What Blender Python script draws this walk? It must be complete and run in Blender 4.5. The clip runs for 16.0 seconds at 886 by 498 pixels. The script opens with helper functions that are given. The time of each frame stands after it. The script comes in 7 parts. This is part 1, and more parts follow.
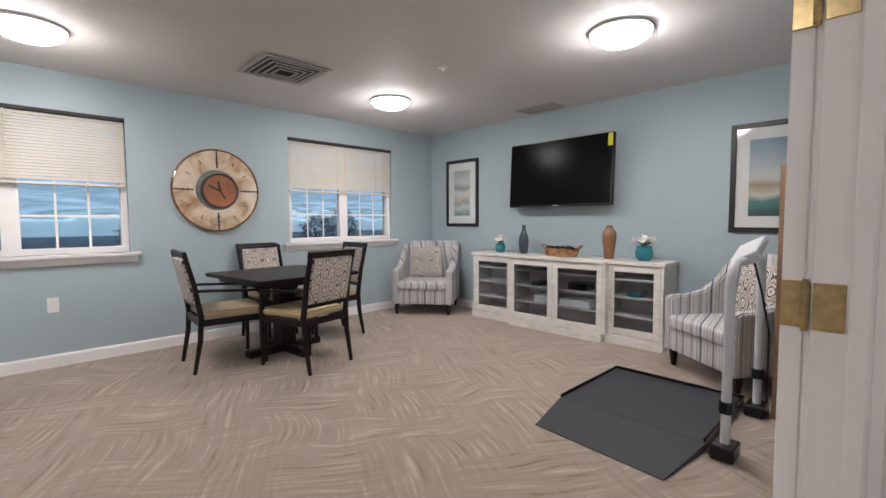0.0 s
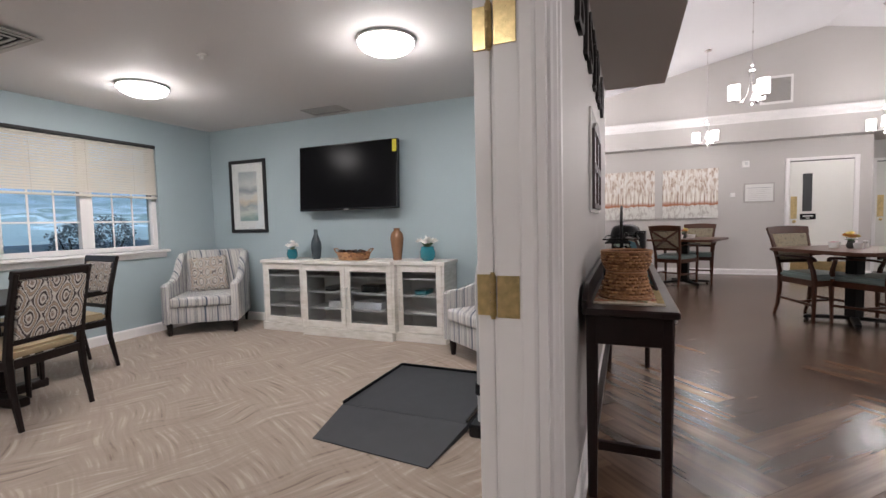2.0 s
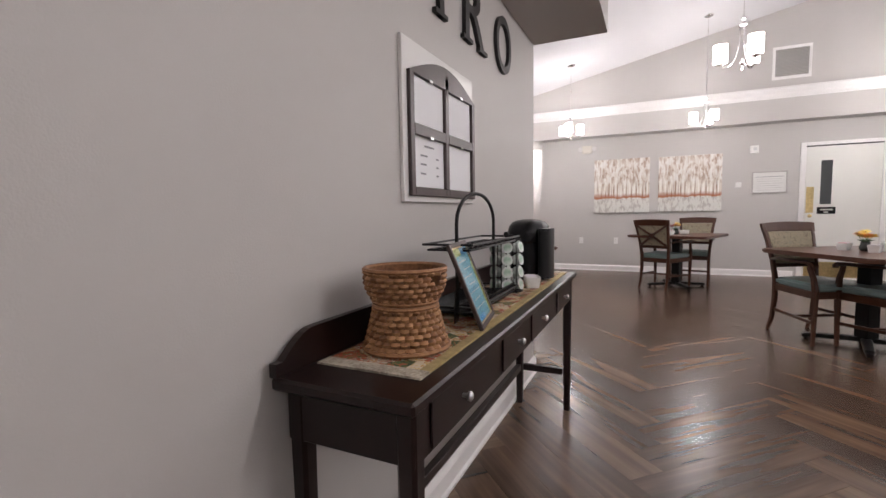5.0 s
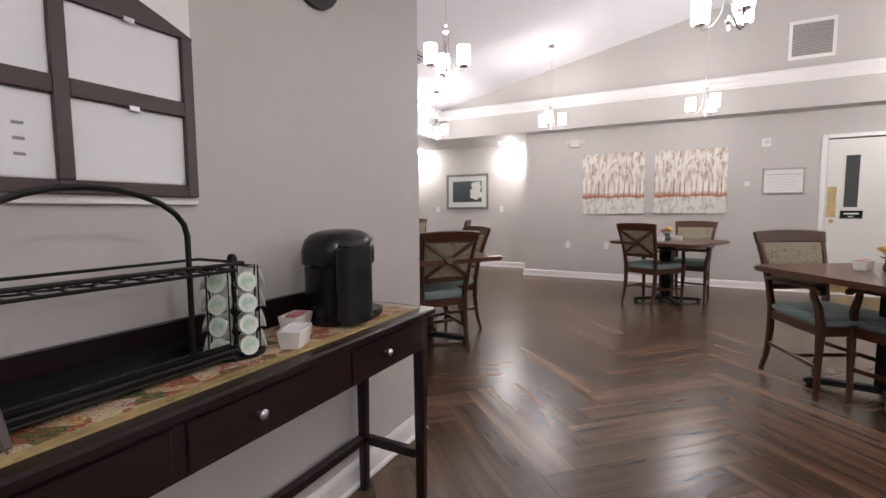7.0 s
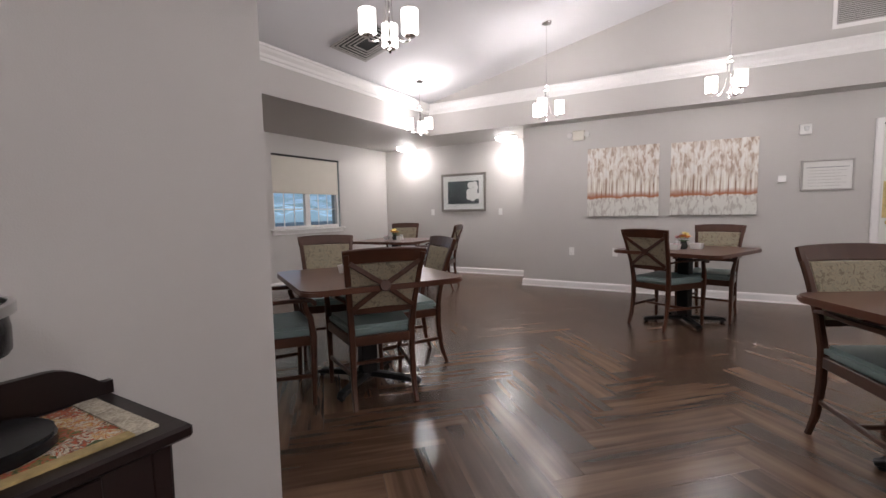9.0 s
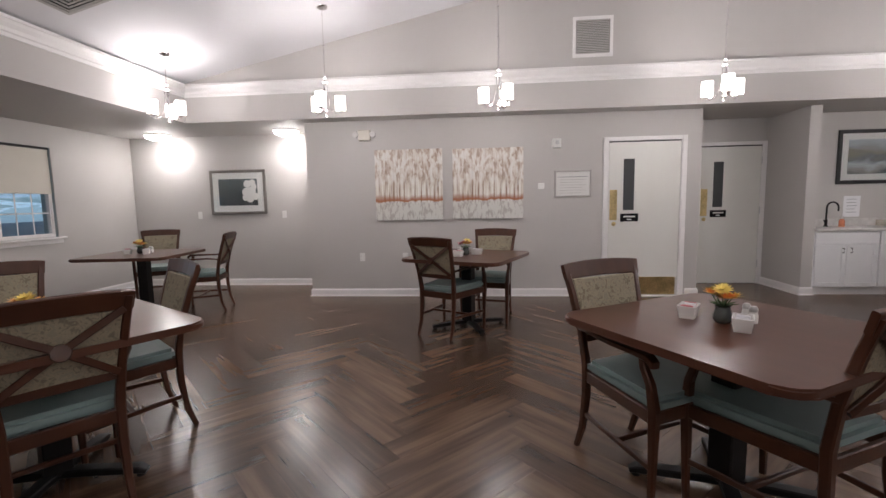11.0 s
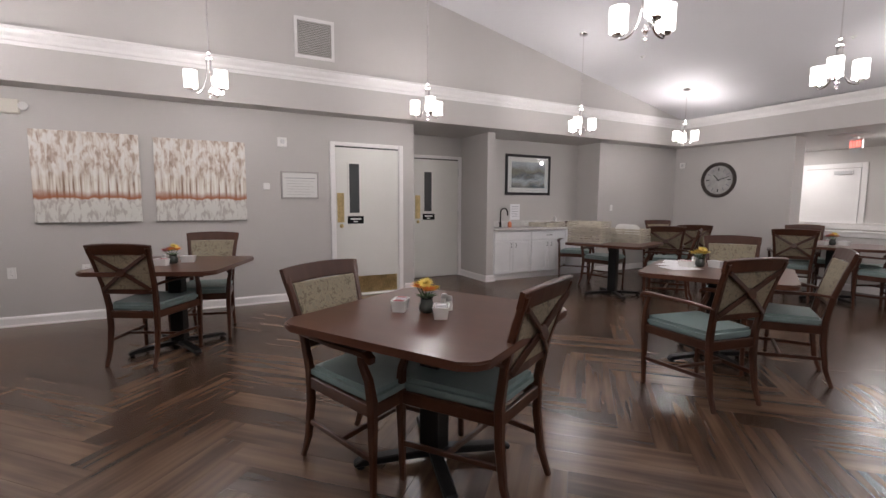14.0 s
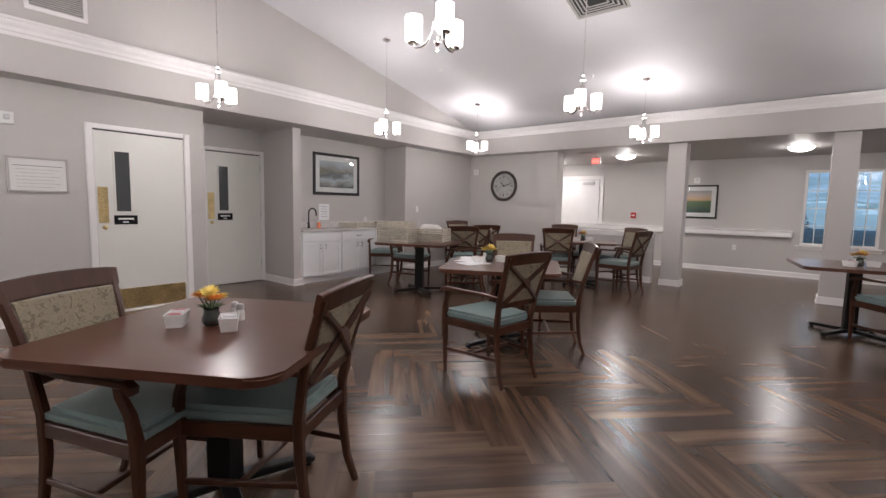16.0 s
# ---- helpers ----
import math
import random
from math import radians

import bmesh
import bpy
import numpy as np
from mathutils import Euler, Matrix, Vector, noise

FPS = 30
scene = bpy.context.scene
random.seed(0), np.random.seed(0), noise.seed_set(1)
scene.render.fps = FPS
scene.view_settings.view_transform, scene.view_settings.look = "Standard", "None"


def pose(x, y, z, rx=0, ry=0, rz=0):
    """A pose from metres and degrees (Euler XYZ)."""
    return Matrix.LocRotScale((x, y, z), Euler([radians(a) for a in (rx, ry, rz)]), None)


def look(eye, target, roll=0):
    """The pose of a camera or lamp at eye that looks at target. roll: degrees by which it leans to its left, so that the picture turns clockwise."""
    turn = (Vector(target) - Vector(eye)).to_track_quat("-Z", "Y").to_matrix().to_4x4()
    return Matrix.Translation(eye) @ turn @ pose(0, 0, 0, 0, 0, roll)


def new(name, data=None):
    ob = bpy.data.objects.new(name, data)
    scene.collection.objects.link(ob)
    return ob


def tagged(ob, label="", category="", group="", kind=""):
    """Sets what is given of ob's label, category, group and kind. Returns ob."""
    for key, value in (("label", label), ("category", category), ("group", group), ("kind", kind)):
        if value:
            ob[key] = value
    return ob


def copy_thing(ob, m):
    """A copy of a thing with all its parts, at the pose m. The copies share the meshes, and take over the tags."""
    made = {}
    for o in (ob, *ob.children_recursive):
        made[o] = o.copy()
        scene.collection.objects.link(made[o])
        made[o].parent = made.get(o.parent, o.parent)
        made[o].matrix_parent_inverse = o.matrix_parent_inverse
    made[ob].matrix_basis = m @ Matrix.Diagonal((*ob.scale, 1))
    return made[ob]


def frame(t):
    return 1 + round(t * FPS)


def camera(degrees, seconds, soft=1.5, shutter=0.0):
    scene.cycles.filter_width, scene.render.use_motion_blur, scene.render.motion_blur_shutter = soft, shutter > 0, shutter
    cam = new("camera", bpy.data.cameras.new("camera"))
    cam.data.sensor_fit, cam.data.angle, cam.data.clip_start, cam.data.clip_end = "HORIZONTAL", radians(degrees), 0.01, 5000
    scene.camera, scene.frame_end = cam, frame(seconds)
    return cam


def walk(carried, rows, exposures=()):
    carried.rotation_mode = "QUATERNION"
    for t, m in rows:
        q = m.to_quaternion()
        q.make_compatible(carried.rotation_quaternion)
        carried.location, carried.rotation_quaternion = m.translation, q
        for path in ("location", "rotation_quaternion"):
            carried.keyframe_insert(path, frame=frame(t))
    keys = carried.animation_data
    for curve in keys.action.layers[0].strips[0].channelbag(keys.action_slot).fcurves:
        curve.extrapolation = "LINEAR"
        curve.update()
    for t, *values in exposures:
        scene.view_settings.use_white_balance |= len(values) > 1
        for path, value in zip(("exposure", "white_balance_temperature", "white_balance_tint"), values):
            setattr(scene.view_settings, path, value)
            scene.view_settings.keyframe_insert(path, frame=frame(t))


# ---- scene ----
cam = camera(89.6, 16.0)
PATH = [
    (0, (2.317, -0.49, 1.13), (3.71, 0.94, 1.004), -0.3),
    (0.5, (2.35, -0.529, 1.126), (3.885, 0.748, 1.02), -0.3),
    (1, (2.399, -0.564, 1.124), (4.067, 0.533, 1.015), -0.7),
    (1.5, (2.448, -0.604, 1.124), (4.217, 0.322, 1.009), -1.2),
    (2, (2.507, -0.659, 1.127), (4.351, 0.104, 1.006), -1.4),
    (2.5, (2.584, -0.725, 1.132), (4.441, 0.008, 1.011), -1.3),
    (3, (2.672, -0.792, 1.135), (4.512, -0.019, 1.009), -1.4),
    (3.2, (2.716, -0.832, 1.151), (4.549, -0.043, 1.013), -1.3),
    (5.3, (3.81, -1.293, 1.116), (5.612, -0.44, 0.955), -1.1),
    (5.5, (3.925, -1.346, 1.122), (5.725, -0.489, 0.966), -1.3),
    (6, (4.195, -1.471, 1.121), (5.993, -0.608, 0.962), -0.7),
    (6.5, (4.455, -1.574, 1.123), (6.242, -0.691, 0.955), 0.1),
    (7, (4.732, -1.631, 1.138), (6.497, -0.706, 0.968), -0.3),
    (7.5, (4.999, -1.677, 1.144), (6.703, -0.642, 0.982), -0.6),
    (8, (5.248, -1.7, 1.147), (6.921, -0.616, 0.986), -0.7),
    (8.2, (5.331, -1.698, 1.143), (7.0, -0.609, 0.978), -0.8),
    (10.3, (6.176, -1.743, 1.308), (8.091, -1.202, 1.113), -1.3),
    (10.5, (6.206, -1.737, 1.311), (8.149, -1.304, 1.111), -1.2),
    (11, (6.25, -1.719, 1.312), (8.231, -1.536, 1.103), -1.1),
    (11.5, (6.271, -1.717, 1.313), (8.259, -1.737, 1.098), -1.1),
    (12, (6.283, -1.728, 1.313), (8.258, -1.954, 1.095), -1.0),
    (12.5, (6.299, -1.758, 1.307), (8.24, -2.187, 1.094), -0.7),
    (13, (6.3, -1.777, 1.307), (8.19, -2.397, 1.097), -0.3),
    (13.5, (6.303, -1.799, 1.307), (8.134, -2.576, 1.099), -0.0),
    (14, (6.307, -1.817, 1.305), (8.067, -2.744, 1.099), 0.3),
    (14.5, (6.303, -1.837, 1.306), (7.968, -2.926, 1.105), 0.5),
    (15, (6.301, -1.859, 1.305), (7.845, -3.114, 1.11), 0.8),
    (15.5, (6.306, -1.882, 1.299), (7.706, -3.297, 1.108), 1.0),
    (16, (6.313, -1.903, 1.295), (7.555, -3.459, 1.104), 1.2),
]
walk(cam, [(t, look(eye, target, roll)) for t, eye, target, roll in PATH],
     exposures=[(0, 0.62), (3.2, 0.55), (5.3, 0.75), (8, 0.55), (10.3, 0.22), (12, 0.3), (14.5, 0.27), (16, 0.45)])

# ---- light ----
world = bpy.data.worlds.new("dusk_sky")
scene.world = world
world.use_nodes = True
wn = world.node_tree.nodes
sky = wn.new("ShaderNodeTexSky")
sky.sky_type, sky.sun_disc, sky.sun_elevation, sky.sun_rotation = "NISHITA", False, radians(3), radians(200)
wn["Background"].inputs[1].default_value = 0.12
world.node_tree.links.new(sky.outputs[0], wn["Background"].inputs[0])
BULB = 24.0          # watts of each chandelier
DOME = 16.0          # watts of each ceiling dome
LAMP_COLOUR = (1.0, 0.94, 0.945)


# ---- materials ----
def material(name, colour, rough=0.6, metal=0.0, vary=0.08, scale=6.0, bump=0.0, bump_scale=60.0, coat=0.0, stretch=(1, 1, 1), second=None, per_object=0.0, per_island=0.0, sheen=0.0):
    """A surface with two scales of variation: broad patches and fine grain."""
    m = bpy.data.materials.new(name)
    m.use_nodes = True
    t = m.node_tree
    n, l = t.nodes, t.links
    b = n["Principled BSDF"]
    b.inputs["Roughness"].default_value = rough
    b.inputs["Metallic"].default_value = metal
    b.inputs["Coat Weight"].default_value = coat
    b.inputs["Coat Roughness"].default_value = 0.15
    b.inputs["Sheen Weight"].default_value = sheen
    co = n.new("ShaderNodeTexCoord")
    mp = n.new("ShaderNodeMapping")
    mp.inputs["Scale"].default_value = stretch
    l.new(co.outputs["Object"], mp.inputs[0])
    n1 = n.new("ShaderNodeTexNoise")
    n1.inputs["Scale"].default_value = scale
    n1.inputs["Detail"].default_value = 6
    l.new(mp.outputs[0], n1.inputs["Vector"])
    n2 = n.new("ShaderNodeTexNoise")
    n2.inputs["Scale"].default_value = scale * 0.17
    n2.inputs["Detail"].default_value = 2
    l.new(co.outputs["Object"], n2.inputs["Vector"])
    add = n.new("ShaderNodeMath")
    add.operation = "ADD"
    l.new(n1.outputs["Fac"], add.inputs[0])
    l.new(n2.outputs["Fac"], add.inputs[1])
    src = add.outputs[0]
    for amount, kind in ((per_object, 0), (per_island, 1)):
        if amount:
            node = n.new("ShaderNodeObjectInfo") if kind == 0 else n.new("ShaderNodeNewGeometry")
            out = node.outputs["Random"] if kind == 0 else node.outputs["Random Per Island"]
            ma = n.new("ShaderNodeMath")
            ma.operation = "MULTIPLY_ADD"
            l.new(out, ma.inputs[0])
            ma.inputs[1].default_value = amount
            l.new(src, ma.inputs[2])
            src = ma.outputs[0]
    rng = n.new("ShaderNodeMapRange")
    rng.inputs[1].default_value, rng.inputs[2].default_value = 0.6, 1.4 + per_object + per_island
    l.new(src, rng.inputs[0])
    mix = n.new("ShaderNodeMix")
    mix.data_type = "RGBA"
    c2 = second or tuple(min(1, c * (1 + vary)) for c in colour)
    c1 = colour if second else tuple(c * (1 - vary) for c in colour)
    mix.inputs["A"].default_value = (*c1, 1)
    mix.inputs["B"].default_value = (*c2, 1)
    l.new(rng.outputs[0], mix.inputs["Factor"])
    l.new(mix.outputs["Result"], b.inputs["Base Color"])
    if bump:
        n3 = n.new("ShaderNodeTexNoise")
        n3.inputs["Scale"].default_value = bump_scale
        n3.inputs["Detail"].default_value = 3
        l.new(mp.outputs[0], n3.inputs["Vector"])
        bp = n.new("ShaderNodeBump")
        bp.inputs["Strength"].default_value = bump
        bp.inputs["Distance"].default_value = 0.002
        l.new(n3.outputs["Fac"], bp.inputs["Height"])
        l.new(bp.outputs[0], b.inputs["Normal"])
    return m


def duller(m, level):
    m.node_tree.nodes["Principled BSDF"].inputs["Specular IOR Level"].default_value = level


def glow(name, colour, strength):
    m = bpy.data.materials.new(name)
    m.use_nodes = True
    b = m.node_tree.nodes["Principled BSDF"]
    b.inputs["Base Color"].default_value = (0.9, 0.9, 0.9, 1)
    b.inputs["Emission Color"].default_value = (*colour, 1)
    b.inputs["Emission Strength"].default_value = strength
    return m


def ramp_node(nt, fac, stops, interp="LINEAR"):
    r = nt.nodes.new("ShaderNodeValToRGB")
    r.color_ramp.interpolation = interp
    e = r.color_ramp.elements
    while len(e) < len(stops):
        e.new(0.5)
    for k, (p, c) in enumerate(stops):
        e[k].position = p
        e[k].color = (*c, 1)
    nt.links.new(fac, r.inputs[0])
    return r.outputs[0]


def painted(name, build, rough=0.6, bump=0.0):
    """A material whose base colour comes from build(nodetree, x, y, noise), with x, y from 0 to 1 across the thing's box."""
    m = bpy.data.materials.new(name)
    m.use_nodes = True
    t = m.node_tree
    b = t.nodes["Principled BSDF"]
    b.inputs["Roughness"].default_value = rough
    co = t.nodes.new("ShaderNodeTexCoord")
    colour = build(t, co)
    t.links.new(colour, b.inputs["Base Color"])
    return m


def noise_node(t, vector, scale, detail=4, distortion=0.0, stretch=(1, 1, 1)):
    mp = t.nodes.new("ShaderNodeMapping")
    mp.inputs["Scale"].default_value = stretch
    t.links.new(vector, mp.inputs[0])
    n = t.nodes.new("ShaderNodeTexNoise")
    n.inputs["Scale"].default_value = scale
    n.inputs["Detail"].default_value = detail
    n.inputs["Distortion"].default_value = distortion
    t.links.new(mp.outputs[0], n.inputs["Vector"])
    return n.outputs["Fac"]


def math_node(t, op, a, b=0.0, c=0.0):
    n = t.nodes.new("ShaderNodeMath")
    n.operation = op
    for k, v in enumerate((a, b, c)):
        if isinstance(v, (int, float)):
            n.inputs[k].default_value = v
        else:
            t.links.new(v, n.inputs[k])
    return n.outputs[0]


def mix_node(t, fac, a, b):
    n = t.nodes.new("ShaderNodeMix")
    n.data_type = "RGBA"
    for s, v in ((n.inputs["Factor"], fac), (n.inputs["A"], a), (n.inputs["B"], b)):
        if isinstance(v, (int, float)):
            s.default_value = v
        elif isinstance(v, tuple):
            s.default_value = (*v, 1)
        else:
            t.links.new(v, s)
    return n.outputs["Result"]


def axes(t, co, output="Generated"):
    s = t.nodes.new("ShaderNodeSeparateXYZ")
    t.links.new(co.outputs[output], s.inputs[0])
    return s.outputs


M_GREY = material("grey_wall_paint", (0.51, 0.487, 0.47), 0.55, vary=0.025, scale=2.0, bump=0.25, bump_scale=240)
M_BLUE = material("blue_wall_paint", (0.365, 0.445, 0.475), 0.55, vary=0.03, scale=2.0, bump=0.25, bump_scale=240)
M_CEIL = material("ceiling_paint", (0.70, 0.69, 0.71), 0.7, vary=0.02, scale=2.0, bump=0.35, bump_scale=160)
M_BLUECEIL = material("flat_ceiling_paint", (0.64, 0.615, 0.61), 0.7, vary=0.02, scale=2.0, bump=0.35, bump_scale=160)
M_TRIM = material("white_trim_paint", (0.80, 0.78, 0.77), 0.35, vary=0.03, scale=5.0, bump=0.08)
M_DOOR = material("off_white_door_paint", (0.72, 0.71, 0.67), 0.4, vary=0.03, scale=3.0, bump=0.08)
M_BRASS = material("aged_brass", (0.62, 0.48, 0.24), 0.28, 1.0, vary=0.35, scale=45, bump=0.3, bump_scale=90)
M_CHROME = material("polished_nickel", (0.78, 0.76, 0.75), 0.12, 1.0, vary=0.03)
M_STEEL = material("brushed_steel", (0.60, 0.60, 0.60), 0.3, 1.0, vary=0.05)
M_CHAIRWOOD = material("walnut_stained_wood", (0.058, 0.020, 0.010), 0.33, vary=0.35, scale=14, stretch=(1, 1, 0.15), bump=0.15, coat=0.3, per_object=0.15)
M_TABLEWOOD = material("brown_laminate_wood", (0.092, 0.036, 0.022), 0.30, vary=0.22, scale=9, stretch=(0.12, 1, 1), bump=0.06, coat=0.25)
M_ESPRESSO = material("espresso_stained_wood", (0.013, 0.0055, 0.005), 0.34, vary=0.35, scale=12, stretch=(0.15, 1, 1), bump=0.1, coat=0.12)
M_DARKWOOD = material("near_black_wood", (0.009, 0.0045, 0.004), 0.38, vary=0.3, scale=12, stretch=(1, 1, 0.2), bump=0.1)
M_TEAL = material("teal_vinyl", (0.20, 0.27, 0.262), 0.45, vary=0.12, scale=9, bump=0.3, bump_scale=120)
M_CREAM = material("cream_seat_vinyl", (0.50, 0.39, 0.24), 0.5, vary=0.1, scale=9, bump=0.3, bump_scale=120)
M_BLACKIRON = material("black_cast_iron", (0.012, 0.011, 0.011), 0.45, 0.3, vary=0.2, bump=0.3, bump_scale=120)
M_BLACKPL = material("black_plastic", (0.008, 0.008, 0.010), 0.25, vary=0.2, coat=0.1)
M_DARKGREY = material("dark_grey_rubber", (0.035, 0.037, 0.043), 0.6, vary=0.2, scale=10, bump=0.4, bump_scale=200)
M_WHITEPL = material("white_plastic", (0.75, 0.74, 0.72), 0.4, vary=0.03)
M_CERAMIC = material("white_glazed_ceramic", (0.82, 0.81, 0.79), 0.15, vary=0.02)
M_PAPER = material("white_paper", (0.80, 0.80, 0.82), 0.7, vary=0.02)
M_INK = material("grey_print", (0.25, 0.25, 0.27), 0.8, vary=0.1)
M_GASKET = material("metal_duct_grille", (0.42, 0.40, 0.38), 0.5, vary=0.05)
M_VENTDARK = material("dark_duct", (0.03, 0.03, 0.03), 0.8)
M_SHADE = glow("lit_opal_glass", (1.0, 0.95, 0.93), 5.0)
M_DOME = glow("lit_dome_diffuser", (1.0, 0.97, 0.95), 16.0)
M_CABINET = material("white_cabinet_paint", (0.83, 0.83, 0.84), 0.35, vary=0.03, bump=0.05)
M_COUNTER = material("speckled_counter", (0.62, 0.60, 0.58), 0.25, vary=0.18, scale=90, bump=0.03)
M_GREYSILL = material("grey_sill_paint", (0.6, 0.58, 0.56), 0.4, vary=0.03)


def wood_floor_material():
    """Brown planks with streaks along their length, each with a tone and a grain of its own."""
    m = bpy.data.materials.new("brown_vinyl_plank")
    m.use_nodes = True
    t = m.node_tree
    b = t.nodes["Principled BSDF"]
    co = t.nodes.new("ShaderNodeTexCoord")
    oi = t.nodes.new("ShaderNodeObjectInfo")
    ge = t.nodes.new("ShaderNodeNewGeometry")
    own = math_node(t, "FRACT", math_node(t, "ADD", oi.outputs["Random"], ge.outputs["Random Per Island"]))
    shift = t.nodes.new("ShaderNodeCombineXYZ")
    for k, f in enumerate((31.0, 17.0, 9.0)):
        t.links.new(math_node(t, "MULTIPLY", own, f), shift.inputs[k])
    add = t.nodes.new("ShaderNodeVectorMath")
    t.links.new(co.outputs["Object"], add.inputs[0])
    t.links.new(shift.outputs[0], add.inputs[1])
    v = add.outputs[0]
    broad = noise_node(t, v, 1.5, 2, 0.0, (0.8, 6, 1))
    grain = noise_node(t, v, 8, 4, 0.0, (0.16, 5, 1))
    fine = noise_node(t, v, 45, 2, 0.0, (0.12, 5, 1))
    f = math_node(t, "MULTIPLY_ADD", broad, 0.55, math_node(t, "MULTIPLY_ADD", grain, 0.22, math_node(t, "MULTIPLY_ADD", fine, 0.05, math_node(t, "MULTIPLY_ADD", own, 0.15, 0.11))))
    c = ramp_node(t, f, [(0.42, (0.040, 0.021, 0.013)), (0.56, (0.074, 0.041, 0.026)), (0.65, (0.118, 0.069, 0.043)), (0.76, (0.17, 0.104, 0.066))])
    t.links.new(c, b.inputs["Base Color"])
    b.inputs["Roughness"].default_value = 0.26
    return m


M_PLANK = wood_floor_material()
M_SUBFLOOR = material("dark_floor_joint", (0.045, 0.03, 0.025), 0.5)


def carpet_material():
    m = bpy.data.materials.new("streaked_beige_carpet")
    m.use_nodes = True
    t = m.node_tree
    b = t.nodes["Principled BSDF"]
    b.inputs["Roughness"].default_value = 0.95
    b.inputs["Sheen Weight"].default_value = 0.15
    co = t.nodes.new("ShaderNodeTexCoord")
    v = co.outputs["Object"]
    s = axes(t, co, "Object")
    fields = []
    # two sets of broken streaks that bend gently and cross one another
    for along, across, bend, seed in (((0.45, 0.89), (0.89, -0.45), 0.22, 0.0), ((0.87, -0.5), (0.5, 0.87), 0.34, 7.3)):
        warp = noise_node(t, v, 1.3 + seed * 0.05, 1)
        u = math_node(t, "MULTIPLY_ADD", s[0], along[0], math_node(t, "MULTIPLY", s[1], along[1]))
        w = math_node(t, "MULTIPLY_ADD", s[0], across[0], math_node(t, "MULTIPLY", s[1], across[1]))
        w = math_node(t, "MULTIPLY_ADD", warp, bend, w)
        c = t.nodes.new("ShaderNodeCombineXYZ")
        t.links.new(math_node(t, "MULTIPLY", u, 2.6), c.inputs[0])
        t.links.new(math_node(t, "MULTIPLY", w, 44.0), c.inputs[1])
        c.inputs[2].default_value = seed
        n = t.nodes.new("ShaderNodeTexNoise")
        n.inputs["Scale"].default_value, n.inputs["Detail"].default_value = 1.0, 4
        t.links.new(c.outputs[0], n.inputs["Vector"])
        fields.append(n.outputs["Fac"])
    patch = noise_node(t, v, 2.6, 3)
    mask = t.nodes.new("ShaderNodeMapRange")
    mask.inputs[1].default_value, mask.inputs[2].default_value = 0.40, 0.62
    t.links.new(patch, mask.inputs[0])
    blend = t.nodes.new("ShaderNodeMix")
    t.links.new(mask.outputs[0], blend.inputs[0])
    t.links.new(fields[0], blend.inputs[2])
    t.links.new(fields[1], blend.inputs[3])
    streak = blend.outputs[0]
    col = ramp_node(t, streak, [(0.30, (0.17, 0.122, 0.092)), (0.40, (0.335, 0.262, 0.208)), (0.56, (0.395, 0.318, 0.258)), (0.64, (0.53, 0.45, 0.38))])
    tone = noise_node(t, v, 0.7, 2)
    col = mix_node(t, math_node(t, "MULTIPLY", tone, 0.35), col, (0.25, 0.19, 0.155))
    fine = noise_node(t, v, 220, 2)
    col = mix_node(t, math_node(t, "MULTIPLY", fine, 0.35), col, (0.18, 0.15, 0.13))
    t.links.new(col, b.inputs["Base Color"])
    bp = t.nodes.new("ShaderNodeBump")
    bp.inputs["Strength"].default_value, bp.inputs["Distance"].default_value = 0.6, 0.004
    t.links.new(math_node(t, "ADD", streak, math_node(t, "MULTIPLY", fine, 0.6)), bp.inputs["Height"])
    t.links.new(bp.outputs[0], b.inputs["Normal"])
    return m


M_CARPET = carpet_material()


def glass_material(name="window_glass", tint=(1, 1, 1), rough=0.0):
    m = bpy.data.materials.new(name)
    m.use_nodes = True
    t = m.node_tree
    t.nodes.remove(t.nodes["Principled BSDF"])
    tr = t.nodes.new("ShaderNodeBsdfTransparent")
    tr.inputs[0].default_value = (*tint, 1)
    gl = t.nodes.new("ShaderNodeBsdfGlossy")
    gl.inputs["Roughness"].default_value = rough
    lw = t.nodes.new("ShaderNodeLayerWeight")
    lw.inputs["Blend"].default_value = 0.2
    fr = t.nodes.new("ShaderNodeMath")
    fr.operation = "MULTIPLY_ADD"
    fr.inputs[1].default_value, fr.inputs[2].default_value = 0.30, 0.03
    t.links.new(lw.outputs["Facing"], fr.inputs[0])
    mx = t.nodes.new("ShaderNodeMixShader")
    t.links.new(fr.outputs[0], mx.inputs[0])
    t.links.new(tr.outputs[0], mx.inputs[1])
    t.links.new(gl.outputs[0], mx.inputs[2])
    t.links.new(mx.outputs[0], t.nodes["Material Output"].inputs[0])
    return m


M_GLASS = glass_material(tint=(0.97, 0.98, 0.98))
M_DARKGLASS = glass_material("smoked_glass", (0.75, 0.78, 0.8), 0.02)


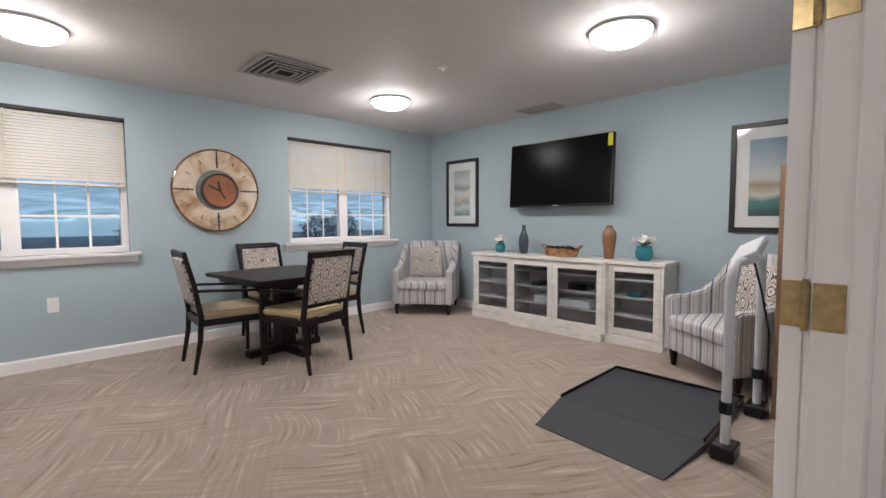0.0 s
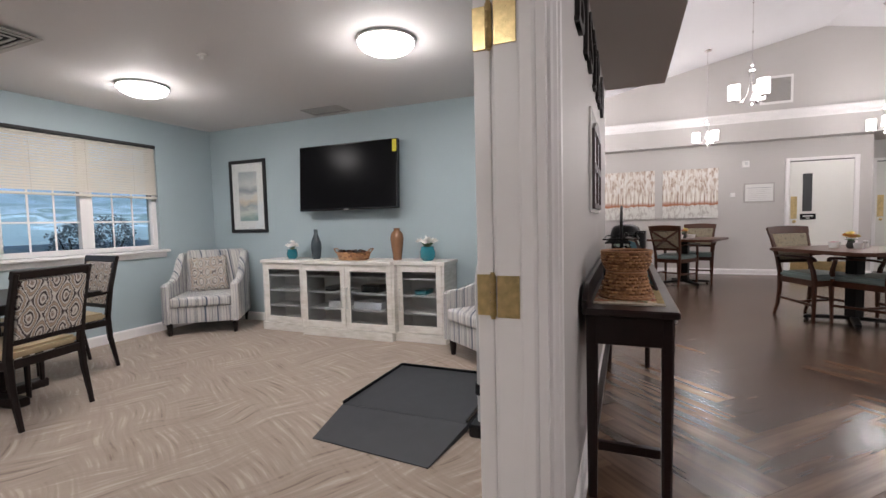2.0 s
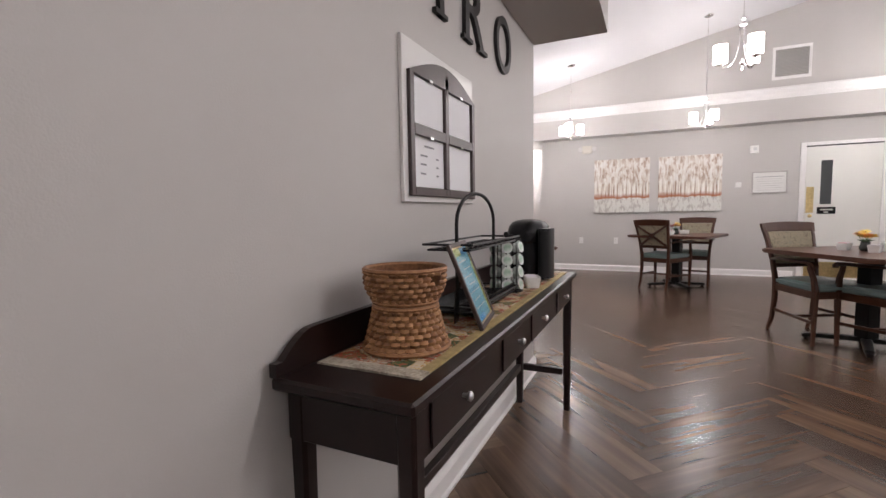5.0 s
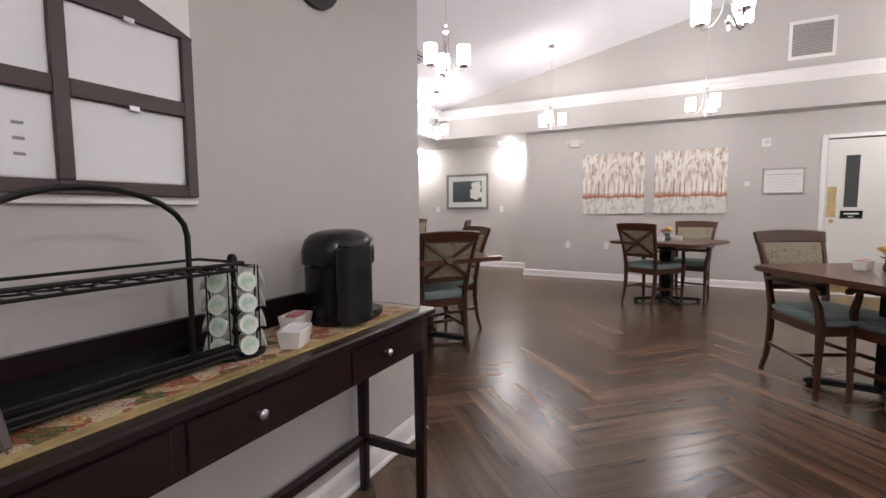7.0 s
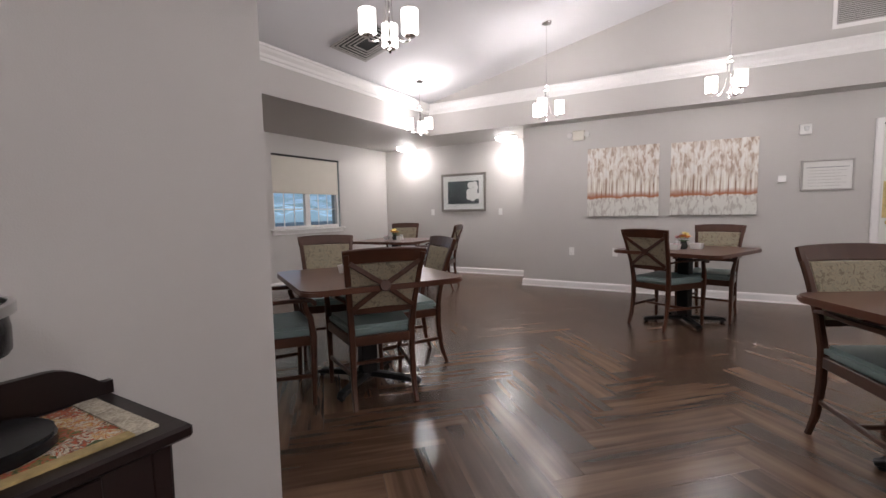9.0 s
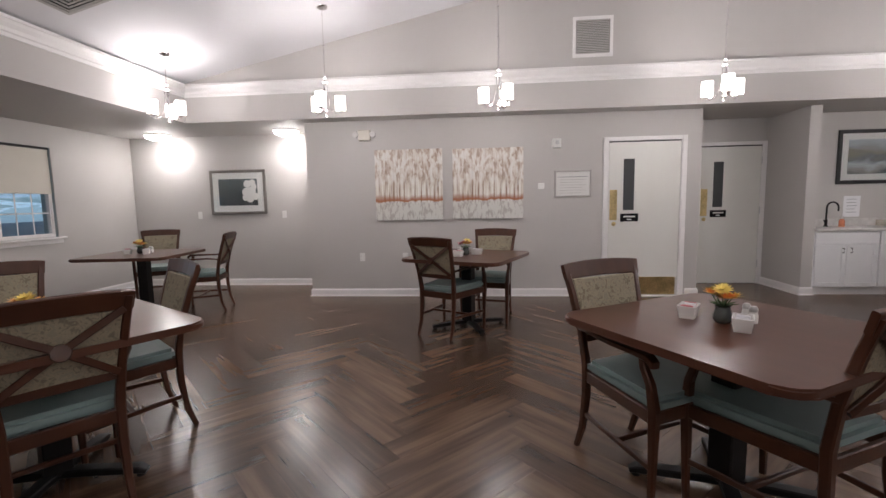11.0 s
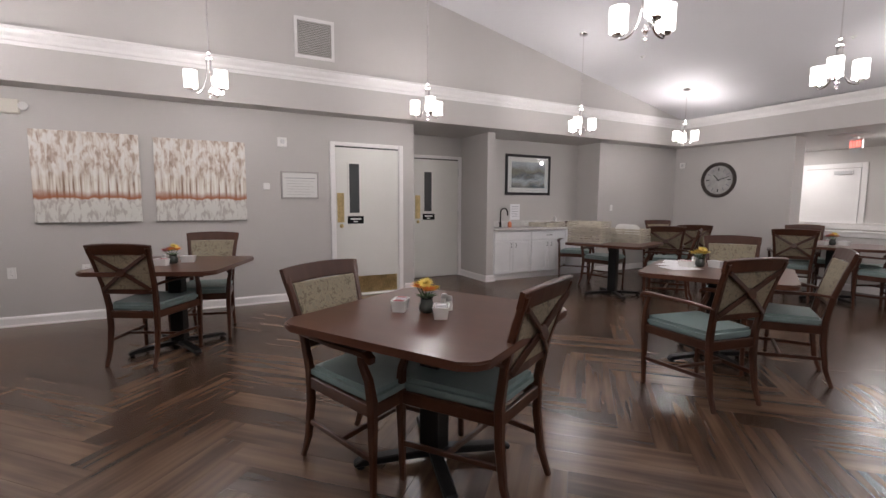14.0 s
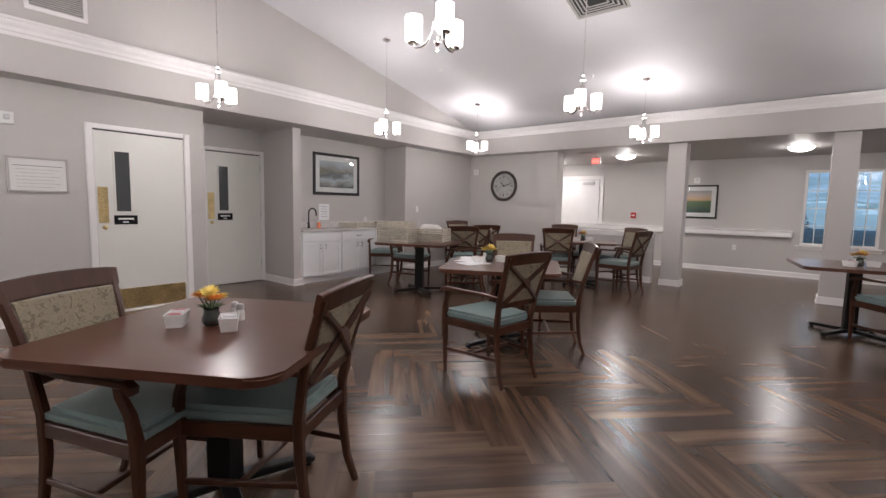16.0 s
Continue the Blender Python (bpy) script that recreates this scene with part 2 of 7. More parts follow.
# ---- mesh helpers ----
def box(bm, x0, y0, z0, x1, y1, z1, bevel=0.0, segments=1, m=None):
    vs = [bm.verts.new((x, y, z)) for x in (x0, x1) for y in (y0, y1) for z in (z0, z1)]
    a, b, c, d, e, f, g, h = vs
    fs = [bm.faces.new(q) for q in ((a, b, d, c), (e, g, h, f), (a, e, f, b), (c, d, h, g), (a, c, g, e), (b, f, h, d))]
    if (x1 - x0) * (y1 - y0) * (z1 - z0) < 0:
        bmesh.ops.reverse_faces(bm, faces=fs)
    new_verts = vs
    if bevel:
        edges = list({ed for fc in fs for ed in fc.edges})
        r = bmesh.ops.bevel(bm, geom=edges, offset=bevel, segments=segments, affect="EDGES", profile=0.6)
        new_verts = list({v for fc in r["faces"] for v in fc.verts} | {v for v in vs if v.is_valid})
    if m is not None:
        bmesh.ops.transform(bm, matrix=m, verts=new_verts)
    return new_verts


def sweep(bm, pts, w, h=None, n=8, up=(0, 0, 1), cap=True, widths=None):
    """A bar along pts: round if h is None (radius w), else w wide and h thick."""
    pts = [Vector(p) for p in pts]
    rings = []
    for k, p in enumerate(pts):
        d = (pts[min(k + 1, len(pts) - 1)] - pts[max(k - 1, 0)]).normalized()
        side = d.cross(Vector(up))
        side = side.normalized() if side.length > 1e-4 else Vector((1, 0, 0))
        top = side.cross(d).normalized()
        f = widths[k] if widths else 1.0
        if h is None:
            ring = [p + (side * math.cos(a) + top * math.sin(a)) * w * f for a in (2 * math.pi * j / n for j in range(n))]
        else:
            c = min(w, h) * 0.18
            a, b = w / 2 * f, h / 2 * f
            ring = [p + side * x + top * y for x, y in ((a, -b + c), (a, b - c), (a - c, b), (-a + c, b), (-a, b - c), (-a, -b + c), (-a + c, -b), (a - c, -b))]
        rings.append([bm.verts.new(v) for v in ring])
    for r0, r1 in zip(rings, rings[1:]):
        m = len(r0)
        for j in range(m):
            bm.faces.new((r0[j], r0[(j + 1) % m], r1[(j + 1) % m], r1[j]))
    if cap:
        bm.faces.new(rings[0][::-1])
        bm.faces.new(rings[-1])
    return [v for r in rings for v in r]


def arc(p0, p1, p2, n=6):
    """Points of a smooth bend from p0 to p2 that leans towards p1."""
    a, b, c = Vector(p0), Vector(p1), Vector(p2)
    return [a * (1 - t) ** 2 + b * 2 * t * (1 - t) + c * t * t for t in (k / n for k in range(n + 1))]


def lathe(bm, profile, n=24, centre=(0, 0, 0)):
    rings = []
    for r, z in profile:
        rings.append([bm.verts.new((centre[0] + r * math.cos(2 * math.pi * j / n), centre[1] + r * math.sin(2 * math.pi * j / n), centre[2] + z)) for j in range(n)] if r > 1e-5 else [bm.verts.new((centre[0], centre[1], centre[2] + z))])
    for r0, r1 in zip(rings, rings[1:]):
        for j in range(n):
            a, b = r0[j % len(r0)], r0[(j + 1) % len(r0)]
            c, d = r1[(j + 1) % len(r1)], r1[j % len(r1)]
            q = [v for k, v in enumerate((a, b, c, d)) if v not in (a, b, c, d)[:k]]
            if len(q) > 2:
                bm.faces.new(q)
    for r, flip in ((rings[0], True), (rings[-1], False)):
        if len(r) > 1 and profile[0] != profile[-1]:
            bm.faces.new(r[::-1] if flip else r)
    return [v for r in rings for v in r]


def slab(bm, outline, z0, z1, bevel=0.0):
    lo = [bm.verts.new((x, y, z0)) for x, y in outline]
    hi = [bm.verts.new((x, y, z1)) for x, y in outline]
    n = len(outline)
    top = bm.faces.new(hi)
    bot = bm.faces.new(lo[::-1])
    for j in range(n):
        bm.faces.new((lo[j], lo[(j + 1) % n], hi[(j + 1) % n], hi[j]))
    if bevel:
        bmesh.ops.bevel(bm, geom=list(top.edges) + list(bot.edges), offset=bevel, segments=2, affect="EDGES")


def rounded(w, d, r, n=4):
    pts = []
    for cx, cy, a0 in ((w / 2 - r, d / 2 - r, 0), (-w / 2 + r, d / 2 - r, 90), (-w / 2 + r, -d / 2 + r, 180), (w / 2 - r, -d / 2 + r, 270)):
        for k in range(n + 1):
            a = radians(a0 + 90 * k / n)
            pts.append((cx + r * math.cos(a), cy + r * math.sin(a)))
    return pts


def part(name, bm, mat, parent=None, label="", smooth=False, at=None):
    me = bpy.data.meshes.new(name)
    bmesh.ops.recalc_face_normals(bm, faces=bm.faces)
    bm.to_mesh(me)
    bm.free()
    me.materials.append(mat)
    if smooth:
        me.shade_smooth()
        me.set_sharp_from_angle(angle=radians(38))
    ob = new(name, me)
    if parent is not None:
        ob.parent = parent
    if at is not None:
        ob.matrix_basis = at
    if label:
        ob["label"] = label
    return ob


def thing(name, label, category, at=None, group="", kind=""):
    ob = new(name)
    ob.empty_display_size = 0.1
    if at is not None:
        ob.matrix_basis = at
    return tagged(ob, label, category, group, kind)


def single(name, bm, mat, label, category, at=None, group="", kind="", smooth=False):
    return tagged(part(name, bm, mat, None, "", smooth, at), label, category, group, kind)


def simple(name, mat, parent, *dims, bevel=0.0, label="", smooth=False):
    bm = bmesh.new()
    box(bm, *dims, bevel=bevel)
    return part(name, bm, mat, parent, label, smooth)


def wall(name, axis, p0, p1, a0, a1, z0, z1, mat, holes=(), label="painted wall"):
    """A wall across axis ('x' or 'y') from p0 to p1 thick, from a0 to a1 along, with holes (a, b, low, high)."""
    bm = bmesh.new()
    cuts_a = sorted({a0, a1, *(h[0] for h in holes), *(h[1] for h in holes)})
    cuts_z = sorted({z0, z1, *(h[2] for h in holes), *(h[3] for h in holes)})
    solid = {}
    for i, (a, b) in enumerate(zip(cuts_a, cuts_a[1:])):
        for j, (c, d) in enumerate(zip(cuts_z, cuts_z[1:])):
            ma, mz = (a + b) / 2, (c + d) / 2
            solid[i, j] = not any(h[0] < ma < h[1] and h[2] < mz < h[3] for h in holes)
    P = (lambda a, p, z: (p, a, z)) if axis == "x" else (lambda a, p, z: (a, p, z))
    V = {}

    def vert(*k):
        if k not in V:
            V[k] = bm.verts.new(P(*k))
        return V[k]
    for (i, j), s in solid.items():
        if not s:
            continue
        a, b, c, d = cuts_a[i], cuts_a[i + 1], cuts_z[j], cuts_z[j + 1]
        for p in (p0, p1):
            bm.faces.new([vert(a, p, c), vert(b, p, c), vert(b, p, d), vert(a, p, d)])
        for di, dj, q in ((-1, 0, ((a, c), (a, d))), (1, 0, ((b, c), (b, d))), (0, -1, ((a, c), (b, c))), (0, 1, ((a, d), (b, d)))):
            if not solid.get((i + di, j + dj), False):
                (u0, w0), (u1, w1) = q
                bm.faces.new([vert(u0, p0, w0), vert(u1, p0, w1), vert(u1, p1, w1), vert(u0, p1, w0)])
    return tagged(part(name, bm, mat), label, "wall", kind="structure")


def trim_run(name, path, profile, mat, label, category="trim"):
    """A moulding: profile points (out, z) swept along a flat path of (x, y); out lies to the path's left."""
    bm = bmesh.new()
    n = len(path)
    rings = []
    for k, p in enumerate(path):
        p = Vector(p)
        d0 = (p - Vector(path[k - 1])).normalized() if k else None
        d1 = (Vector(path[k + 1]) - p).normalized() if k < n - 1 else None
        d0, d1 = d0 or d1, d1 or d0
        n0, n1 = Vector((-d0.y, d0.x)), Vector((-d1.y, d1.x))
        m = (n0 + n1).normalized()
        m /= max(0.3, m.dot(n0))
        rings.append([bm.verts.new((p.x + m.x * o, p.y + m.y * o, z)) for o, z in profile])
    for r0, r1 in zip(rings, rings[1:]):
        for j in range(len(profile)):
            q = (j + 1) % len(profile)
            bm.faces.new((r0[j], r0[q], r1[q], r1[j]))
    bm.faces.new(rings[0])
    bm.faces.new(rings[-1][::-1])
    return tagged(part(name, bm, mat), label, category, kind="structure")


BASE = [(0, 0), (0.026, 0), (0.026, 0.012), (0.016, 0.02), (0.016, 0.085), (0.011, 0.098), (0.004, 0.108), (0, 0.108)]
BASE_BLUE = [(0, 0), (0.018, 0), (0.018, 0.085), (0.010, 0.1), (0, 0.1)]

# ---- the building ----
ZS = 2.44            # soffits and flat ceilings of the dining room
ZB = 2.30            # ceiling of the blue room
ZH = 2.22            # underside of the bulkhead over the menu wall
XE = 12.39           # main east wall
YN = 4.10            # north outer wall
YM = -0.48           # menu wall, dining side
YP = -0.37           # menu wall, blue room side
XM = 6.67            # east end of the menu wall
XB = 6.57            # east wall of the blue room
VN, VS, VE, VW = 2.28, -10.2, 12.10, -1.0    # vault edges
APEX_Y, APEX_Z, EAVE_Z = -3.75, 4.25, 2.95
YF = -13.38          # south outer wall

WIN1 = (1.60, 3.06, 0.88, 2.0)
WIN2 = (4.49, 5.87, 0.90, 2.03)
WIN3 = (10.38, 11.86, 0.94, 2.14)
WIN4 = (5.15, 6.30, 0.66, 2.15)
wall("wall_north", "y", YN, YN + 0.2, -1.2, 13.47, 0, 4.6, M_BLUE, [WIN1, WIN2, WIN3], "blue painted outer wall with windows")
wall("wall_blue_room_east", "x", XB, XB + 0.006, YP, YN - 0.003, 0, ZB, M_BLUE, label="blue painted wall behind the television")
wall("wall_between_rooms", "x", XB + 0.008, XM - 0.001, YP + 0.002, YN - 0.003, 0, 4.6, M_GREY, label="grey painted wall between the rooms")
wall("wall_menu", "y", YM, YP, -1.0, XM, 0, 4.6, M_GREY, [(1.72, 3.60, 0, 2.04)], "grey painted wall with the menu board")
wall("wall_blue_partition", "y", YP + 0.002, YP + 0.008, 3.60, XB - 0.003, 0, ZB, M_BLUE, label="blue painted side of the partition wall")
wall("wall_blue_partition", "y", YP + 0.002, YP + 0.008, -1.0, 1.72, 0, ZB, M_BLUE, label="blue painted side of the partition wall")
wall("wall_dining_north", "y", YN - 0.012, YN - 0.004, XM + 0.002, 13.265, 0, ZS, M_GREY, [WIN3], "grey painted dining wall with a window")
wall("wall_west", "x", -1.2, -1.0, YF, YN, 0, 4.6, M_GREY, label="grey painted wall behind the way in")
wall("wall_east", "x", XE, XE + 0.9, -4.53, 0.745, 0, ZS + 0.06, M_GREY, label="grey painted wall with paintings and a door")
wall("wall_alcove_east", "x", 13.27, 13.45, -4.53, YN, 0, ZS + 0.06, M_GREY, label="grey painted wall of the alcove")
wall("wall_recess_east", "x", 13.32, 13.45, -8.36, -4.53, 0, ZS + 0.06, M_GREY, label="grey painted wall of the recess")
wall("wall_pier", "y", -6.0, -5.86, 12.45, 13.32, 0, ZS + 0.03, M_GREY, label="grey painted pier beside the kitchenette")
wall("wall_kitchenette_back", "x", 13.02, 13.31, -8.36, -6.0, 0, ZS + 0.03, M_GREY, label="grey painted wall over the kitchenette")
wall("wall_east_south", "x", 12.45, 13.3, -10.75, -8.36, 0, ZS + 0.03, M_GREY, label="grey painted wall beside the kitchenette")
wall("wall_clock", "y", -10.75, -10.57, 10.68, 12.45, 0, ZS + 0.03, M_GREY, label="grey painted wall with the clock")
wall("wall_clock_pier", "y", -10.80, -10.48, 10.25, 10.68, 0, ZS, M_GREY, label="grey painted pier")
wall("wall_half", "y", -10.55, -10.42, 8.34, 10.25, 0, 0.88, M_GREY, label="low grey wall under a white ledge")
wall("wall_south", "y", YF - 0.2, YF, -1.2, 13.45, 0, 4.6, M_GREY, [WIN4, (3.3, 4.45, 0.66, 2.15)], "grey painted outer wall of the corridor")
wall("wall_corridor_east", "x", 11.9, 12.1, YF, -10.75, 0, ZS, M_GREY, label="grey painted end wall of the corridor")

# ceilings
bm = bmesh.new()
box(bm, -1.0, YP, ZB, XB, YN, ZB + 0.12)
tagged(part("ceiling_blue_room", bm, M_BLUECEIL), "flat off-white ceiling of the blue room", "ceiling", kind="structure")
bm = bmesh.new()
ym = APEX_Y
for y0, z0, y1, z1 in ((VN + 0.1, EAVE_Z - 0.02, ym, APEX_Z), (ym, APEX_Z, VS - 0.1, EAVE_Z - 0.02)):
    vs = [bm.verts.new(p) for p in ((VW, y0, z0), (VE + 0.1, y0, z0), (VE + 0.1, y1, z1), (VW, y1, z1))]
    ws = [bm.verts.new(v.co + Vector((0, 0, 0.12))) for v in vs]
    bm.faces.new(vs[::-1])
    bm.faces.new(ws)
    for j in range(4):
        bm.faces.new((vs[j], vs[(j + 1) % 4], ws[(j + 1) % 4], ws[j]))
tagged(part("ceiling_vault", bm, M_CEIL), "white painted vaulted ceiling", "ceiling", kind="structure")


def soffit(name, x0, y0, x1, y1, z0, z1, mat=M_GREY, label="grey painted soffit"):
    bm = bmesh.new()
    box(bm, x0, y0, z0, x1, y1, z1)
    return tagged(part(name, bm, mat), label, "soffit", kind="structure")


soffit("soffit_north", XM, VN, VE, YN - 0.015, ZS, 2.90)
soffit("soffit_east", VE, VS, 13.26, YN - 0.015, ZS, 2.90)
soffit("soffit_south", VW, YF + 0.003, 13.26, VS, ZS, 2.90)
soffit("bulkhead", VW, -0.945, XM, YM - 0.002, ZH, 4.4, label="grey painted bulkhead over the menu wall")
wall("gable_east", "x", VE + 0.002, VE + 0.1, VS, VN, 2.90, 4.5, M_GREY, label="grey painted gable over the paintings")
bm = bmesh.new()
box(bm, -1.3, YF - 0.2, 4.62, 13.5, YN + 0.2, 4.7)
tagged(part("roof", bm, M_CEIL), "flat roof slab", "roof", kind="structure")

CROWN = [(0, 2.74), (0.012, 2.74), (0.018, 2.77), (0.030, 2.78), (0.036, 2.81), (0.062, 2.84), (0.075, 2.865), (0.085, 2.87), (0.085, 2.895), (0, 2.895)]
trim_run("trim_crown", [(XM + 0.05, VN), (VE, VN), (VE, VS), (VW + 0.1, VS)][::-1], [(o, z + 0.032) for o, z in CROWN], M_TRIM, "white crown moulding round the vault")

# floors
bm = bmesh.new()
box(bm, -1.0, YF, -0.1, 13.45, YN, -0.004)
tagged(part("floor", bm, M_SUBFLOOR), "dark base under the planks", "floor", kind="structure")
bm = bmesh.new()
box(bm, -1.0, -0.43, -0.0035, XB, YN, 0.004)
tagged(part("floor_carpet", bm, M_CARPET), "beige streaked carpet of the blue room", "carpet", kind="structure")

# baseboards; out lies left of the path
trim_run("baseboard", [(XB, 3.0), (XB, YN), (-1.0, YN)], BASE_BLUE, M_TRIM, "white baseboard in the blue room", "baseboard")
trim_run("baseboard", [(XB, YP + 0.01), (XB, 3.0)], BASE_BLUE, M_TRIM, "white baseboard in the blue room", "baseboard")
trim_run("baseboard", [(3.70, YM), (XM, YM), (XM, YN - 0.014), (13.268, YN - 0.014)][:1] + [(XM, YM), (XM, 4.0)], [(-o, z) for o, z in BASE], M_TRIM, "white baseboard under the menu board", "baseboard")
trim_run("baseboard", [(XE, -3.26), (XE, 0.745), (13.27, 0.745), (13.27, YN - 0.013), (XM, YN - 0.013)], BASE, M_TRIM, "white baseboard of the dining room", "baseboard")
trim_run("baseboard", [(13.02, -6.0), (12.45, -6.0), (12.45, -5.86), (13.32, -5.86)], BASE, M_TRIM, "white baseboard round the pier", "baseboard")
trim_run("baseboard", [(10.68, -10.57), (12.45, -10.57), (12.45, -8.36), (13.02, -8.36)], BASE, M_TRIM, "white baseboard beside the kitchenette", "baseboard")
trim_run("baseboard", [(12.45, -4.53), (XE, -4.53), (XE, -4.38)], BASE, M_TRIM, "white baseboard beside the door", "baseboard")
trim_run("baseboard", [(8.34, -10.42), (10.25, -10.42)], BASE, M_TRIM, "white baseboard of the low wall", "baseboard")
trim_run("baseboard", [(-1.0, YF), (11.9, YF)], BASE, M_TRIM, "white baseboard of the corridor", "baseboard")


def column(x, y, s=0.29):
    ob = thing("column", "grey painted square column with a white base", "column", pose(x, y, 0), "columns", "structure")
    simple("shaft", M_GREY, ob, -s / 2, -s / 2, 0, s / 2, s / 2, ZS, bevel=0.004)
    bm = bmesh.new()
    slab(bm, rounded(s + 0.05, s + 0.05, 0.006, 1), 0, 0.012)
    slab(bm, rounded(s + 0.034, s + 0.034, 0.004, 1), 0.012, 0.095)
    slab(bm, rounded(s + 0.018, s + 0.018, 0.004, 1), 0.095, 0.108)
    part("base", bm, M_TRIM, ob)
    return ob


column(8.03, -10.51)
column(5.89, -10.47)


# ---- windows ----
def window(ax0, ax1, z0, z1, y, out, drop, label, sill_col, blind, mat_frame, name="window"):
    """A twin window in a wall at y; out is +1 if outdoors lies towards +y."""
    ob = thing(name, label, "window", kind="structure")
    fy = y + 0.07 * out
    w = 0.05
    mid = (ax0 + ax1) / 2
    bm = bmesh.new()
    for a, b, c, d in ((ax0, ax1, z1 - w, z1), (ax0, ax1, z0, z0 + w), (ax0, ax0 + w, z0 + w, z1 - w), (ax1 - w, ax1, z0 + w, z1 - w), (mid - 0.055, mid + 0.055, z0 + w, z1 - w)):
        box(bm, a, fy - 0.03, c, b, fy + 0.03, d, bevel=0.004)
    part("window_frame", bm, mat_frame, ob)
    for a, b in ((ax0 + w, mid - 0.055), (mid + 0.055, ax1 - w)):
        simple("pane", M_GLASS, ob, a, fy + 0.004, z0 + w, b, fy + 0.008, z1 - w).visible_shadow = False
        bm = bmesh.new()
        for k in (1, 2):
            x = a + (b - a) * k / 3
            box(bm, x - 0.008, fy + 0.0, z0 + w, x + 0.008, fy + 0.003, z1 - w)
        nz = 4
        for k in range(1, nz):
            z = z0 + w + (z1 - z0 - 2 * w) * k / nz
            box(bm, a, fy - 0.0045, z - 0.008, b, fy - 0.0005, z + 0.008)
        part("muntin_grid", bm, mat_frame, ob)
    simple("window_sill", sill_col, ob, ax0 - 0.07, min(y - 0.06 * out, fy - 0.03 * out), z0 - 0.03, ax1 + 0.07, max(y - 0.06 * out, fy - 0.03 * out), z0, bevel=0.006)
    simple("apron", sill_col, ob, ax0 - 0.05, y - 0.018 * out if out > 0 else y, z0 - 0.085, ax1 + 0.05, y - 0.001 if out > 0 else y + 0.018, z0 - 0.031, bevel=0.004)
    if blind == "slats":
        b = thing("window_blind", "cream slatted blind pulled half way down in the window", "blind", kind="")
        yy = y + 0.012
        simple("headrail", M_VENTDARK, b, ax0 + 0.005, yy - 0.02, z1 - 0.03, ax1 - 0.005, yy + 0.02, z1, bevel=0.002)
        low = z1 - drop
        n = int((z1 - 0.04 - low - 0.02) / 0.024)
        bm = bmesh.new()
        for k in range(n):
            z = z1 - 0.045 - k * 0.024
            vs = box(bm, ax0 + 0.01, -0.0135, -0.0009, ax1 - 0.01, 0.0135, 0.0009)
            bmesh.ops.transform(bm, matrix=Matrix.Translation((0, yy, z)) @ Matrix.Rotation(radians(58), 4, "X"), verts=vs)
        part("slats", bm, M_BLIND, b)
        simple("bottom_rail", M_BLIND, b, ax0 + 0.01, yy - 0.014, low - 0.008, ax1 - 0.01, yy + 0.014, low + 0.014, bevel=0.004)
        bm = bmesh.new()
        for x in (ax0 + 0.25, mid, ax1 - 0.25):
            sweep(bm, [(x, yy - 0.016, z1 - 0.03), (x, yy - 0.016, low)], 0.0015, n=5)
            part("cord", bm, M_BLIND, b)
            bm = bmesh.new()
        bm.free()
    elif blind == "roller":
        b = thing("roller_shade", "cream fabric shade pulled half way down in the window", "blind")
        yy = y + 0.03 * out
        simple("fabric", M_BLIND, b, ax0 + 0.01, yy, z1 - drop, ax1 - 0.01, yy + 0.003, z1 - 0.03)
        simple("hem_bar", M_BLIND, b, ax0 + 0.01, yy - 0.006, z1 - drop - 0.02, ax1 - 0.01, yy + 0.009, z1 - drop, bevel=0.003)
        simple("headrail", M_VENTDARK, b, ax0 + 0.005, yy - 0.02, z1 - 0.03, ax1 - 0.005, yy + 0.02, z1, bevel=0.002)
    return ob


M_BLIND = material("cream_vinyl", (0.62, 0.58, 0.51), 0.5, vary=0.03)
window(*WIN1, YN, 1, 0.57, "white twin window with a slatted blind in the blue wall", M_TRIM, "slats", M_TRIM, "window_1")
window(*WIN2, YN, 1, 0.57, "white twin window with a slatted blind in the blue wall", M_TRIM, "slats", M_TRIM, "window_2")
window(*WIN3, YN - 0.012, 1, 0.60, "white twin window with a cream shade in the dining room", M_TRIM, "roller", M_TRIM, "window_3")
window(*WIN4, YF, -1, 0.0, "white twin window in the corridor wall", M_TRIM, "", M_TRIM, "window_4")
window(3.3, 4.45, 0.66, 2.15, YF, -1, 0.0, "white twin window in the corridor wall", M_TRIM, "", M_TRIM, "window_5")


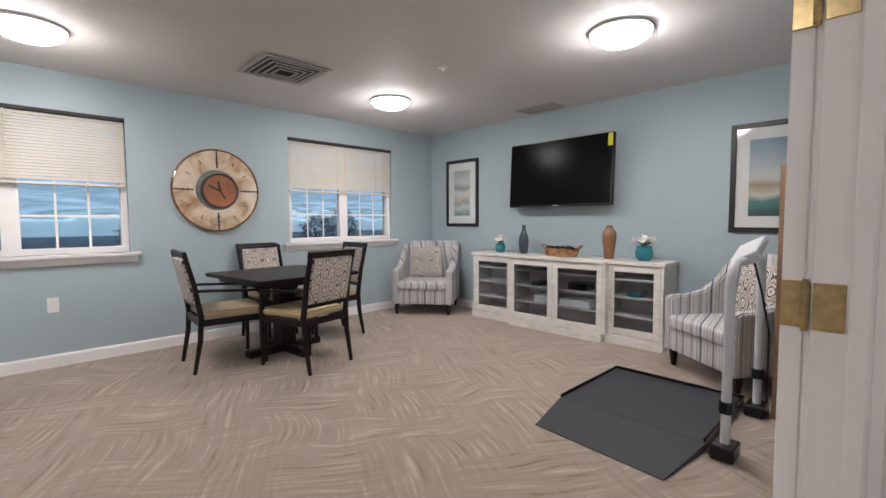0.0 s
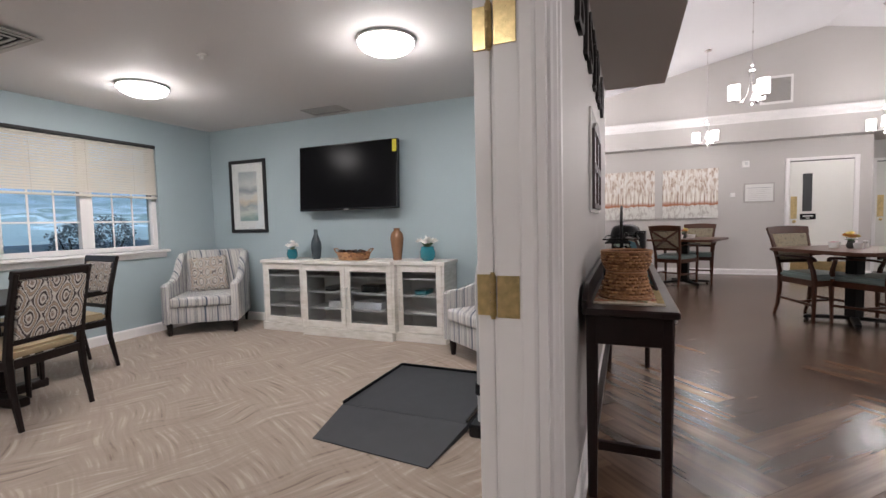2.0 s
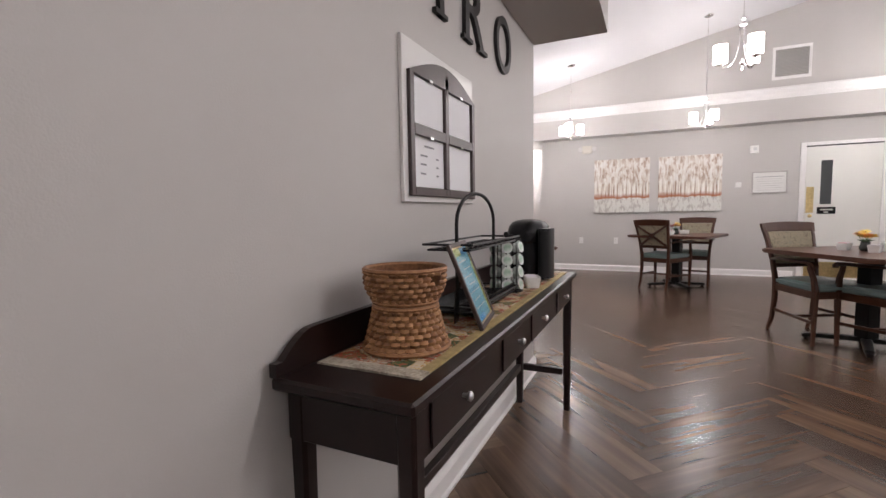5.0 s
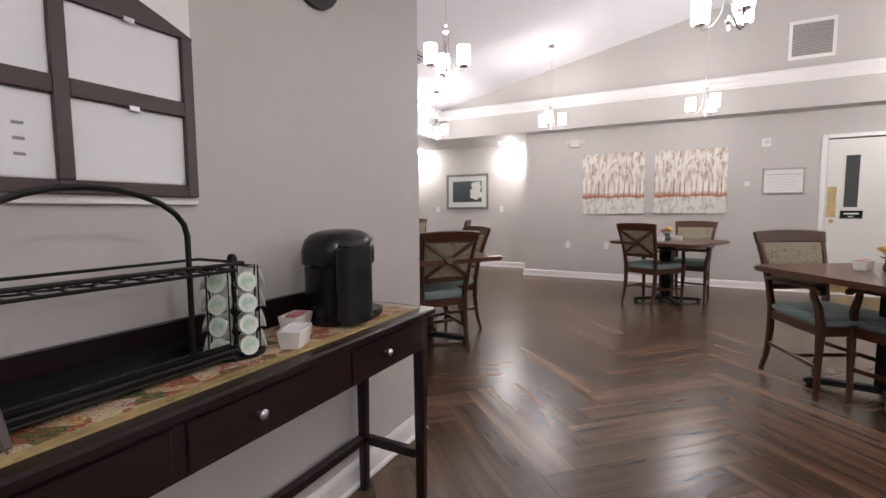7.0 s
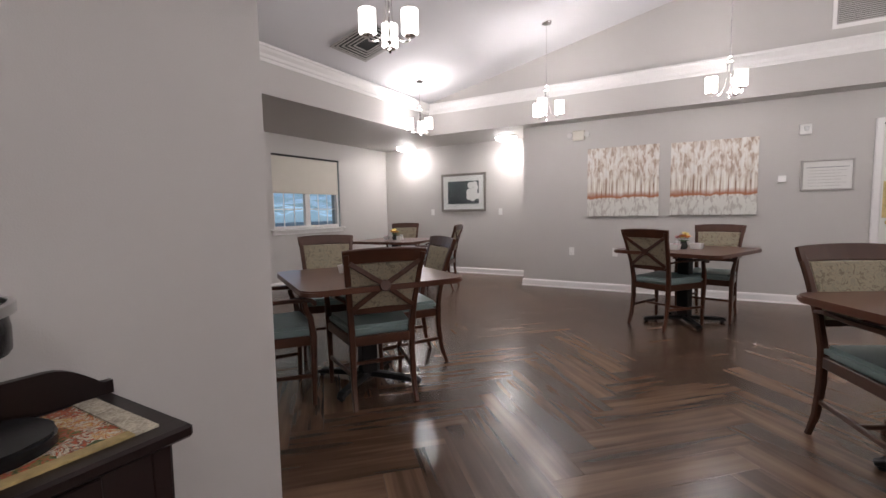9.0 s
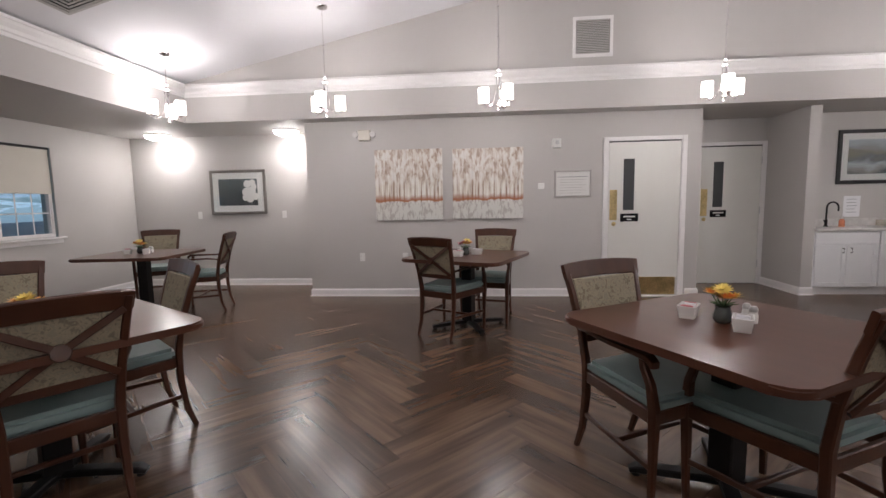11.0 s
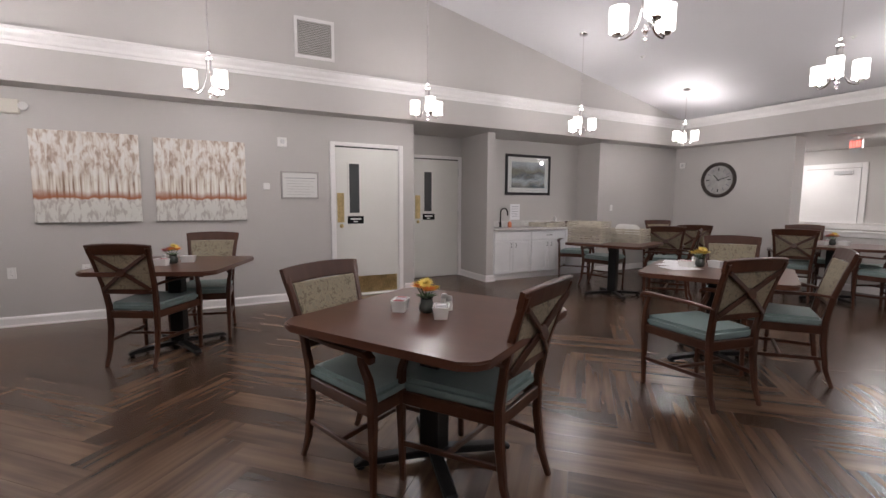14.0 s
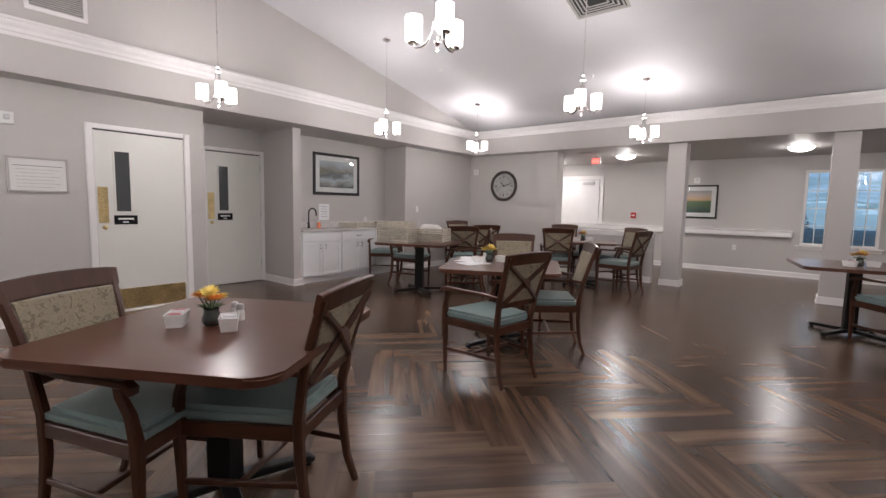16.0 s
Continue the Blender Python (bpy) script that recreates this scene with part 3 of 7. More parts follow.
def outdoors():
    """Dusk garden beyond the glass: lawn, path and the far tree line with a pale sky."""
    bm = bmesh.new()
    box(bm, -170, -75, -0.5, 270, 70, -0.35)
    # grass colour has the blue of the dusk light mixed in
    g = material("dusk_tinted_lawn", (0.22, 0.32, 0.42), 0.9, vary=0.5, scale=3)
    tagged(part("ground", bm, g), "lawn outside, coloured blue as in dusk light", "ground", kind="structure")

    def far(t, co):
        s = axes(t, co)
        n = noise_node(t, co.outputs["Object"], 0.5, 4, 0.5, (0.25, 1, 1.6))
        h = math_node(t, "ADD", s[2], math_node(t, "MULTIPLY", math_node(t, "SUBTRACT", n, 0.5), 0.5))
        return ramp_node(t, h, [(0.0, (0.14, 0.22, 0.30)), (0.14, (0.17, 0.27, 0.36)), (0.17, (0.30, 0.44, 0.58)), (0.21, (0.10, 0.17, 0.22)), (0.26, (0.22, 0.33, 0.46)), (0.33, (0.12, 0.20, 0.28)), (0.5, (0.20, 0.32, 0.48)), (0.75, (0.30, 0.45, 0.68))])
    m = painted("glowing_dusk_backdrop", far, 1.0)
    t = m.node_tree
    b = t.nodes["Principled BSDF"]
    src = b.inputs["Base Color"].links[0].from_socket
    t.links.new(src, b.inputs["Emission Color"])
    # the backdrop emits its painted colours, standing in for dusk light on the trees
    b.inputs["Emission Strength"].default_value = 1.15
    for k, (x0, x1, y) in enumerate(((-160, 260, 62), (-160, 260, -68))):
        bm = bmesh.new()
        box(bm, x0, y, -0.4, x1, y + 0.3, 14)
        tagged(part("backdrop", bm, m), "glowing backdrop of far trees and sky at dusk", "backdrop", kind="structure")
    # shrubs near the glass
    # leaf colour carries the same blue dusk light as the lawn
    leaf = material("dusk_tinted_leaves", (0.22, 0.31, 0.40), 0.8, vary=0.5, scale=8, per_island=0.8)
    rnd = random.Random(5)
    for x, y, r in ((1.0, 19.5, 1.3), (6.2, 21.5, 1.1), (13.4, 19.8, 1.2), (17.2, 23.8, 1.5), (7.0, -28.5, 1.4), (2.0, -29.5, 1.6)):
        bush = thing("shrub", "leafy shrub on the lawn, tinted blue for dusk light", "shrub", pose(x, y, -0.36), "shrubs outside")
        bm = bmesh.new()
        for k in range(5):
            a = rnd.uniform(0, 6.28)
            sweep(bm, [(0, 0, 0), (math.cos(a) * r * 0.3, math.sin(a) * r * 0.3, r * 0.5), (math.cos(a) * r * 0.5, math.sin(a) * r * 0.5, r)], 0.03, n=5, widths=[1, 0.7, 0.3])
        part("branches", bm, M_DARKWOOD, bush)
        vs, fs = [], []
        for k in range(900):
            d = Vector((rnd.gauss(0, 1), rnd.gauss(0, 1), rnd.gauss(0, 1))).normalized() * r * rnd.uniform(0.55, 1.0) ** 0.5 * rnd.uniform(0.7, 1.05)
            c = Vector((d.x * 0.8, d.y * 0.8, r * 0.8 + d.z * 0.75))
            u = Vector((rnd.gauss(0, 1), rnd.gauss(0, 1), rnd.gauss(0, 1))).normalized() * 0.07
            w = u.cross(Vector((0.3, 0.5, 0.8))).normalized() * 0.045
            i = len(vs)
            vs += [c - u, c + w, c + u, c - w]
            fs.append((i, i + 1, i + 2, i + 3))
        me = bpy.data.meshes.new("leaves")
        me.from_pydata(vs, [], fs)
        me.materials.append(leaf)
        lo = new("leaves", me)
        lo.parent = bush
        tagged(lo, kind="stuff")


outdoors()


# ---- doors ----
def leaf_door(name, label, x, y0, y1, trim, sign_words, kick, hinge_right):
    """A flush door in an east wall at x, seen from the west, between y0 (right edge) and y1 (left edge)."""
    ob = thing(name, label, "door", kind="structure")
    h = 2.045
    sx = 0.006
    simple("leaf", M_DOOR, ob, x - sx - 0.004, y0 + 0.004, 0.012, x - 0.002, y1 - 0.004, h, bevel=0.001)
    tw = 0.07
    bm = bmesh.new()
    for a, b, c, d in ((y0 - tw, y0, 0, h + tw), (y1, y1 + tw, 0, h + tw), (y0, y1, h + 0.018, h + tw)):
        box(bm, x - 0.022, a, c, x - 0.001, b, d, bevel=0.004)
        box(bm, x - 0.030, a + 0.01, c, x - 0.0225, b - 0.01 if b - a < 0.2 else b, d - 0.012 if d > 2 and b - a > 0.2 else d, bevel=0.002) if b - a < 0.2 else None
    part("casing", bm, M_TRIM, ob)
    # dark strip in place of the shadow line between leaf and head casing
    simple("head_gap", M_VENTDARK, ob, x - 0.006, y0 + 0.002, h + 0.001, x - 0.002, y1 - 0.002, h + 0.0175)
    wy = y1 - 0.19
    bm = bmesh.new()
    a, b, c, d = wy - 0.14, wy, 1.16, 1.83
    for q in ((a - 0.02, a, c - 0.02, d + 0.02), (b, b + 0.02, c - 0.02, d + 0.02), (a, b, d, d + 0.02), (a, b, c - 0.02, c)):
        box(bm, x - 0.018, q[0], q[2], x - 0.0105, q[1], q[3], bevel=0.002)
    part("vision_frame", bm, M_DOOR, ob)
    simple("vision_glass", M_DARKMIRROR, ob, x - 0.013, a, c, x - 0.0104, b, d)
    simple("push_plate", M_BRASS, ob, x - 0.013, y1 - 0.115, 1.03, x - 0.0104, y1 - 0.02, 1.43, bevel=0.001, label="aged brass push plate")
    bm = bmesh.new()
    lathe(bm, [(0.028, 0), (0.028, 0.006), (0.014, 0.012), (0.014, 0.02), (0.006, 0.024)], 16)
    part("lock_cylinder", bm, M_BRASS, ob, "round brass lock", True, pose(x - 0.0104, y1 - 0.075, 0.98, 0, -90, 0))
    plate = simple("sign_plate", M_BLACKPL, ob, x - 0.016, wy - 0.2, 1.01, x - 0.0105, wy + 0.03, 1.115, bevel=0.002, label="dark sign plate with pale lettering")
    bm = bmesh.new()
    box(bm, x - 0.0185, wy - 0.16, 1.065, x - 0.0165, wy - 0.01, 1.085)
    box(bm, x - 0.0185, wy - 0.11, 1.03, x - 0.0165, wy - 0.055, 1.045)
    part("lettering", bm, M_DOOR, plate)
    if kick:
        simple("kick_plate", M_BRASS, ob, x - 0.013, y0 + 0.03, 0.03, x - 0.0104, y1 - 0.03, 0.265, bevel=0.001, label="aged brass kick plate")
        simple("threshold", M_DOOR, ob, x - 0.06, y0, 0.0, x - 0.0105, y1, 0.014, bevel=0.003)
    for z in (0.25, 1.05, 1.78):
        if hinge_right:
            bm = bmesh.new()
            sweep(bm, [(x - 0.02, y0 + 0.002, z), (x - 0.02, y0 + 0.002, z + 0.11)], 0.008, n=8)
            part("hinge", bm, M_STEEL, ob)
    return ob


M_DARKMIRROR = material("dark_door_glass", (0.075, 0.078, 0.08), 0.06, vary=0.05)
leaf_door("door_1", "off-white door with a brass kick plate and a narrow window", XE, -4.28, -3.365, M_TRIM, "", True, False)
leaf_door("door_2", "off-white door with a narrow window in the recess", 13.315, -5.80, -4.94, M_TRIM, "", False, True)

# the opening into the blue room
ob = thing("doorway", "white cased opening between the menu wall and the blue room", "doorway", kind="structure")
for k, (x, s) in enumerate(((3.60, 1), (1.72, -1))):
    simple("jamb", M_TRIM, ob, min(x, x - 0.02 * s), YM - 0.004, 0, max(x, x - 0.02 * s), YP + 0.012, 2.04, bevel=0.002)
    xa = x - 0.02 * s
    bm = bmesh.new()
    slab(bm, [(xa - 0.0002 * s, YP - 0.052), (xa - 0.011 * s, YP - 0.052), (xa - 0.013 * s, YP - 0.056), (xa - 0.013 * s, YP - 0.083), (xa - 0.006 * s, YP - 0.090), (xa - 0.0002 * s, YP - 0.091)], 0.0, 2.018)
    part("stop", bm, M_TRIM, ob, "white door stop moulding")
    for side, y in ((-1, YM), (1, YP + 0.0085)):
        bm = bmesh.new()
        prof = [(0, 0.004), (0.012, 0.004), (0.017, 0.010), (0.012, 0.018), (0.013, 0.030), (0.022, 0.036), (0.024, 0.042), (0.015, 0.048), (0.015, 0.060), (0.026, 0.068), (0.028, 0.088), (0.020, 0.094), (0, 0.094)]
        pts = [(x + s * (a - 0.004), y + side * o) for o, a in prof]
        slab(bm, pts, 0, 2.11)
        part("casing", bm, M_TRIM, ob)
simple("head_jamb", M_TRIM, ob, 1.74, YM - 0.004, 2.02, 3.58, YP + 0.012, 2.04)

ob = thing("door_folded_back", "white painted door swung right back against the blue wall", "door", kind="structure")
simple("leaf", M_TRIM, ob, 3.603, YP + 0.026, 0.015, 4.50, YP + 0.070, 2.03, bevel=0.003)
for z in (0.18, 0.885, 1.55):
    bm = bmesh.new()
    box(bm, 3.5965, YP + 0.027, z, 3.6025, YP + 0.069, z + 0.105, bevel=0.001)
    box(bm, 3.576, YP - 0.046, z, 3.580, YP + 0.010, z + 0.105, bevel=0.001)
    for k in range(5):
        sweep(bm, [(3.586, YP + 0.024, z + 0.021 * k + 0.001), (3.586, YP + 0.024, z + 0.021 * k + 0.020)], 0.0085, n=12)
    sweep(bm, [(3.586, YP + 0.024, z - 0.006), (3.586, YP + 0.024, z + 0.112)], 0.006, n=10)
    for dz in (0.018, 0.052, 0.087):
        for yy in (YP - 0.018, YP - 0.036):
            sweep(bm, [(3.5755, yy, z + dz), (3.577, yy, z + dz)], 0.005, n=10)
    part("hinge", bm, M_BRASS, ob, "shiny brass hinge with screws")


# ---- lamps ----
def point_lamp(name, x, y, z, watts, radius):
    d = bpy.data.lights.new(name, "POINT")
    d.energy, d.color, d.shadow_soft_size = watts, LAMP_COLOUR, radius
    o = new(name, d)
    o.location = (x, y, z)
    return o


def slope_z(y):
    return (EAVE_Z - 0.02) + (APEX_Z - EAVE_Z + 0.02) * (VN + 0.1 - y) / (VN + 0.1 - APEX_Y) if y > APEX_Y else (EAVE_Z - 0.02) + (APEX_Z - EAVE_Z + 0.02) * (y - VS + 0.1) / (APEX_Y - VS + 0.1)


def chandelier_base():
    """Three opal glass cylinders on curved nickel arms; the origin is the lowest point."""
    ob = thing("chandelier", "polished nickel chandelier with three lit opal glass cylinders", "chandelier", group="chandeliers")
    bm = bmesh.new()
    lathe(bm, [(0.0, 0.0), (0.008, 0.004), (0.012, 0.016), (0.006, 0.03), (0.012, 0.04), (0.022, 0.05), (0.022, 0.06), (0.010, 0.07), (0.008, 0.09)], 16)
    part("lower_finial", bm, M_CHROME, ob, smooth=True)
    bm = bmesh.new()
    lathe(bm, [(0.0, 0.345), (0.03, 0.35), (0.036, 0.358), (0.030, 0.366), (0.012, 0.372), (0.012, 0.40), (0.02, 0.41), (0.01, 0.425), (0.006, 0.45)], 16)
    part("upper_hub", bm, M_CHROME, ob, smooth=True)
    for k in range(3):
        a = radians(25 + 120 * k)
        c, s = math.cos(a), math.sin(a)
        bm = bmesh.new()
        pts = [(0.022 * c, 0.022 * s, 0.355)] + arc((0.022 * c, 0.022 * s, 0.28), (0.024 * c, 0.024 * s, 0.02), (0.15 * c, 0.15 * s, 0.03), 8) + [(0.158 * c, 0.158 * s, 0.055)]
        sweep(bm, pts, 0.016, 0.006)
        part("arm", bm, M_CHROME, ob, smooth=True)
        bm = bmesh.new()
        lathe(bm, [(0, 0.055), (0.036, 0.057), (0.04, 0.065), (0.036, 0.072), (0.018, 0.078)], 16, (0.16 * c, 0.16 * s, 0))
        part("cup", bm, M_CHROME, ob, smooth=True)
        bm = bmesh.new()
        lathe(bm, [(0.02, 0.074), (0.05, 0.074), (0.056, 0.08), (0.056, 0.225), (0.052, 0.225), (0.052, 0.082), (0.02, 0.08)], 20, (0.16 * c, 0.16 * s, 0))
        part("shade", bm, M_SHADE, ob, "lit opal glass shade", True)
    return ob


def hang(ob, x, y, z, turn, first=False):
    o = ob if first else copy_thing(ob, pose(x, y, z, 0, 0, turn))
    if first:
        o.matrix_basis = pose(x, y, z, 0, 0, turn)
    top = slope_z(y)
    bm = bmesh.new()
    sweep(bm, [(0, 0, 0.44), (0, 0, top - z - 0.02)], 0.0045, n=6)
    n = int((top - z - 0.5) / 0.3)
    for k in range(n):
        lathe(bm, [(0.0045, 0), (0.008, 0.004), (0.008, 0.02), (0.0045, 0.024)], 8, (0, 0, 0.45 + (k + 1) * 0.3))
    part("rod", bm, M_CHROME, o)
    bm = bmesh.new()
    lathe(bm, [(0.0, -0.028), (0.02, -0.026), (0.055, -0.012), (0.062, 0), (0.062, 0.03), (0, 0.03)], 20, (0, 0, top - z))
    part("canopy", bm, M_CHROME, o, smooth=True)
    point_lamp("chandelier_light", x, y, z - 0.03, BULB * 0.57, 0.04)
    d = bpy.data.lights.new("chandelier_up_light", "AREA")
    d.shape, d.size, d.energy, d.color = "DISK", 0.34, BULB * 0.23, LAMP_COLOUR
    up = new("chandelier_up_light", d)
    up.matrix_basis = pose(x, y, z + 0.24, 180, 0, 0)
    return o


CH_Z = 2.285
# the last three are unseen additions in the west that brighten the menu wall
CHANDELIERS = [(11.2, 1.87), (11.2, 0.01), (11.2, -1.89), (11.2, -4.18), (11.19, -6.61), (11.19, -8.96), (8.22, 0.16), (8.22, -1.88), (8.22, -4.19), (8.22, -6.6), (8.22, -8.96), (4.9, -4.2), (4.9, -6.6), (4.9, -8.9), (4.9, -2.3), (1.8, -2.3), (1.8, -4.2)]
first = chandelier_base()
TURNS = (0, 35, 70, 20, 95, 50, 10, 60, 0, 80, 30, 45, 15, 75, 25, 40, 65)
for (x, y), turn in list(zip(CHANDELIERS, TURNS))[1:]:
    hang(first, x, y, CH_Z, turn)
hang(first, *CHANDELIERS[0], CH_Z, TURNS[0], True)


def dome(x, y, z, r=0.18, power=1.0):
    ob = thing("ceiling_light", "round lit ceiling light with a brushed metal rim", "ceiling light", pose(x, y, z), "flush ceiling lights")
    bm = bmesh.new()
    lathe(bm, [(0, 0), (r, 0), (r, -0.02), (r - 0.008, -0.02), (r - 0.008, -0.006), (0, -0.006)], 36)
    part("rim", bm, M_STEEL, ob, smooth=True)
    bm = bmesh.new()
    lathe(bm, [(0, -0.095), (r * 0.3, -0.09), (r * 0.6, -0.076), (r * 0.85, -0.052), (r - 0.012, -0.03), (r - 0.012, -0.01), (0, -0.008)][::-1], 36)
    part("diffuser", bm, M_DOME, ob, "lit white dome", True)
    for k in range(3):
        bm = bmesh.new()
        a = radians(120 * k + 30)
        sweep(bm, [((r - 0.02) * math.cos(a), (r - 0.02) * math.sin(a), -0.045), (r * 1.03 * math.cos(a), r * 1.03 * math.sin(a), -0.03)], 0.006, n=6)
        part("clip", bm, M_STEEL, ob)
    d = bpy.data.lights.new("ceiling_light_lamp", "AREA")
    d.shape, d.size, d.energy, d.color = "DISK", 0.32, DOME * 0.62 * power, LAMP_COLOUR
    o = new("ceiling_light_lamp", d)
    o.location = (x, y, z - 0.10)
    point_lamp("ceiling_light_glow", x, y, z - 0.17, DOME * 0.36 * power, 0.10)
    return ob


# and (1.2, 0.4) for the west of the blue room
# unseen fill, added: (11.3, -12.5) for the far door,
for x, y, z in ((2.46, 3.17, ZB), (5.09, 0.77, ZB), (5.03, 3.01, ZB), (12.95, 3.35, ZS), (12.92, 1.25, ZS), (9.28, -11.7, ZS), (11.3, -12.5, ZS), (6.40, -11.7, ZS), (1.2, 0.4, ZB)):
    dome(x, y, z, 0.19, 0.6 if x > 12 else 1.0)


def ceiling_vent(x, y, z, s, rx=0.0):
    ob = thing("ceiling_vent", "square white metal ceiling vent with nested louvres", "vent", pose(x, y, z, rx, 0, 0))
    bm = bmesh.new()
    for k in range(5):
        o, i = s / 2 - 0.045 * k, s / 2 - 0.045 * k - (0.03 if k == 0 else 0.016)
        zz = -0.012 - 0.004 * k
        for q in ((-o, -o, o, -i), (-o, i, o, o), (-o, -i, -i, i), (i, -i, o, i)):
            vs = box(bm, q[0], q[1], zz - 0.006, q[2], q[3], zz)
    part("louvres", bm, M_GASKET, ob)
    simple("backing", M_VENTDARK, ob, -s / 2 + 0.02, -s / 2 + 0.02, -0.008, s / 2 - 0.02, s / 2 - 0.02, -0.002)
    return ob


ceiling_vent(3.9, 2.87, ZB, 0.52)
ceiling_vent(9.75, 1.6, slope_z(1.6) - 0.003, 0.6, -14)
ceiling_vent(8.25, -6.9, slope_z(-6.9) - 0.003, 0.6, 13)


def long_vent(name, x, y, z, w, d):
    ob = thing(name, "slim metal ceiling grille with parallel slats", "vent", pose(x, y, z))
    bm = bmesh.new()
    for q in ((-w / 2, -d / 2, w / 2, -d / 2 + 0.02), (-w / 2, d / 2 - 0.02, w / 2, d / 2), (-w / 2, -d / 2 + 0.02, -w / 2 + 0.02, d / 2 - 0.02), (w / 2 - 0.02, -d / 2 + 0.02, w / 2, d / 2 - 0.02)):
        box(bm, q[0], q[1], -0.01, q[2], q[3], 0)
    part("frame", bm, M_GASKET, ob)
    bm = bmesh.new()
    n = int((w - 0.04) / 0.02)
    for k in range(n):
        x0 = -w / 2 + 0.02 + k * 0.02
        box(bm, x0 + 0.004, -d / 2 + 0.02, -0.007, x0 + 0.014, d / 2 - 0.02, -0.003)
    part("slats", bm, M_GASKET, ob)
    simple("backing", M_VENTDARK, ob, -w / 2 + 0.02, -d / 2 + 0.02, -0.0025, w / 2 - 0.02, d / 2 - 0.02, -0.001)


long_vent("ceiling_grille", 6.36, 2.2, ZB, 0.24, 0.44)
long_vent("ceiling_grille", 9.75, -10.95, ZS, 0.45, 0.2)

# return grille on the gable
ob = thing("wall_vent", "square grey return grille in a white frame on the gable", "vent")
bm = bmesh.new()
for q in ((-3.31, -2.83, 3.49, 3.53), (-3.31, -2.83, 3.05, 3.09), (-3.31, -3.275, 3.09, 3.49), (-2.865, -2.83, 3.09, 3.49)):
    box(bm, VE - 0.014, q[0], q[2], VE + 0.001, q[1], q[3], bevel=0.002)
part("frame", bm, M_TRIM, ob)
bm = bmesh.new()
for k in range(20):
    z = 3.093 + k * 0.02
    box(bm, VE - 0.009, -3.275, z, VE - 0.003, -2.865, z + 0.013)
part("slats", bm, M_GASKET, ob)
simple("backing", M_VENTDARK, ob, VE - 0.002, -3.275, 3.09, VE + 0.0015, -2.865, 3.49)


# ---- dining furniture ----
def dining_chair_base():
    """Walnut armchair with a crossed back; it faces +y."""
    ob = thing("dining_chair", "walnut dining armchair with a crossed back and teal vinyl seat", "chair", group="dining chairs")
    for sx in (-1, 1):
        bm = bmesh.new()
        pts = [(sx * 0.192, -0.31, 0), (sx * 0.190, -0.268, 0.12), (sx * 0.188, -0.245, 0.3), (sx * 0.190, -0.243, 0.47), (sx * 0.202, -0.27, 0.64), (sx * 0.219, -0.325, 0.83), (sx * 0.232, -0.37, 0.955)]
        sweep(bm, pts, 0.034, 0.034, up=(0, 1, 0), widths=[0.8, 0.95, 1.1, 1.15, 1.05, 1, 0.95])
        part("back_leg", bm, M_CHAIRWOOD, ob)
        bm = bmesh.new()
        pts = [(sx * 0.25, 0.232, 0), (sx * 0.252, 0.236, 0.2), (sx * 0.255, 0.24, 0.44), (sx * 0.262, 0.225, 0.55), (sx * 0.27, 0.195, 0.62), (sx * 0.27, 0.19, 0.655)]
        sweep(bm, pts, 0.036, 0.036, up=(0, 1, 0), widths=[0.75, 0.9, 1.15, 1.0, 0.9, 0.9])
        part("front_leg", bm, M_CHAIRWOOD, ob)
        bm = bmesh.new()
        pts = [(sx * 0.208, -0.275, 0.655), (sx * 0.252, -0.15, 0.675), (sx * 0.275, 0.02, 0.672), (sx * 0.275, 0.16, 0.672), (sx * 0.275, 0.225, 0.668), (sx * 0.275, 0.25, 0.650), (sx * 0.275, 0.252, 0.632)]
        sweep(bm, pts, 0.042, 0.024, up=(0, 0.3, 1), widths=[0.7, 0.85, 1, 1.1, 1.15, 1.1, 0.9])
        part("arm", bm, M_CHAIRWOOD, ob, smooth=False)
        bm = bmesh.new()
        sweep(bm, [(sx * 0.190, -0.245, 0.20), (sx * 0.252, 0.236, 0.185)], 0.018, 0.026)
        part("side_stretcher", bm, M_CHAIRWOOD, ob)
        bm = bmesh.new()
        sweep(bm, [(sx * 0.190, -0.235, 0.41), (sx * 0.255, 0.235, 0.41)], 0.024, 0.06)
        part("side_rail", bm, M_CHAIRWOOD, ob)
    for y, z, h, e in ((0.238, 0.41, 0.06, 0.24), (-0.245, 0.41, 0.06, 0.18), (0.0, 0.19, 0.024, 0.215)):
        bm = bmesh.new()
        sweep(bm, [(-e, y, z), (e, y, z)], 0.022, h)
        part("front_rail" if y > 0.1 else "back_rail" if y < -0.1 else "cross_stretcher", bm, M_CHAIRWOOD, ob)
    bm = bmesh.new()
    slab(bm, [(-0.20, -0.232), (0.20, -0.232), (0.256, 0.22), (0.235, 0.262), (-0.235, 0.262), (-0.256, 0.22)], 0.435, 0.50, bevel=0.02)
    part("seat", bm, M_TEAL, ob, "teal vinyl seat pad", True)
    # crest rail, gently bowed backwards
    bm = bmesh.new()
    pts = [(x, -0.356 - 0.018 * (1 - (x / 0.25) ** 2), 0.935 + 0.010 * (1 - (x / 0.25) ** 2)) for x in (-0.25, -0.2, -0.1, 0, 0.1, 0.2, 0.25)]
    sweep(bm, pts, 0.026, 0.088, up=(0, -0.3, 1), widths=[0.92, 0.98, 1, 1, 1, 0.98, 0.92])
    part("crest_rail", bm, M_CHAIRWOOD, ob)
    bm = bmesh.new()
    sweep(bm, [(-0.195, -0.262, 0.60), (0, -0.272, 0.60), (0.195, -0.262, 0.60)], 0.022, 0.04)
    part("lower_rail", bm, M_CHAIRWOOD, ob)
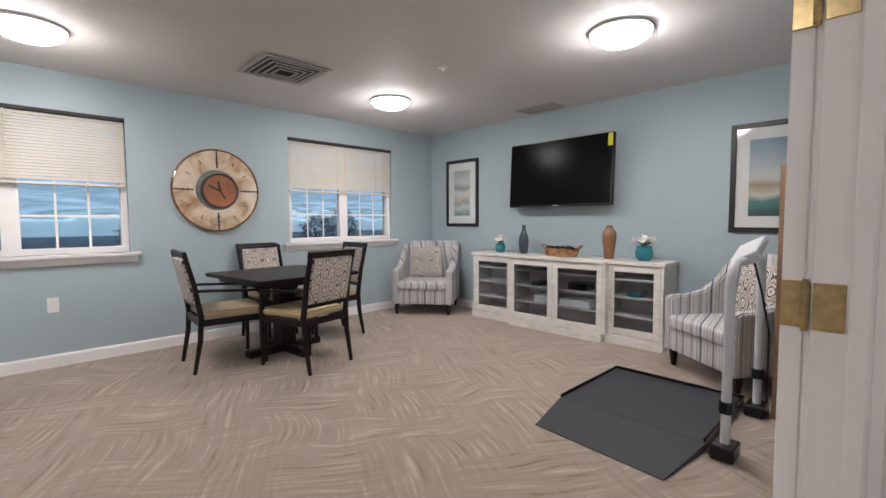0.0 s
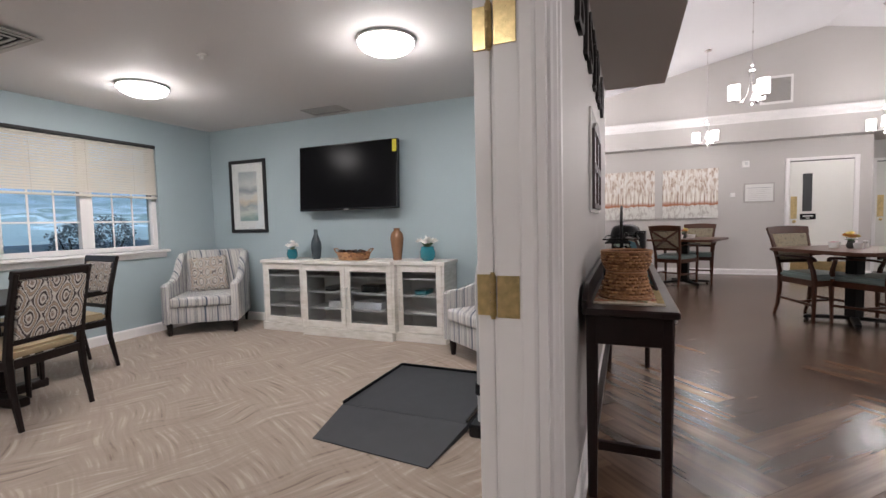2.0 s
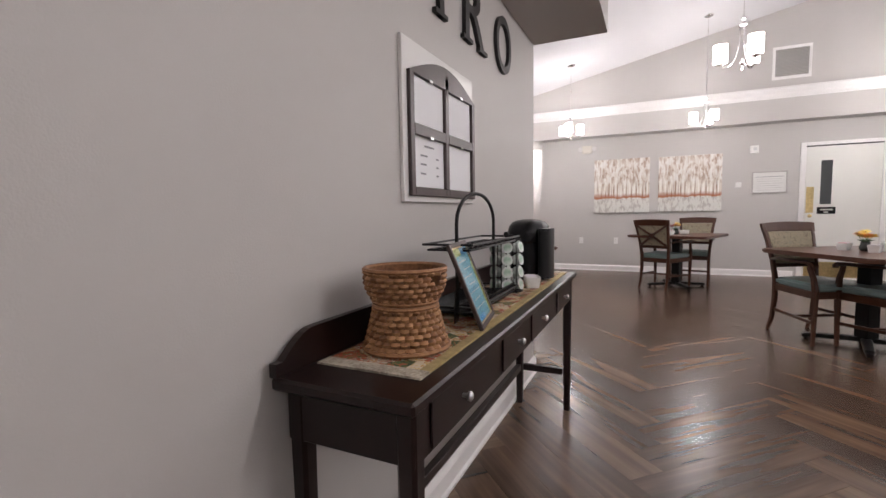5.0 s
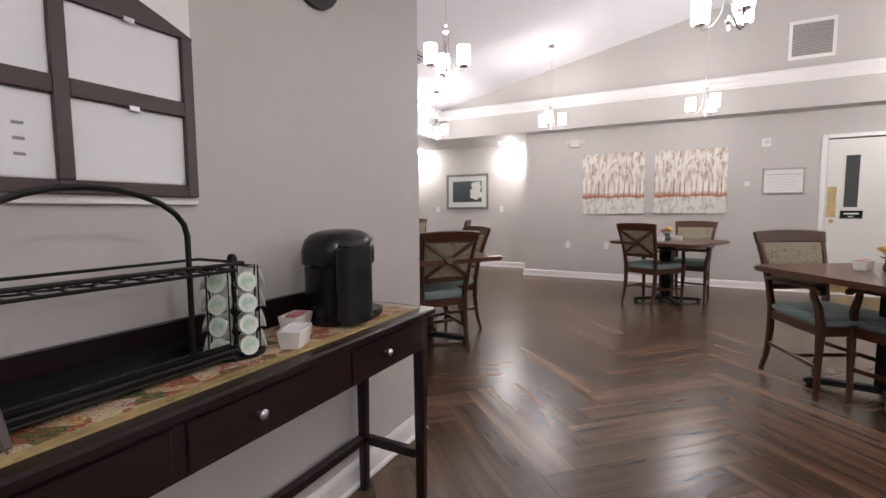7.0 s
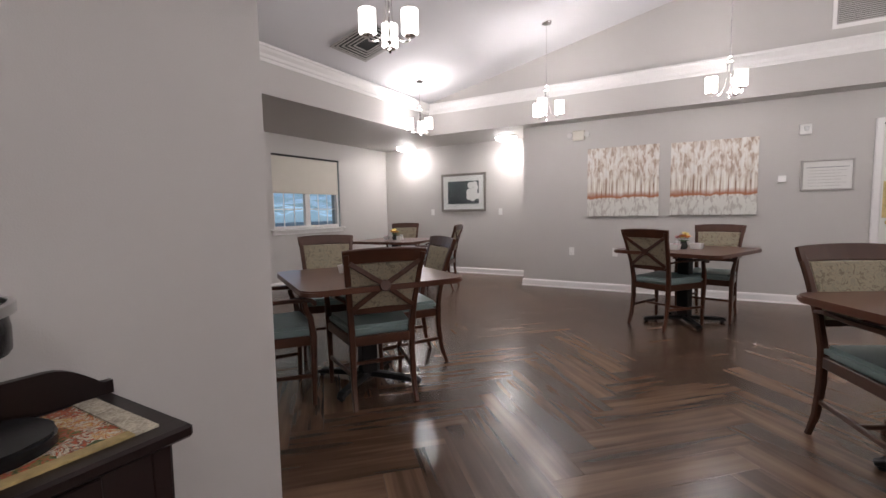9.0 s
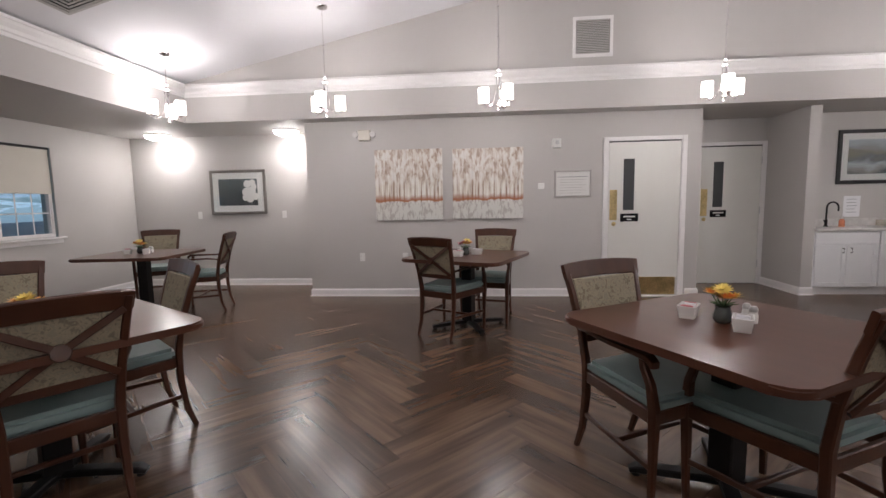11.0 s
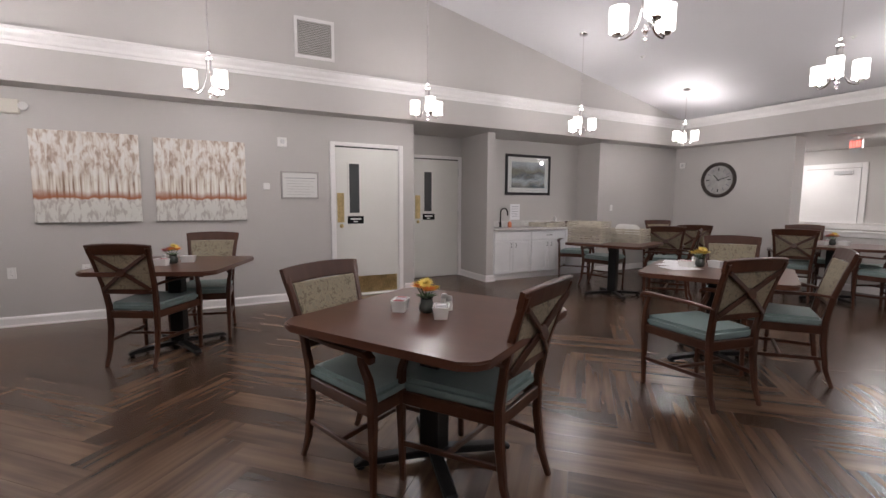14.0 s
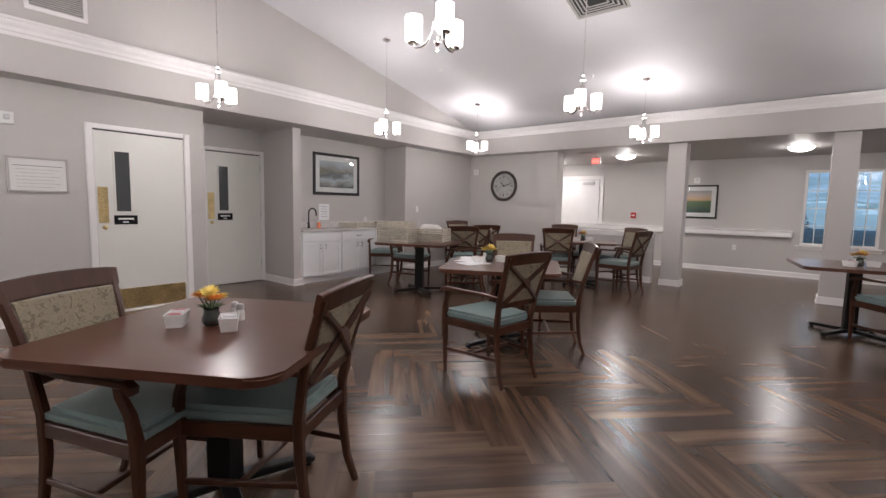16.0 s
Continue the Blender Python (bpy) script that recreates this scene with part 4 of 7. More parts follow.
    tilt = math.atan2(0.358 - 0.262, 0.32)
    bm = bmesh.new()
    vs = box(bm, -0.205, -0.012, 0.0, 0.205, 0.016, 0.30, bevel=0.008)
    for v in vs:
        v.co.x *= 0.90 + 0.14 * v.co.z / 0.30
    bmesh.ops.transform(bm, matrix=Matrix.Translation((0, -0.262, 0.612)) @ Matrix.Rotation(tilt, 4, "X"), verts=vs)
    part("back_panel", bm, M_TAPESTRY, ob, "tan tapestry back panel")
    for sx in (-1, 1):
        bm = bmesh.new()
        sweep(bm, [(-0.188 * sx, -0.288, 0.615), (0, -0.338, 0.76), (0.212 * sx, -0.368, 0.90)], 0.030, 0.016, up=(0, -1, 0.25))
        part("cross_bar", bm, M_CHAIRWOOD, ob)
    bm = bmesh.new()
    lathe(bm, [(0.0, -0.012), (0.032, -0.01), (0.036, 0), (0.032, 0.01), (0, 0.012)], 20)
    part("boss", bm, M_CHAIRWOOD, ob, smooth=True, at=Matrix.Translation((0, -0.345, 0.758)) @ Matrix.Rotation(radians(75), 4, "X"))
    return ob


def tapestry(t, co):
    v = co.outputs["Object"]
    a = noise_node(t, v, 26, 5, 2.0)
    b = noise_node(t, v, 7, 2)
    c = ramp_node(t, a, [(0.38, (0.13, 0.105, 0.075)), (0.5, (0.30, 0.255, 0.18)), (0.62, (0.22, 0.20, 0.15))])
    return mix_node(t, math_node(t, "MULTIPLY", b, 0.4), c, (0.33, 0.28, 0.19))


M_TAPESTRY = painted("tan_tapestry", tapestry, 0.85)


def pedestal_table_base(s=1.05, name="dining_table", label="square brown wood-look dining table on a black cross foot"):
    ob = thing(name, label, "table", group="dining tables")
    bm = bmesh.new()
    slab(bm, rounded(s, s, 0.09, 5), 0.725, 0.76, bevel=0.009)
    part("tabletop", bm, M_TABLEWOOD, ob, smooth=True)
    bm = bmesh.new()
    box(bm, -0.055, -0.055, 0.05, 0.055, 0.055, 0.70, bevel=0.006)
    box(bm, -0.2, -0.2, 0.70, 0.2, 0.2, 0.724, bevel=0.004)
    part("column", bm, M_BLACKIRON, ob)
    for a in (45, 135):
        bm = bmesh.new()
        c, q = math.cos(radians(a)), math.sin(radians(a))
        pts = [(-0.40 * c, -0.40 * q, 0.022), (-0.37 * c, -0.37 * q, 0.035), (-0.1 * c, -0.1 * q, 0.05), (0.1 * c, 0.1 * q, 0.05), (0.37 * c, 0.37 * q, 0.035), (0.40 * c, 0.40 * q, 0.022)]
        sweep(bm, pts, 0.06, 0.034, widths=[0.7, 1, 1.1, 1.1, 1, 0.7])
        for e in (-1, 1):
            lathe(bm, [(0.0, 0), (0.02, 0), (0.018, 0.02), (0, 0.02)], 12, (e * 0.37 * c, e * 0.37 * q, 0))
        part("foot", bm, M_BLACKIRON, ob, "black cast iron foot")
    return ob


TABLES = [  # x, y, turn
    (8.24, -2.79, 30), (8.10, 0.34, -31.5), (10.89, -1.55, 67.3), (11.30, 2.42, 6), (8.49, -5.54, 26.6), (10.75, -6.9, 20), (9.2, -9.35, 20), (11.5, -9.1, 10), (5.82, -8.35, 10)]
CHAIRS = [  # x, y, facing
    (8.40, -2.52, 208), (8.06, -2.91, 26.5),
    (7.99, 0.19, 53), (8.56, 0.37, 142), (8.52, 1.08, 230), (7.55, 0.70, -32),
    (10.735, -1.38, -29), (11.27, -1.77, 166),
    (11.62, 1.89, 105), (12.15, 2.88, 210),
    (8.15, -4.81, -10), (8.10, -5.72, 32), (8.76, -6.28, 125),
    (10.77, -8.0, -50), (12.2, -7.6, 130), (10.2, -7.3, 30), (11.35, -7.35, 200),
    (8.5, -9.15, -12), (9.5, -9.0, -65), (9.75, -9.95, 120), (8.75, -9.85, 60),
    (10.9, -8.75, -40), (11.9, -9.6, 150), (5.5, -7.9, -60)]
base = pedestal_table_base()
for k, (x, y, a) in enumerate(TABLES):
    if k:
        copy_thing(base, pose(x, y, 0, 0, 0, a))
    else:
        base.matrix_basis = pose(x, y, 0, 0, 0, a)
base = dining_chair_base()
for k, (x, y, a) in enumerate(CHAIRS):
    if k:
        copy_thing(base, pose(x, y, 0, 0, 0, a - 90))
    else:
        base.matrix_basis = pose(x, y, 0, 0, 0, a - 90)


# ---- more materials ----
def canvas_art(t, co):
    """Pale birch trunks under a blotched tan canopy, with a rust line below."""
    s = axes(t, co)
    v = co.outputs["Object"]
    trunks = noise_node(t, v, 1.0, 3, 0.2, (26, 1, 1.2))
    blot = noise_node(t, v, 12.0, 5, 0.5, (2.2, 1, 0.8))
    blot2 = noise_node(t, v, 5.0, 4, 1.0)
    z = s[2]
    pale = ramp_node(t, trunks, [(0.40, (0.26, 0.17, 0.12)), (0.46, (0.60, 0.53, 0.45)), (0.60, (0.80, 0.78, 0.73))])
    leafy = ramp_node(t, blot, [(0.34, (0.36, 0.27, 0.22)), (0.43, (0.50, 0.40, 0.33)), (0.50, (0.64, 0.58, 0.52)), (0.60, (0.74, 0.72, 0.69))])
    zz = math_node(t, "ADD", z, math_node(t, "MULTIPLY", math_node(t, "SUBTRACT", blot2, 0.5), 0.35))
    upper = ramp_node(t, zz, [(0.44, (0, 0, 0)), (0.58, (0.85, 0.85, 0.85)), (0.90, (0.95, 0.95, 0.95)), (1.0, (0.8, 0.8, 0.8))])
    col = mix_node(t, upper, pale, leafy)
    low = ramp_node(t, z, [(0.24, (1, 1, 1)), (0.27, (0, 0, 0))])
    col = mix_node(t, low, col, ramp_node(t, blot, [(0.40, (0.48, 0.45, 0.42)), (0.50, (0.66, 0.65, 0.61))]))
    line = math_node(t, "ADD", z, math_node(t, "MULTIPLY", math_node(t, "SUBTRACT", blot2, 0.5), 0.10))
    band = ramp_node(t, line, [(0.255, (0, 0, 0)), (0.275, (1, 1, 1)), (0.30, (0.8, 0.8, 0.8)), (0.36, (0, 0, 0))])
    return mix_node(t, band, col, (0.36, 0.12, 0.05))


def landscape(stops, scale=3.0, warp=0.5):
    def build(t, co):
        s = axes(t, co)
        n = noise_node(t, co.outputs["Object"], scale, 6, 0.6, (1, 0.8, 2.2))
        h = math_node(t, "ADD", s[2], math_node(t, "MULTIPLY", math_node(t, "SUBTRACT", n, 0.5), warp))
        return ramp_node(t, h, stops)
    return build


def ikat(t, co):
    """Ogee medallions in brown and grey on a pale ground."""
    s = axes(t, co, "Object")
    x = math_node(t, "MULTIPLY", s[0], 46.0)
    z = math_node(t, "MULTIPLY", s[2], 30.0)
    n = noise_node(t, co.outputs["Object"], 30, 3, 0.8)
    wob = math_node(t, "MULTIPLY", math_node(t, "SUBTRACT", n, 0.5), 1.2)
    a = math_node(t, "ADD", math_node(t, "COSINE", math_node(t, "ADD", x, wob)), math_node(t, "MULTIPLY", math_node(t, "COSINE", z), 0.85))
    b = math_node(t, "ABSOLUTE", math_node(t, "SINE", math_node(t, "MULTIPLY_ADD", a, 2.3, wob)))
    return ramp_node(t, b, [(0.16, (0.06, 0.045, 0.045)), (0.28, (0.16, 0.14, 0.14)), (0.42, (0.60, 0.57, 0.53)), (0.72, (0.68, 0.65, 0.60)), (0.88, (0.24, 0.19, 0.17)), (1.0, (0.45, 0.35, 0.27))])


def stripes(t, co):
    s = axes(t, co, "Object")
    c = t.nodes.new("ShaderNodeCombineXYZ")
    t.links.new(math_node(t, "MULTIPLY", math_node(t, "ADD", s[0], s[1]), 34.0), c.inputs[0])
    n = t.nodes.new("ShaderNodeTexNoise")
    n.inputs["Scale"].default_value, n.inputs["Detail"].default_value = 1.0, 2
    t.links.new(c.outputs[0], n.inputs["Vector"])
    fine = noise_node(t, co.outputs["Object"], 260, 2)
    f = math_node(t, "ADD", n.outputs["Fac"], math_node(t, "MULTIPLY", math_node(t, "SUBTRACT", fine, 0.5), 0.12))
    return ramp_node(t, f, [(0.40, (0.10, 0.12, 0.16)), (0.43, (0.34, 0.35, 0.38)), (0.46, (0.60, 0.58, 0.56)), (0.52, (0.58, 0.56, 0.54)), (0.545, (0.16, 0.15, 0.16)), (0.575, (0.30, 0.31, 0.33)), (0.60, (0.55, 0.54, 0.52))])


def autumn(t, co):
    """Autumn leaves: rust, gold, green and cream patches with a spotted border."""
    v = co.outputs["Object"]
    vo = t.nodes.new("ShaderNodeTexVoronoi")
    vo.inputs["Scale"].default_value = 21
    t.links.new(v, vo.inputs["Vector"])
    sp = t.nodes.new("ShaderNodeSeparateColor")
    t.links.new(vo.outputs["Color"], sp.inputs[0])
    n = noise_node(t, v, 48, 5, 2.5)
    f = math_node(t, "ADD", sp.outputs[0], math_node(t, "MULTIPLY", math_node(t, "SUBTRACT", n, 0.5), 1.5))
    return ramp_node(t, f, [(0.06, (0.05, 0.07, 0.025)), (0.16, (0.20, 0.20, 0.06)), (0.26, (0.36, 0.07, 0.035)), (0.40, (0.45, 0.11, 0.05)), (0.47, (0.04, 0.02, 0.015)), (0.54, (0.60, 0.53, 0.42)), (0.68, (0.48, 0.42, 0.30)), (0.74, (0.36, 0.06, 0.03)), (0.86, (0.55, 0.38, 0.12)), (0.95, (0.60, 0.52, 0.38))])


def weave(t, co):
    n = noise_node(t, co.outputs["Object"], 70, 4, 0.5)
    g = t.nodes.new("ShaderNodeNewGeometry")
    f = math_node(t, "MULTIPLY_ADD", g.outputs["Random Per Island"], 0.5, math_node(t, "MULTIPLY", n, 0.7))
    return ramp_node(t, f, [(0.25, (0.13, 0.055, 0.022)), (0.5, (0.30, 0.14, 0.06)), (0.8, (0.47, 0.25, 0.11))])


def driftwood(t, co):
    s = axes(t, co)
    n = noise_node(t, co.outputs["Object"], 5, 5, 1.0)
    return ramp_node(t, n, [(0.35, (0.36, 0.22, 0.12)), (0.5, (0.60, 0.47, 0.34)), (0.65, (0.68, 0.58, 0.47))])


def whitewash(t, co):
    n = noise_node(t, co.outputs["Object"], 10, 5, 0.2, (1, 1, 4))
    n2 = noise_node(t, co.outputs["Object"], 3, 2)
    f = math_node(t, "MULTIPLY_ADD", n2, 0.4, math_node(t, "MULTIPLY", n, 0.6))
    return ramp_node(t, f, [(0.36, (0.60, 0.57, 0.52)), (0.52, (0.72, 0.69, 0.65)), (0.66, (0.76, 0.74, 0.71))])


M_CANVAS = painted("birch_canvas", canvas_art, 0.75)
M_IKAT = painted("ogee_fabric", ikat, 0.9)
M_STRIPE = painted("striped_fabric", stripes, 0.9)
M_RUNNER = painted("autumn_leaf_cloth", autumn, 0.9)
M_WEAVE = painted("woven_seagrass", weave, 0.6)
M_CLOCKWOOD = painted("weathered_pale_wood", driftwood, 0.7)
M_WHITEWASH = painted("white_washed_wood", whitewash, 0.5)
M_MAT = material("picture_mat", (0.70, 0.69, 0.67), 0.8, vary=0.02)
M_FRAMEBLK = material("black_picture_frame", (0.007, 0.006, 0.007), 0.45, vary=0.2)
M_FRAMEBRN = material("dark_brown_frame", (0.05, 0.032, 0.03), 0.4, vary=0.2, scale=20, stretch=(1, 1, 0.2))
M_FRAMESIL = material("pewter_frame", (0.24, 0.22, 0.20), 0.35, 0.5, vary=0.2, scale=20)
M_ART1 = painted("striped_shore_print", landscape([(0.0, (0.20, 0.30, 0.28)), (0.18, (0.55, 0.55, 0.50)), (0.3, (0.30, 0.32, 0.34)), (0.42, (0.60, 0.50, 0.38)), (0.5, (0.62, 0.60, 0.57)), (0.6, (0.25, 0.26, 0.29)), (0.72, (0.55, 0.55, 0.53)), (1.0, (0.36, 0.38, 0.41))], 4, 0.35), 0.3)
M_ART2 = painted("shore_print", landscape([(0.0, (0.04, 0.07, 0.07)), (0.2, (0.08, 0.22, 0.20)), (0.3, (0.55, 0.53, 0.45)), (0.42, (0.35, 0.25, 0.17)), (0.5, (0.55, 0.55, 0.52)), (0.75, (0.30, 0.36, 0.42)), (1.0, (0.12, 0.20, 0.27))], 3, 0.2), 0.25)
M_ART3 = painted("river_print", landscape([(0.0, (0.08, 0.09, 0.09)), (0.2, (0.28, 0.27, 0.25)), (0.35, (0.42, 0.46, 0.50)), (0.48, (0.12, 0.13, 0.14)), (0.6, (0.20, 0.19, 0.14)), (0.75, (0.28, 0.30, 0.30)), (1.0, (0.40, 0.44, 0.52))], 2.2, 0.9), 0.3)
M_ART4 = painted("dark_charcoal_print", landscape([(0.0, (0.05, 0.06, 0.065)), (0.5, (0.07, 0.085, 0.09)), (1.0, (0.10, 0.12, 0.125))], 6, 0.6), 0.3)
M_ART5 = painted("meadow_print", landscape([(0.0, (0.03, 0.05, 0.03)), (0.35, (0.06, 0.11, 0.04)), (0.5, (0.10, 0.16, 0.06)), (0.58, (0.60, 0.38, 0.20)), (0.8, (0.52, 0.42, 0.36)), (1.0, (0.34, 0.35, 0.38))], 2, 0.15), 0.3)
M_SCREEN = material("black_screen", (0.006, 0.006, 0.007), 0.22, vary=0.05)
M_SCREEN.node_tree.nodes["Principled BSDF"].inputs["Specular IOR Level"].default_value = 0.04
M_YELLOW = material("yellow_sticker", (0.70, 0.62, 0.05), 0.5)
M_TEALGLAZE = material("teal_glaze", (0.02, 0.20, 0.25), 0.12, vary=0.25, scale=6, coat=0.5)
M_SLATEGLAZE = material("slate_glaze", (0.045, 0.06, 0.07), 0.12, vary=0.35, scale=12, coat=0.5)
M_TANGLAZE = material("tan_glaze", (0.25, 0.12, 0.06), 0.2, vary=0.2, scale=8, coat=0.4)
M_PETAL = material("white_petals", (0.82, 0.80, 0.76), 0.7, vary=0.05)
M_ORANGE = material("orange_petals", (0.90, 0.30, 0.12), 0.6, vary=0.3, scale=30, second=(0.90, 0.58, 0.12), per_island=0.8)
M_YELLOWPETAL = material("yellow_petals", (0.88, 0.66, 0.16), 0.6, vary=0.2)
M_LEAF = material("green_leaf", (0.06, 0.12, 0.04), 0.6, vary=0.3)
M_WATERGLASS = material("dark_vase_glass", (0.05, 0.055, 0.05), 0.08, vary=0.3, coat=0.5)
M_CARD = material("brown_cardboard", (0.34, 0.20, 0.12), 0.8, vary=0.08, scale=4)
M_SCALEGREY = material("grey_powder_coat", (0.52, 0.53, 0.54), 0.35, vary=0.04)
M_PINK = material("pink_sachets", (0.65, 0.25, 0.28), 0.6, vary=0.3, scale=60)
M_GREENLID = material("green_white_foil", (0.22, 0.42, 0.28), 0.35, vary=0.1, second=(0.72, 0.76, 0.70), scale=60)
M_CUP = material("white_cup_plastic", (0.62, 0.66, 0.62), 0.3, vary=0.05)
M_BLUEPRINT = material("light_blue_print", (0.28, 0.60, 0.76), 0.25, vary=0.06, scale=12)
M_BLUEDEEP = material("blue_print", (0.03, 0.30, 0.62), 0.3)
M_GREENPRINT = material("lime_print", (0.52, 0.62, 0.22), 0.3)
M_RED = material("red_plastic", (0.50, 0.02, 0.02), 0.35)
for m in (M_CHAIRWOOD, M_ESPRESSO, M_DARKWOOD, M_BLACKPL, M_BLACKIRON, M_TABLEWOOD):
    duller(m, 0.3)
M_CRATE = material("dusty_crate_plastic", (0.50, 0.46, 0.38), 0.6, vary=0.25, scale=20)
M_DIAL = material("aged_clock_face", (0.36, 0.35, 0.34), 0.6, vary=0.35, scale=9)
M_NAVYGASKET = material("dark_wood_rim", (0.04, 0.028, 0.024), 0.4, vary=0.3, scale=12)
M_SOAP = material("orange_soap", (0.70, 0.25, 0.14), 0.2)


# ---- pictures and things on the walls ----
def framed(name, label, at, w, h, bar, mat_w, M_frame, M_art, depth=0.025, category="picture"):
    """A framed print; local x runs to the viewer's right, z up, and it faces -y. The origin is its centre on the wall."""
    ob = thing(name, label, category, at)
    bm = bmesh.new()
    for a, b, c, d in ((-w / 2, -w / 2 + bar, -h / 2, h / 2), (w / 2 - bar, w / 2, -h / 2, h / 2), (-w / 2 + bar, w / 2 - bar, h / 2 - bar, h / 2), (-w / 2 + bar, w / 2 - bar, -h / 2, -h / 2 + bar)):
        box(bm, a, -depth, c, b, -0.001, d, bevel=0.003)
    part("frame", bm, M_frame, ob)
    simple("mat_board", M_MAT, ob, -w / 2 + bar, -depth * 0.55, -h / 2 + bar, w / 2 - bar, -0.002, h / 2 - bar)
    if M_art:
        k = bar + mat_w
        simple("print", M_art, ob, -w / 2 + k, -depth * 0.55 - 0.002, -h / 2 + k, w / 2 - k, -depth * 0.55 - 0.0002, h / 2 - k)
        simple("glazing", M_GLASS, ob, -w / 2 + bar, -depth * 0.75, -h / 2 + bar, w / 2 - bar, -depth * 0.75 + 0.002, h / 2 - bar).visible_shadow = False
    return ob


EAST = -90      # turn for things that hang on a wall in the east and face west
for y0, y1, z0, z1 in ((-1.165, -0.235, 1.075, 2.035), (-2.253, -1.303, 1.08, 2.022)):
    bm = bmesh.new()
    box(bm, -(y1 - y0) / 2, -0.038, -(z1 - z0) / 2, (y1 - y0) / 2, -0.001, (z1 - z0) / 2, bevel=0.003)
    o = single("canvas_painting", bm, M_CANVAS, "unframed canvas of pale birch trunks over a rust line", "painting", pose(XE, (y0 + y1) / 2, (z0 + z1) / 2, 0, 0, EAST), "canvas paintings")
o = framed("framed_notice", "pale grey framed notice with faint printed lines", pose(XE, -2.905, 1.525, 0, 0, EAST), 0.48, 0.355, 0.022, 0, M_GASKET, None)
simple("heading_bar", M_INK, o, -0.19, -0.016, 0.085, 0.19, -0.0142, 0.092)
for k in range(6):
    simple("text_line", M_GASKET, o, -0.17, -0.0155, 0.05 - k * 0.035, 0.17 - 0.05 * (k % 2), -0.0142, 0.054 - k * 0.035)
ob = framed("picture_of_fruit", "pewter framed dark print with pale round fruit", pose(13.269, 2.265, 1.535, 0, 0, EAST), 0.95, 0.72, 0.045, 0.10, M_FRAMESIL, M_ART4)
rnd = random.Random(3)
for x, z, r in ((0.16, 0.13, 0.062), (0.245, 0.15, 0.055), (0.14, 0.0, 0.07), (0.23, 0.02, 0.07), (0.20, -0.10, 0.068), (0.29, -0.07, 0.06), (0.27, 0.085, 0.05), (0.12, -0.09, 0.05)):
    bm = bmesh.new()
    lathe(bm, [(0, 0), (r, 0), (r, 0.001), (0, 0.001)], 20)
    part("painted_fruit", bm, M_MAT, ob, at=pose(x, -0.0160 - 0.0004 * rnd.random(), z, 90, 0, 0))
framed("picture_of_river", "black framed print of a grey rocky river", pose(13.02, -7.135, 1.825, 0, 0, EAST), 1.04, 0.74, 0.05, 0.085, M_FRAMEBLK, M_ART3)
framed("picture_of_shore", "black framed print of a grey striped shore", pose(XB, 3.505, 1.485, 0, 0, EAST), 0.56, 0.86, 0.04, 0.10, M_FRAMEBLK, M_ART1)
framed("picture_of_water", "black framed glazed print of a shore", pose(XB, 0.20, 1.455, 0, 0, EAST), 0.60, 0.86, 0.04, 0.09, M_FRAMEBLK, M_ART2)
framed("picture_of_meadow", "black framed print of a green meadow at dusk", pose(8.16, YF, 1.515, 0, 0, 180), 0.78, 0.74, 0.035, 0.09, M_FRAMEBLK, M_ART5)


def switch_plate(at, label="white wall switch plate", name="light_switch", two=False):
    ob = thing(name, label, "switch" if name == "light_switch" else "outlet", at)
    simple("plate", M_WHITEPL, ob, -0.036, -0.006, -0.058, 0.036, -0.0005, 0.058, bevel=0.002)
    if name == "light_switch":
        simple("rocker", M_WHITEPL, ob, -0.016, -0.009, -0.032, 0.016, -0.0062, 0.032, bevel=0.001)
    else:
        for z in (-0.022, 0.022):
            simple("socket", M_CERAMIC, ob, -0.015, -0.008, z - 0.013, 0.015, -0.0062, z + 0.013, bevel=0.001)
            for x in (-0.006, 0.006):
                simple("slot", M_VENTDARK, ob, x - 0.001, -0.0086, z - 0.005, x + 0.001, -0.0081, z + 0.005)


for y, z in ((2.953, 1.17), (1.507, 1.165)):
    switch_plate(pose(13.269, y, z, 0, 0, EAST))
switch_plate(pose(12.449, -8.71, 1.225, 0, 0, EAST))
for at in (pose(XE, -0.007, 0.56, 0, 0, EAST), pose(XE, -0.62, 0.56, 0, 0, EAST), pose(7.40, YF, 0.54, 0, 0, 180), pose(2.54, YN, 0.49)):
    switch_plate(at, "small white wall outlet plate", "wall_outlet")
simple_o = thing("thermostat", "small white wall thermostat", "thermostat", pose(XE, -2.49, 1.50, 0, 0, EAST))
simple("case", M_WHITEPL, simple_o, -0.04, -0.022, -0.04, 0.04, -0.001, 0.04, bevel=0.005)
for at in (pose(XE, -2.69, 2.06, 0, 0, EAST), pose(12.28, -10.57, 2.09, 0, 0, 180), pose(8.20, YF, 1.99, 0, 0, 180)):
    ob = thing("alarm_strobe", "white wall strobe alarm with a clear lens", "alarm", at, "strobes")
    simple("case", M_WHITEPL, ob, -0.058, -0.03, -0.06, 0.058, -0.001, 0.06, bevel=0.006)
    simple("lens", M_STEEL, ob, -0.018, -0.045, -0.018, 0.03, -0.0305, 0.032, bevel=0.006)
ob = thing("emergency_light", "cream emergency light box with two side lamps", "emergency light", pose(XE, -0.105, 2.24, 0, 0, EAST))
simple("case", M_BLIND, ob, -0.085, -0.06, -0.07, 0.085, -0.001, 0.07, bevel=0.008)
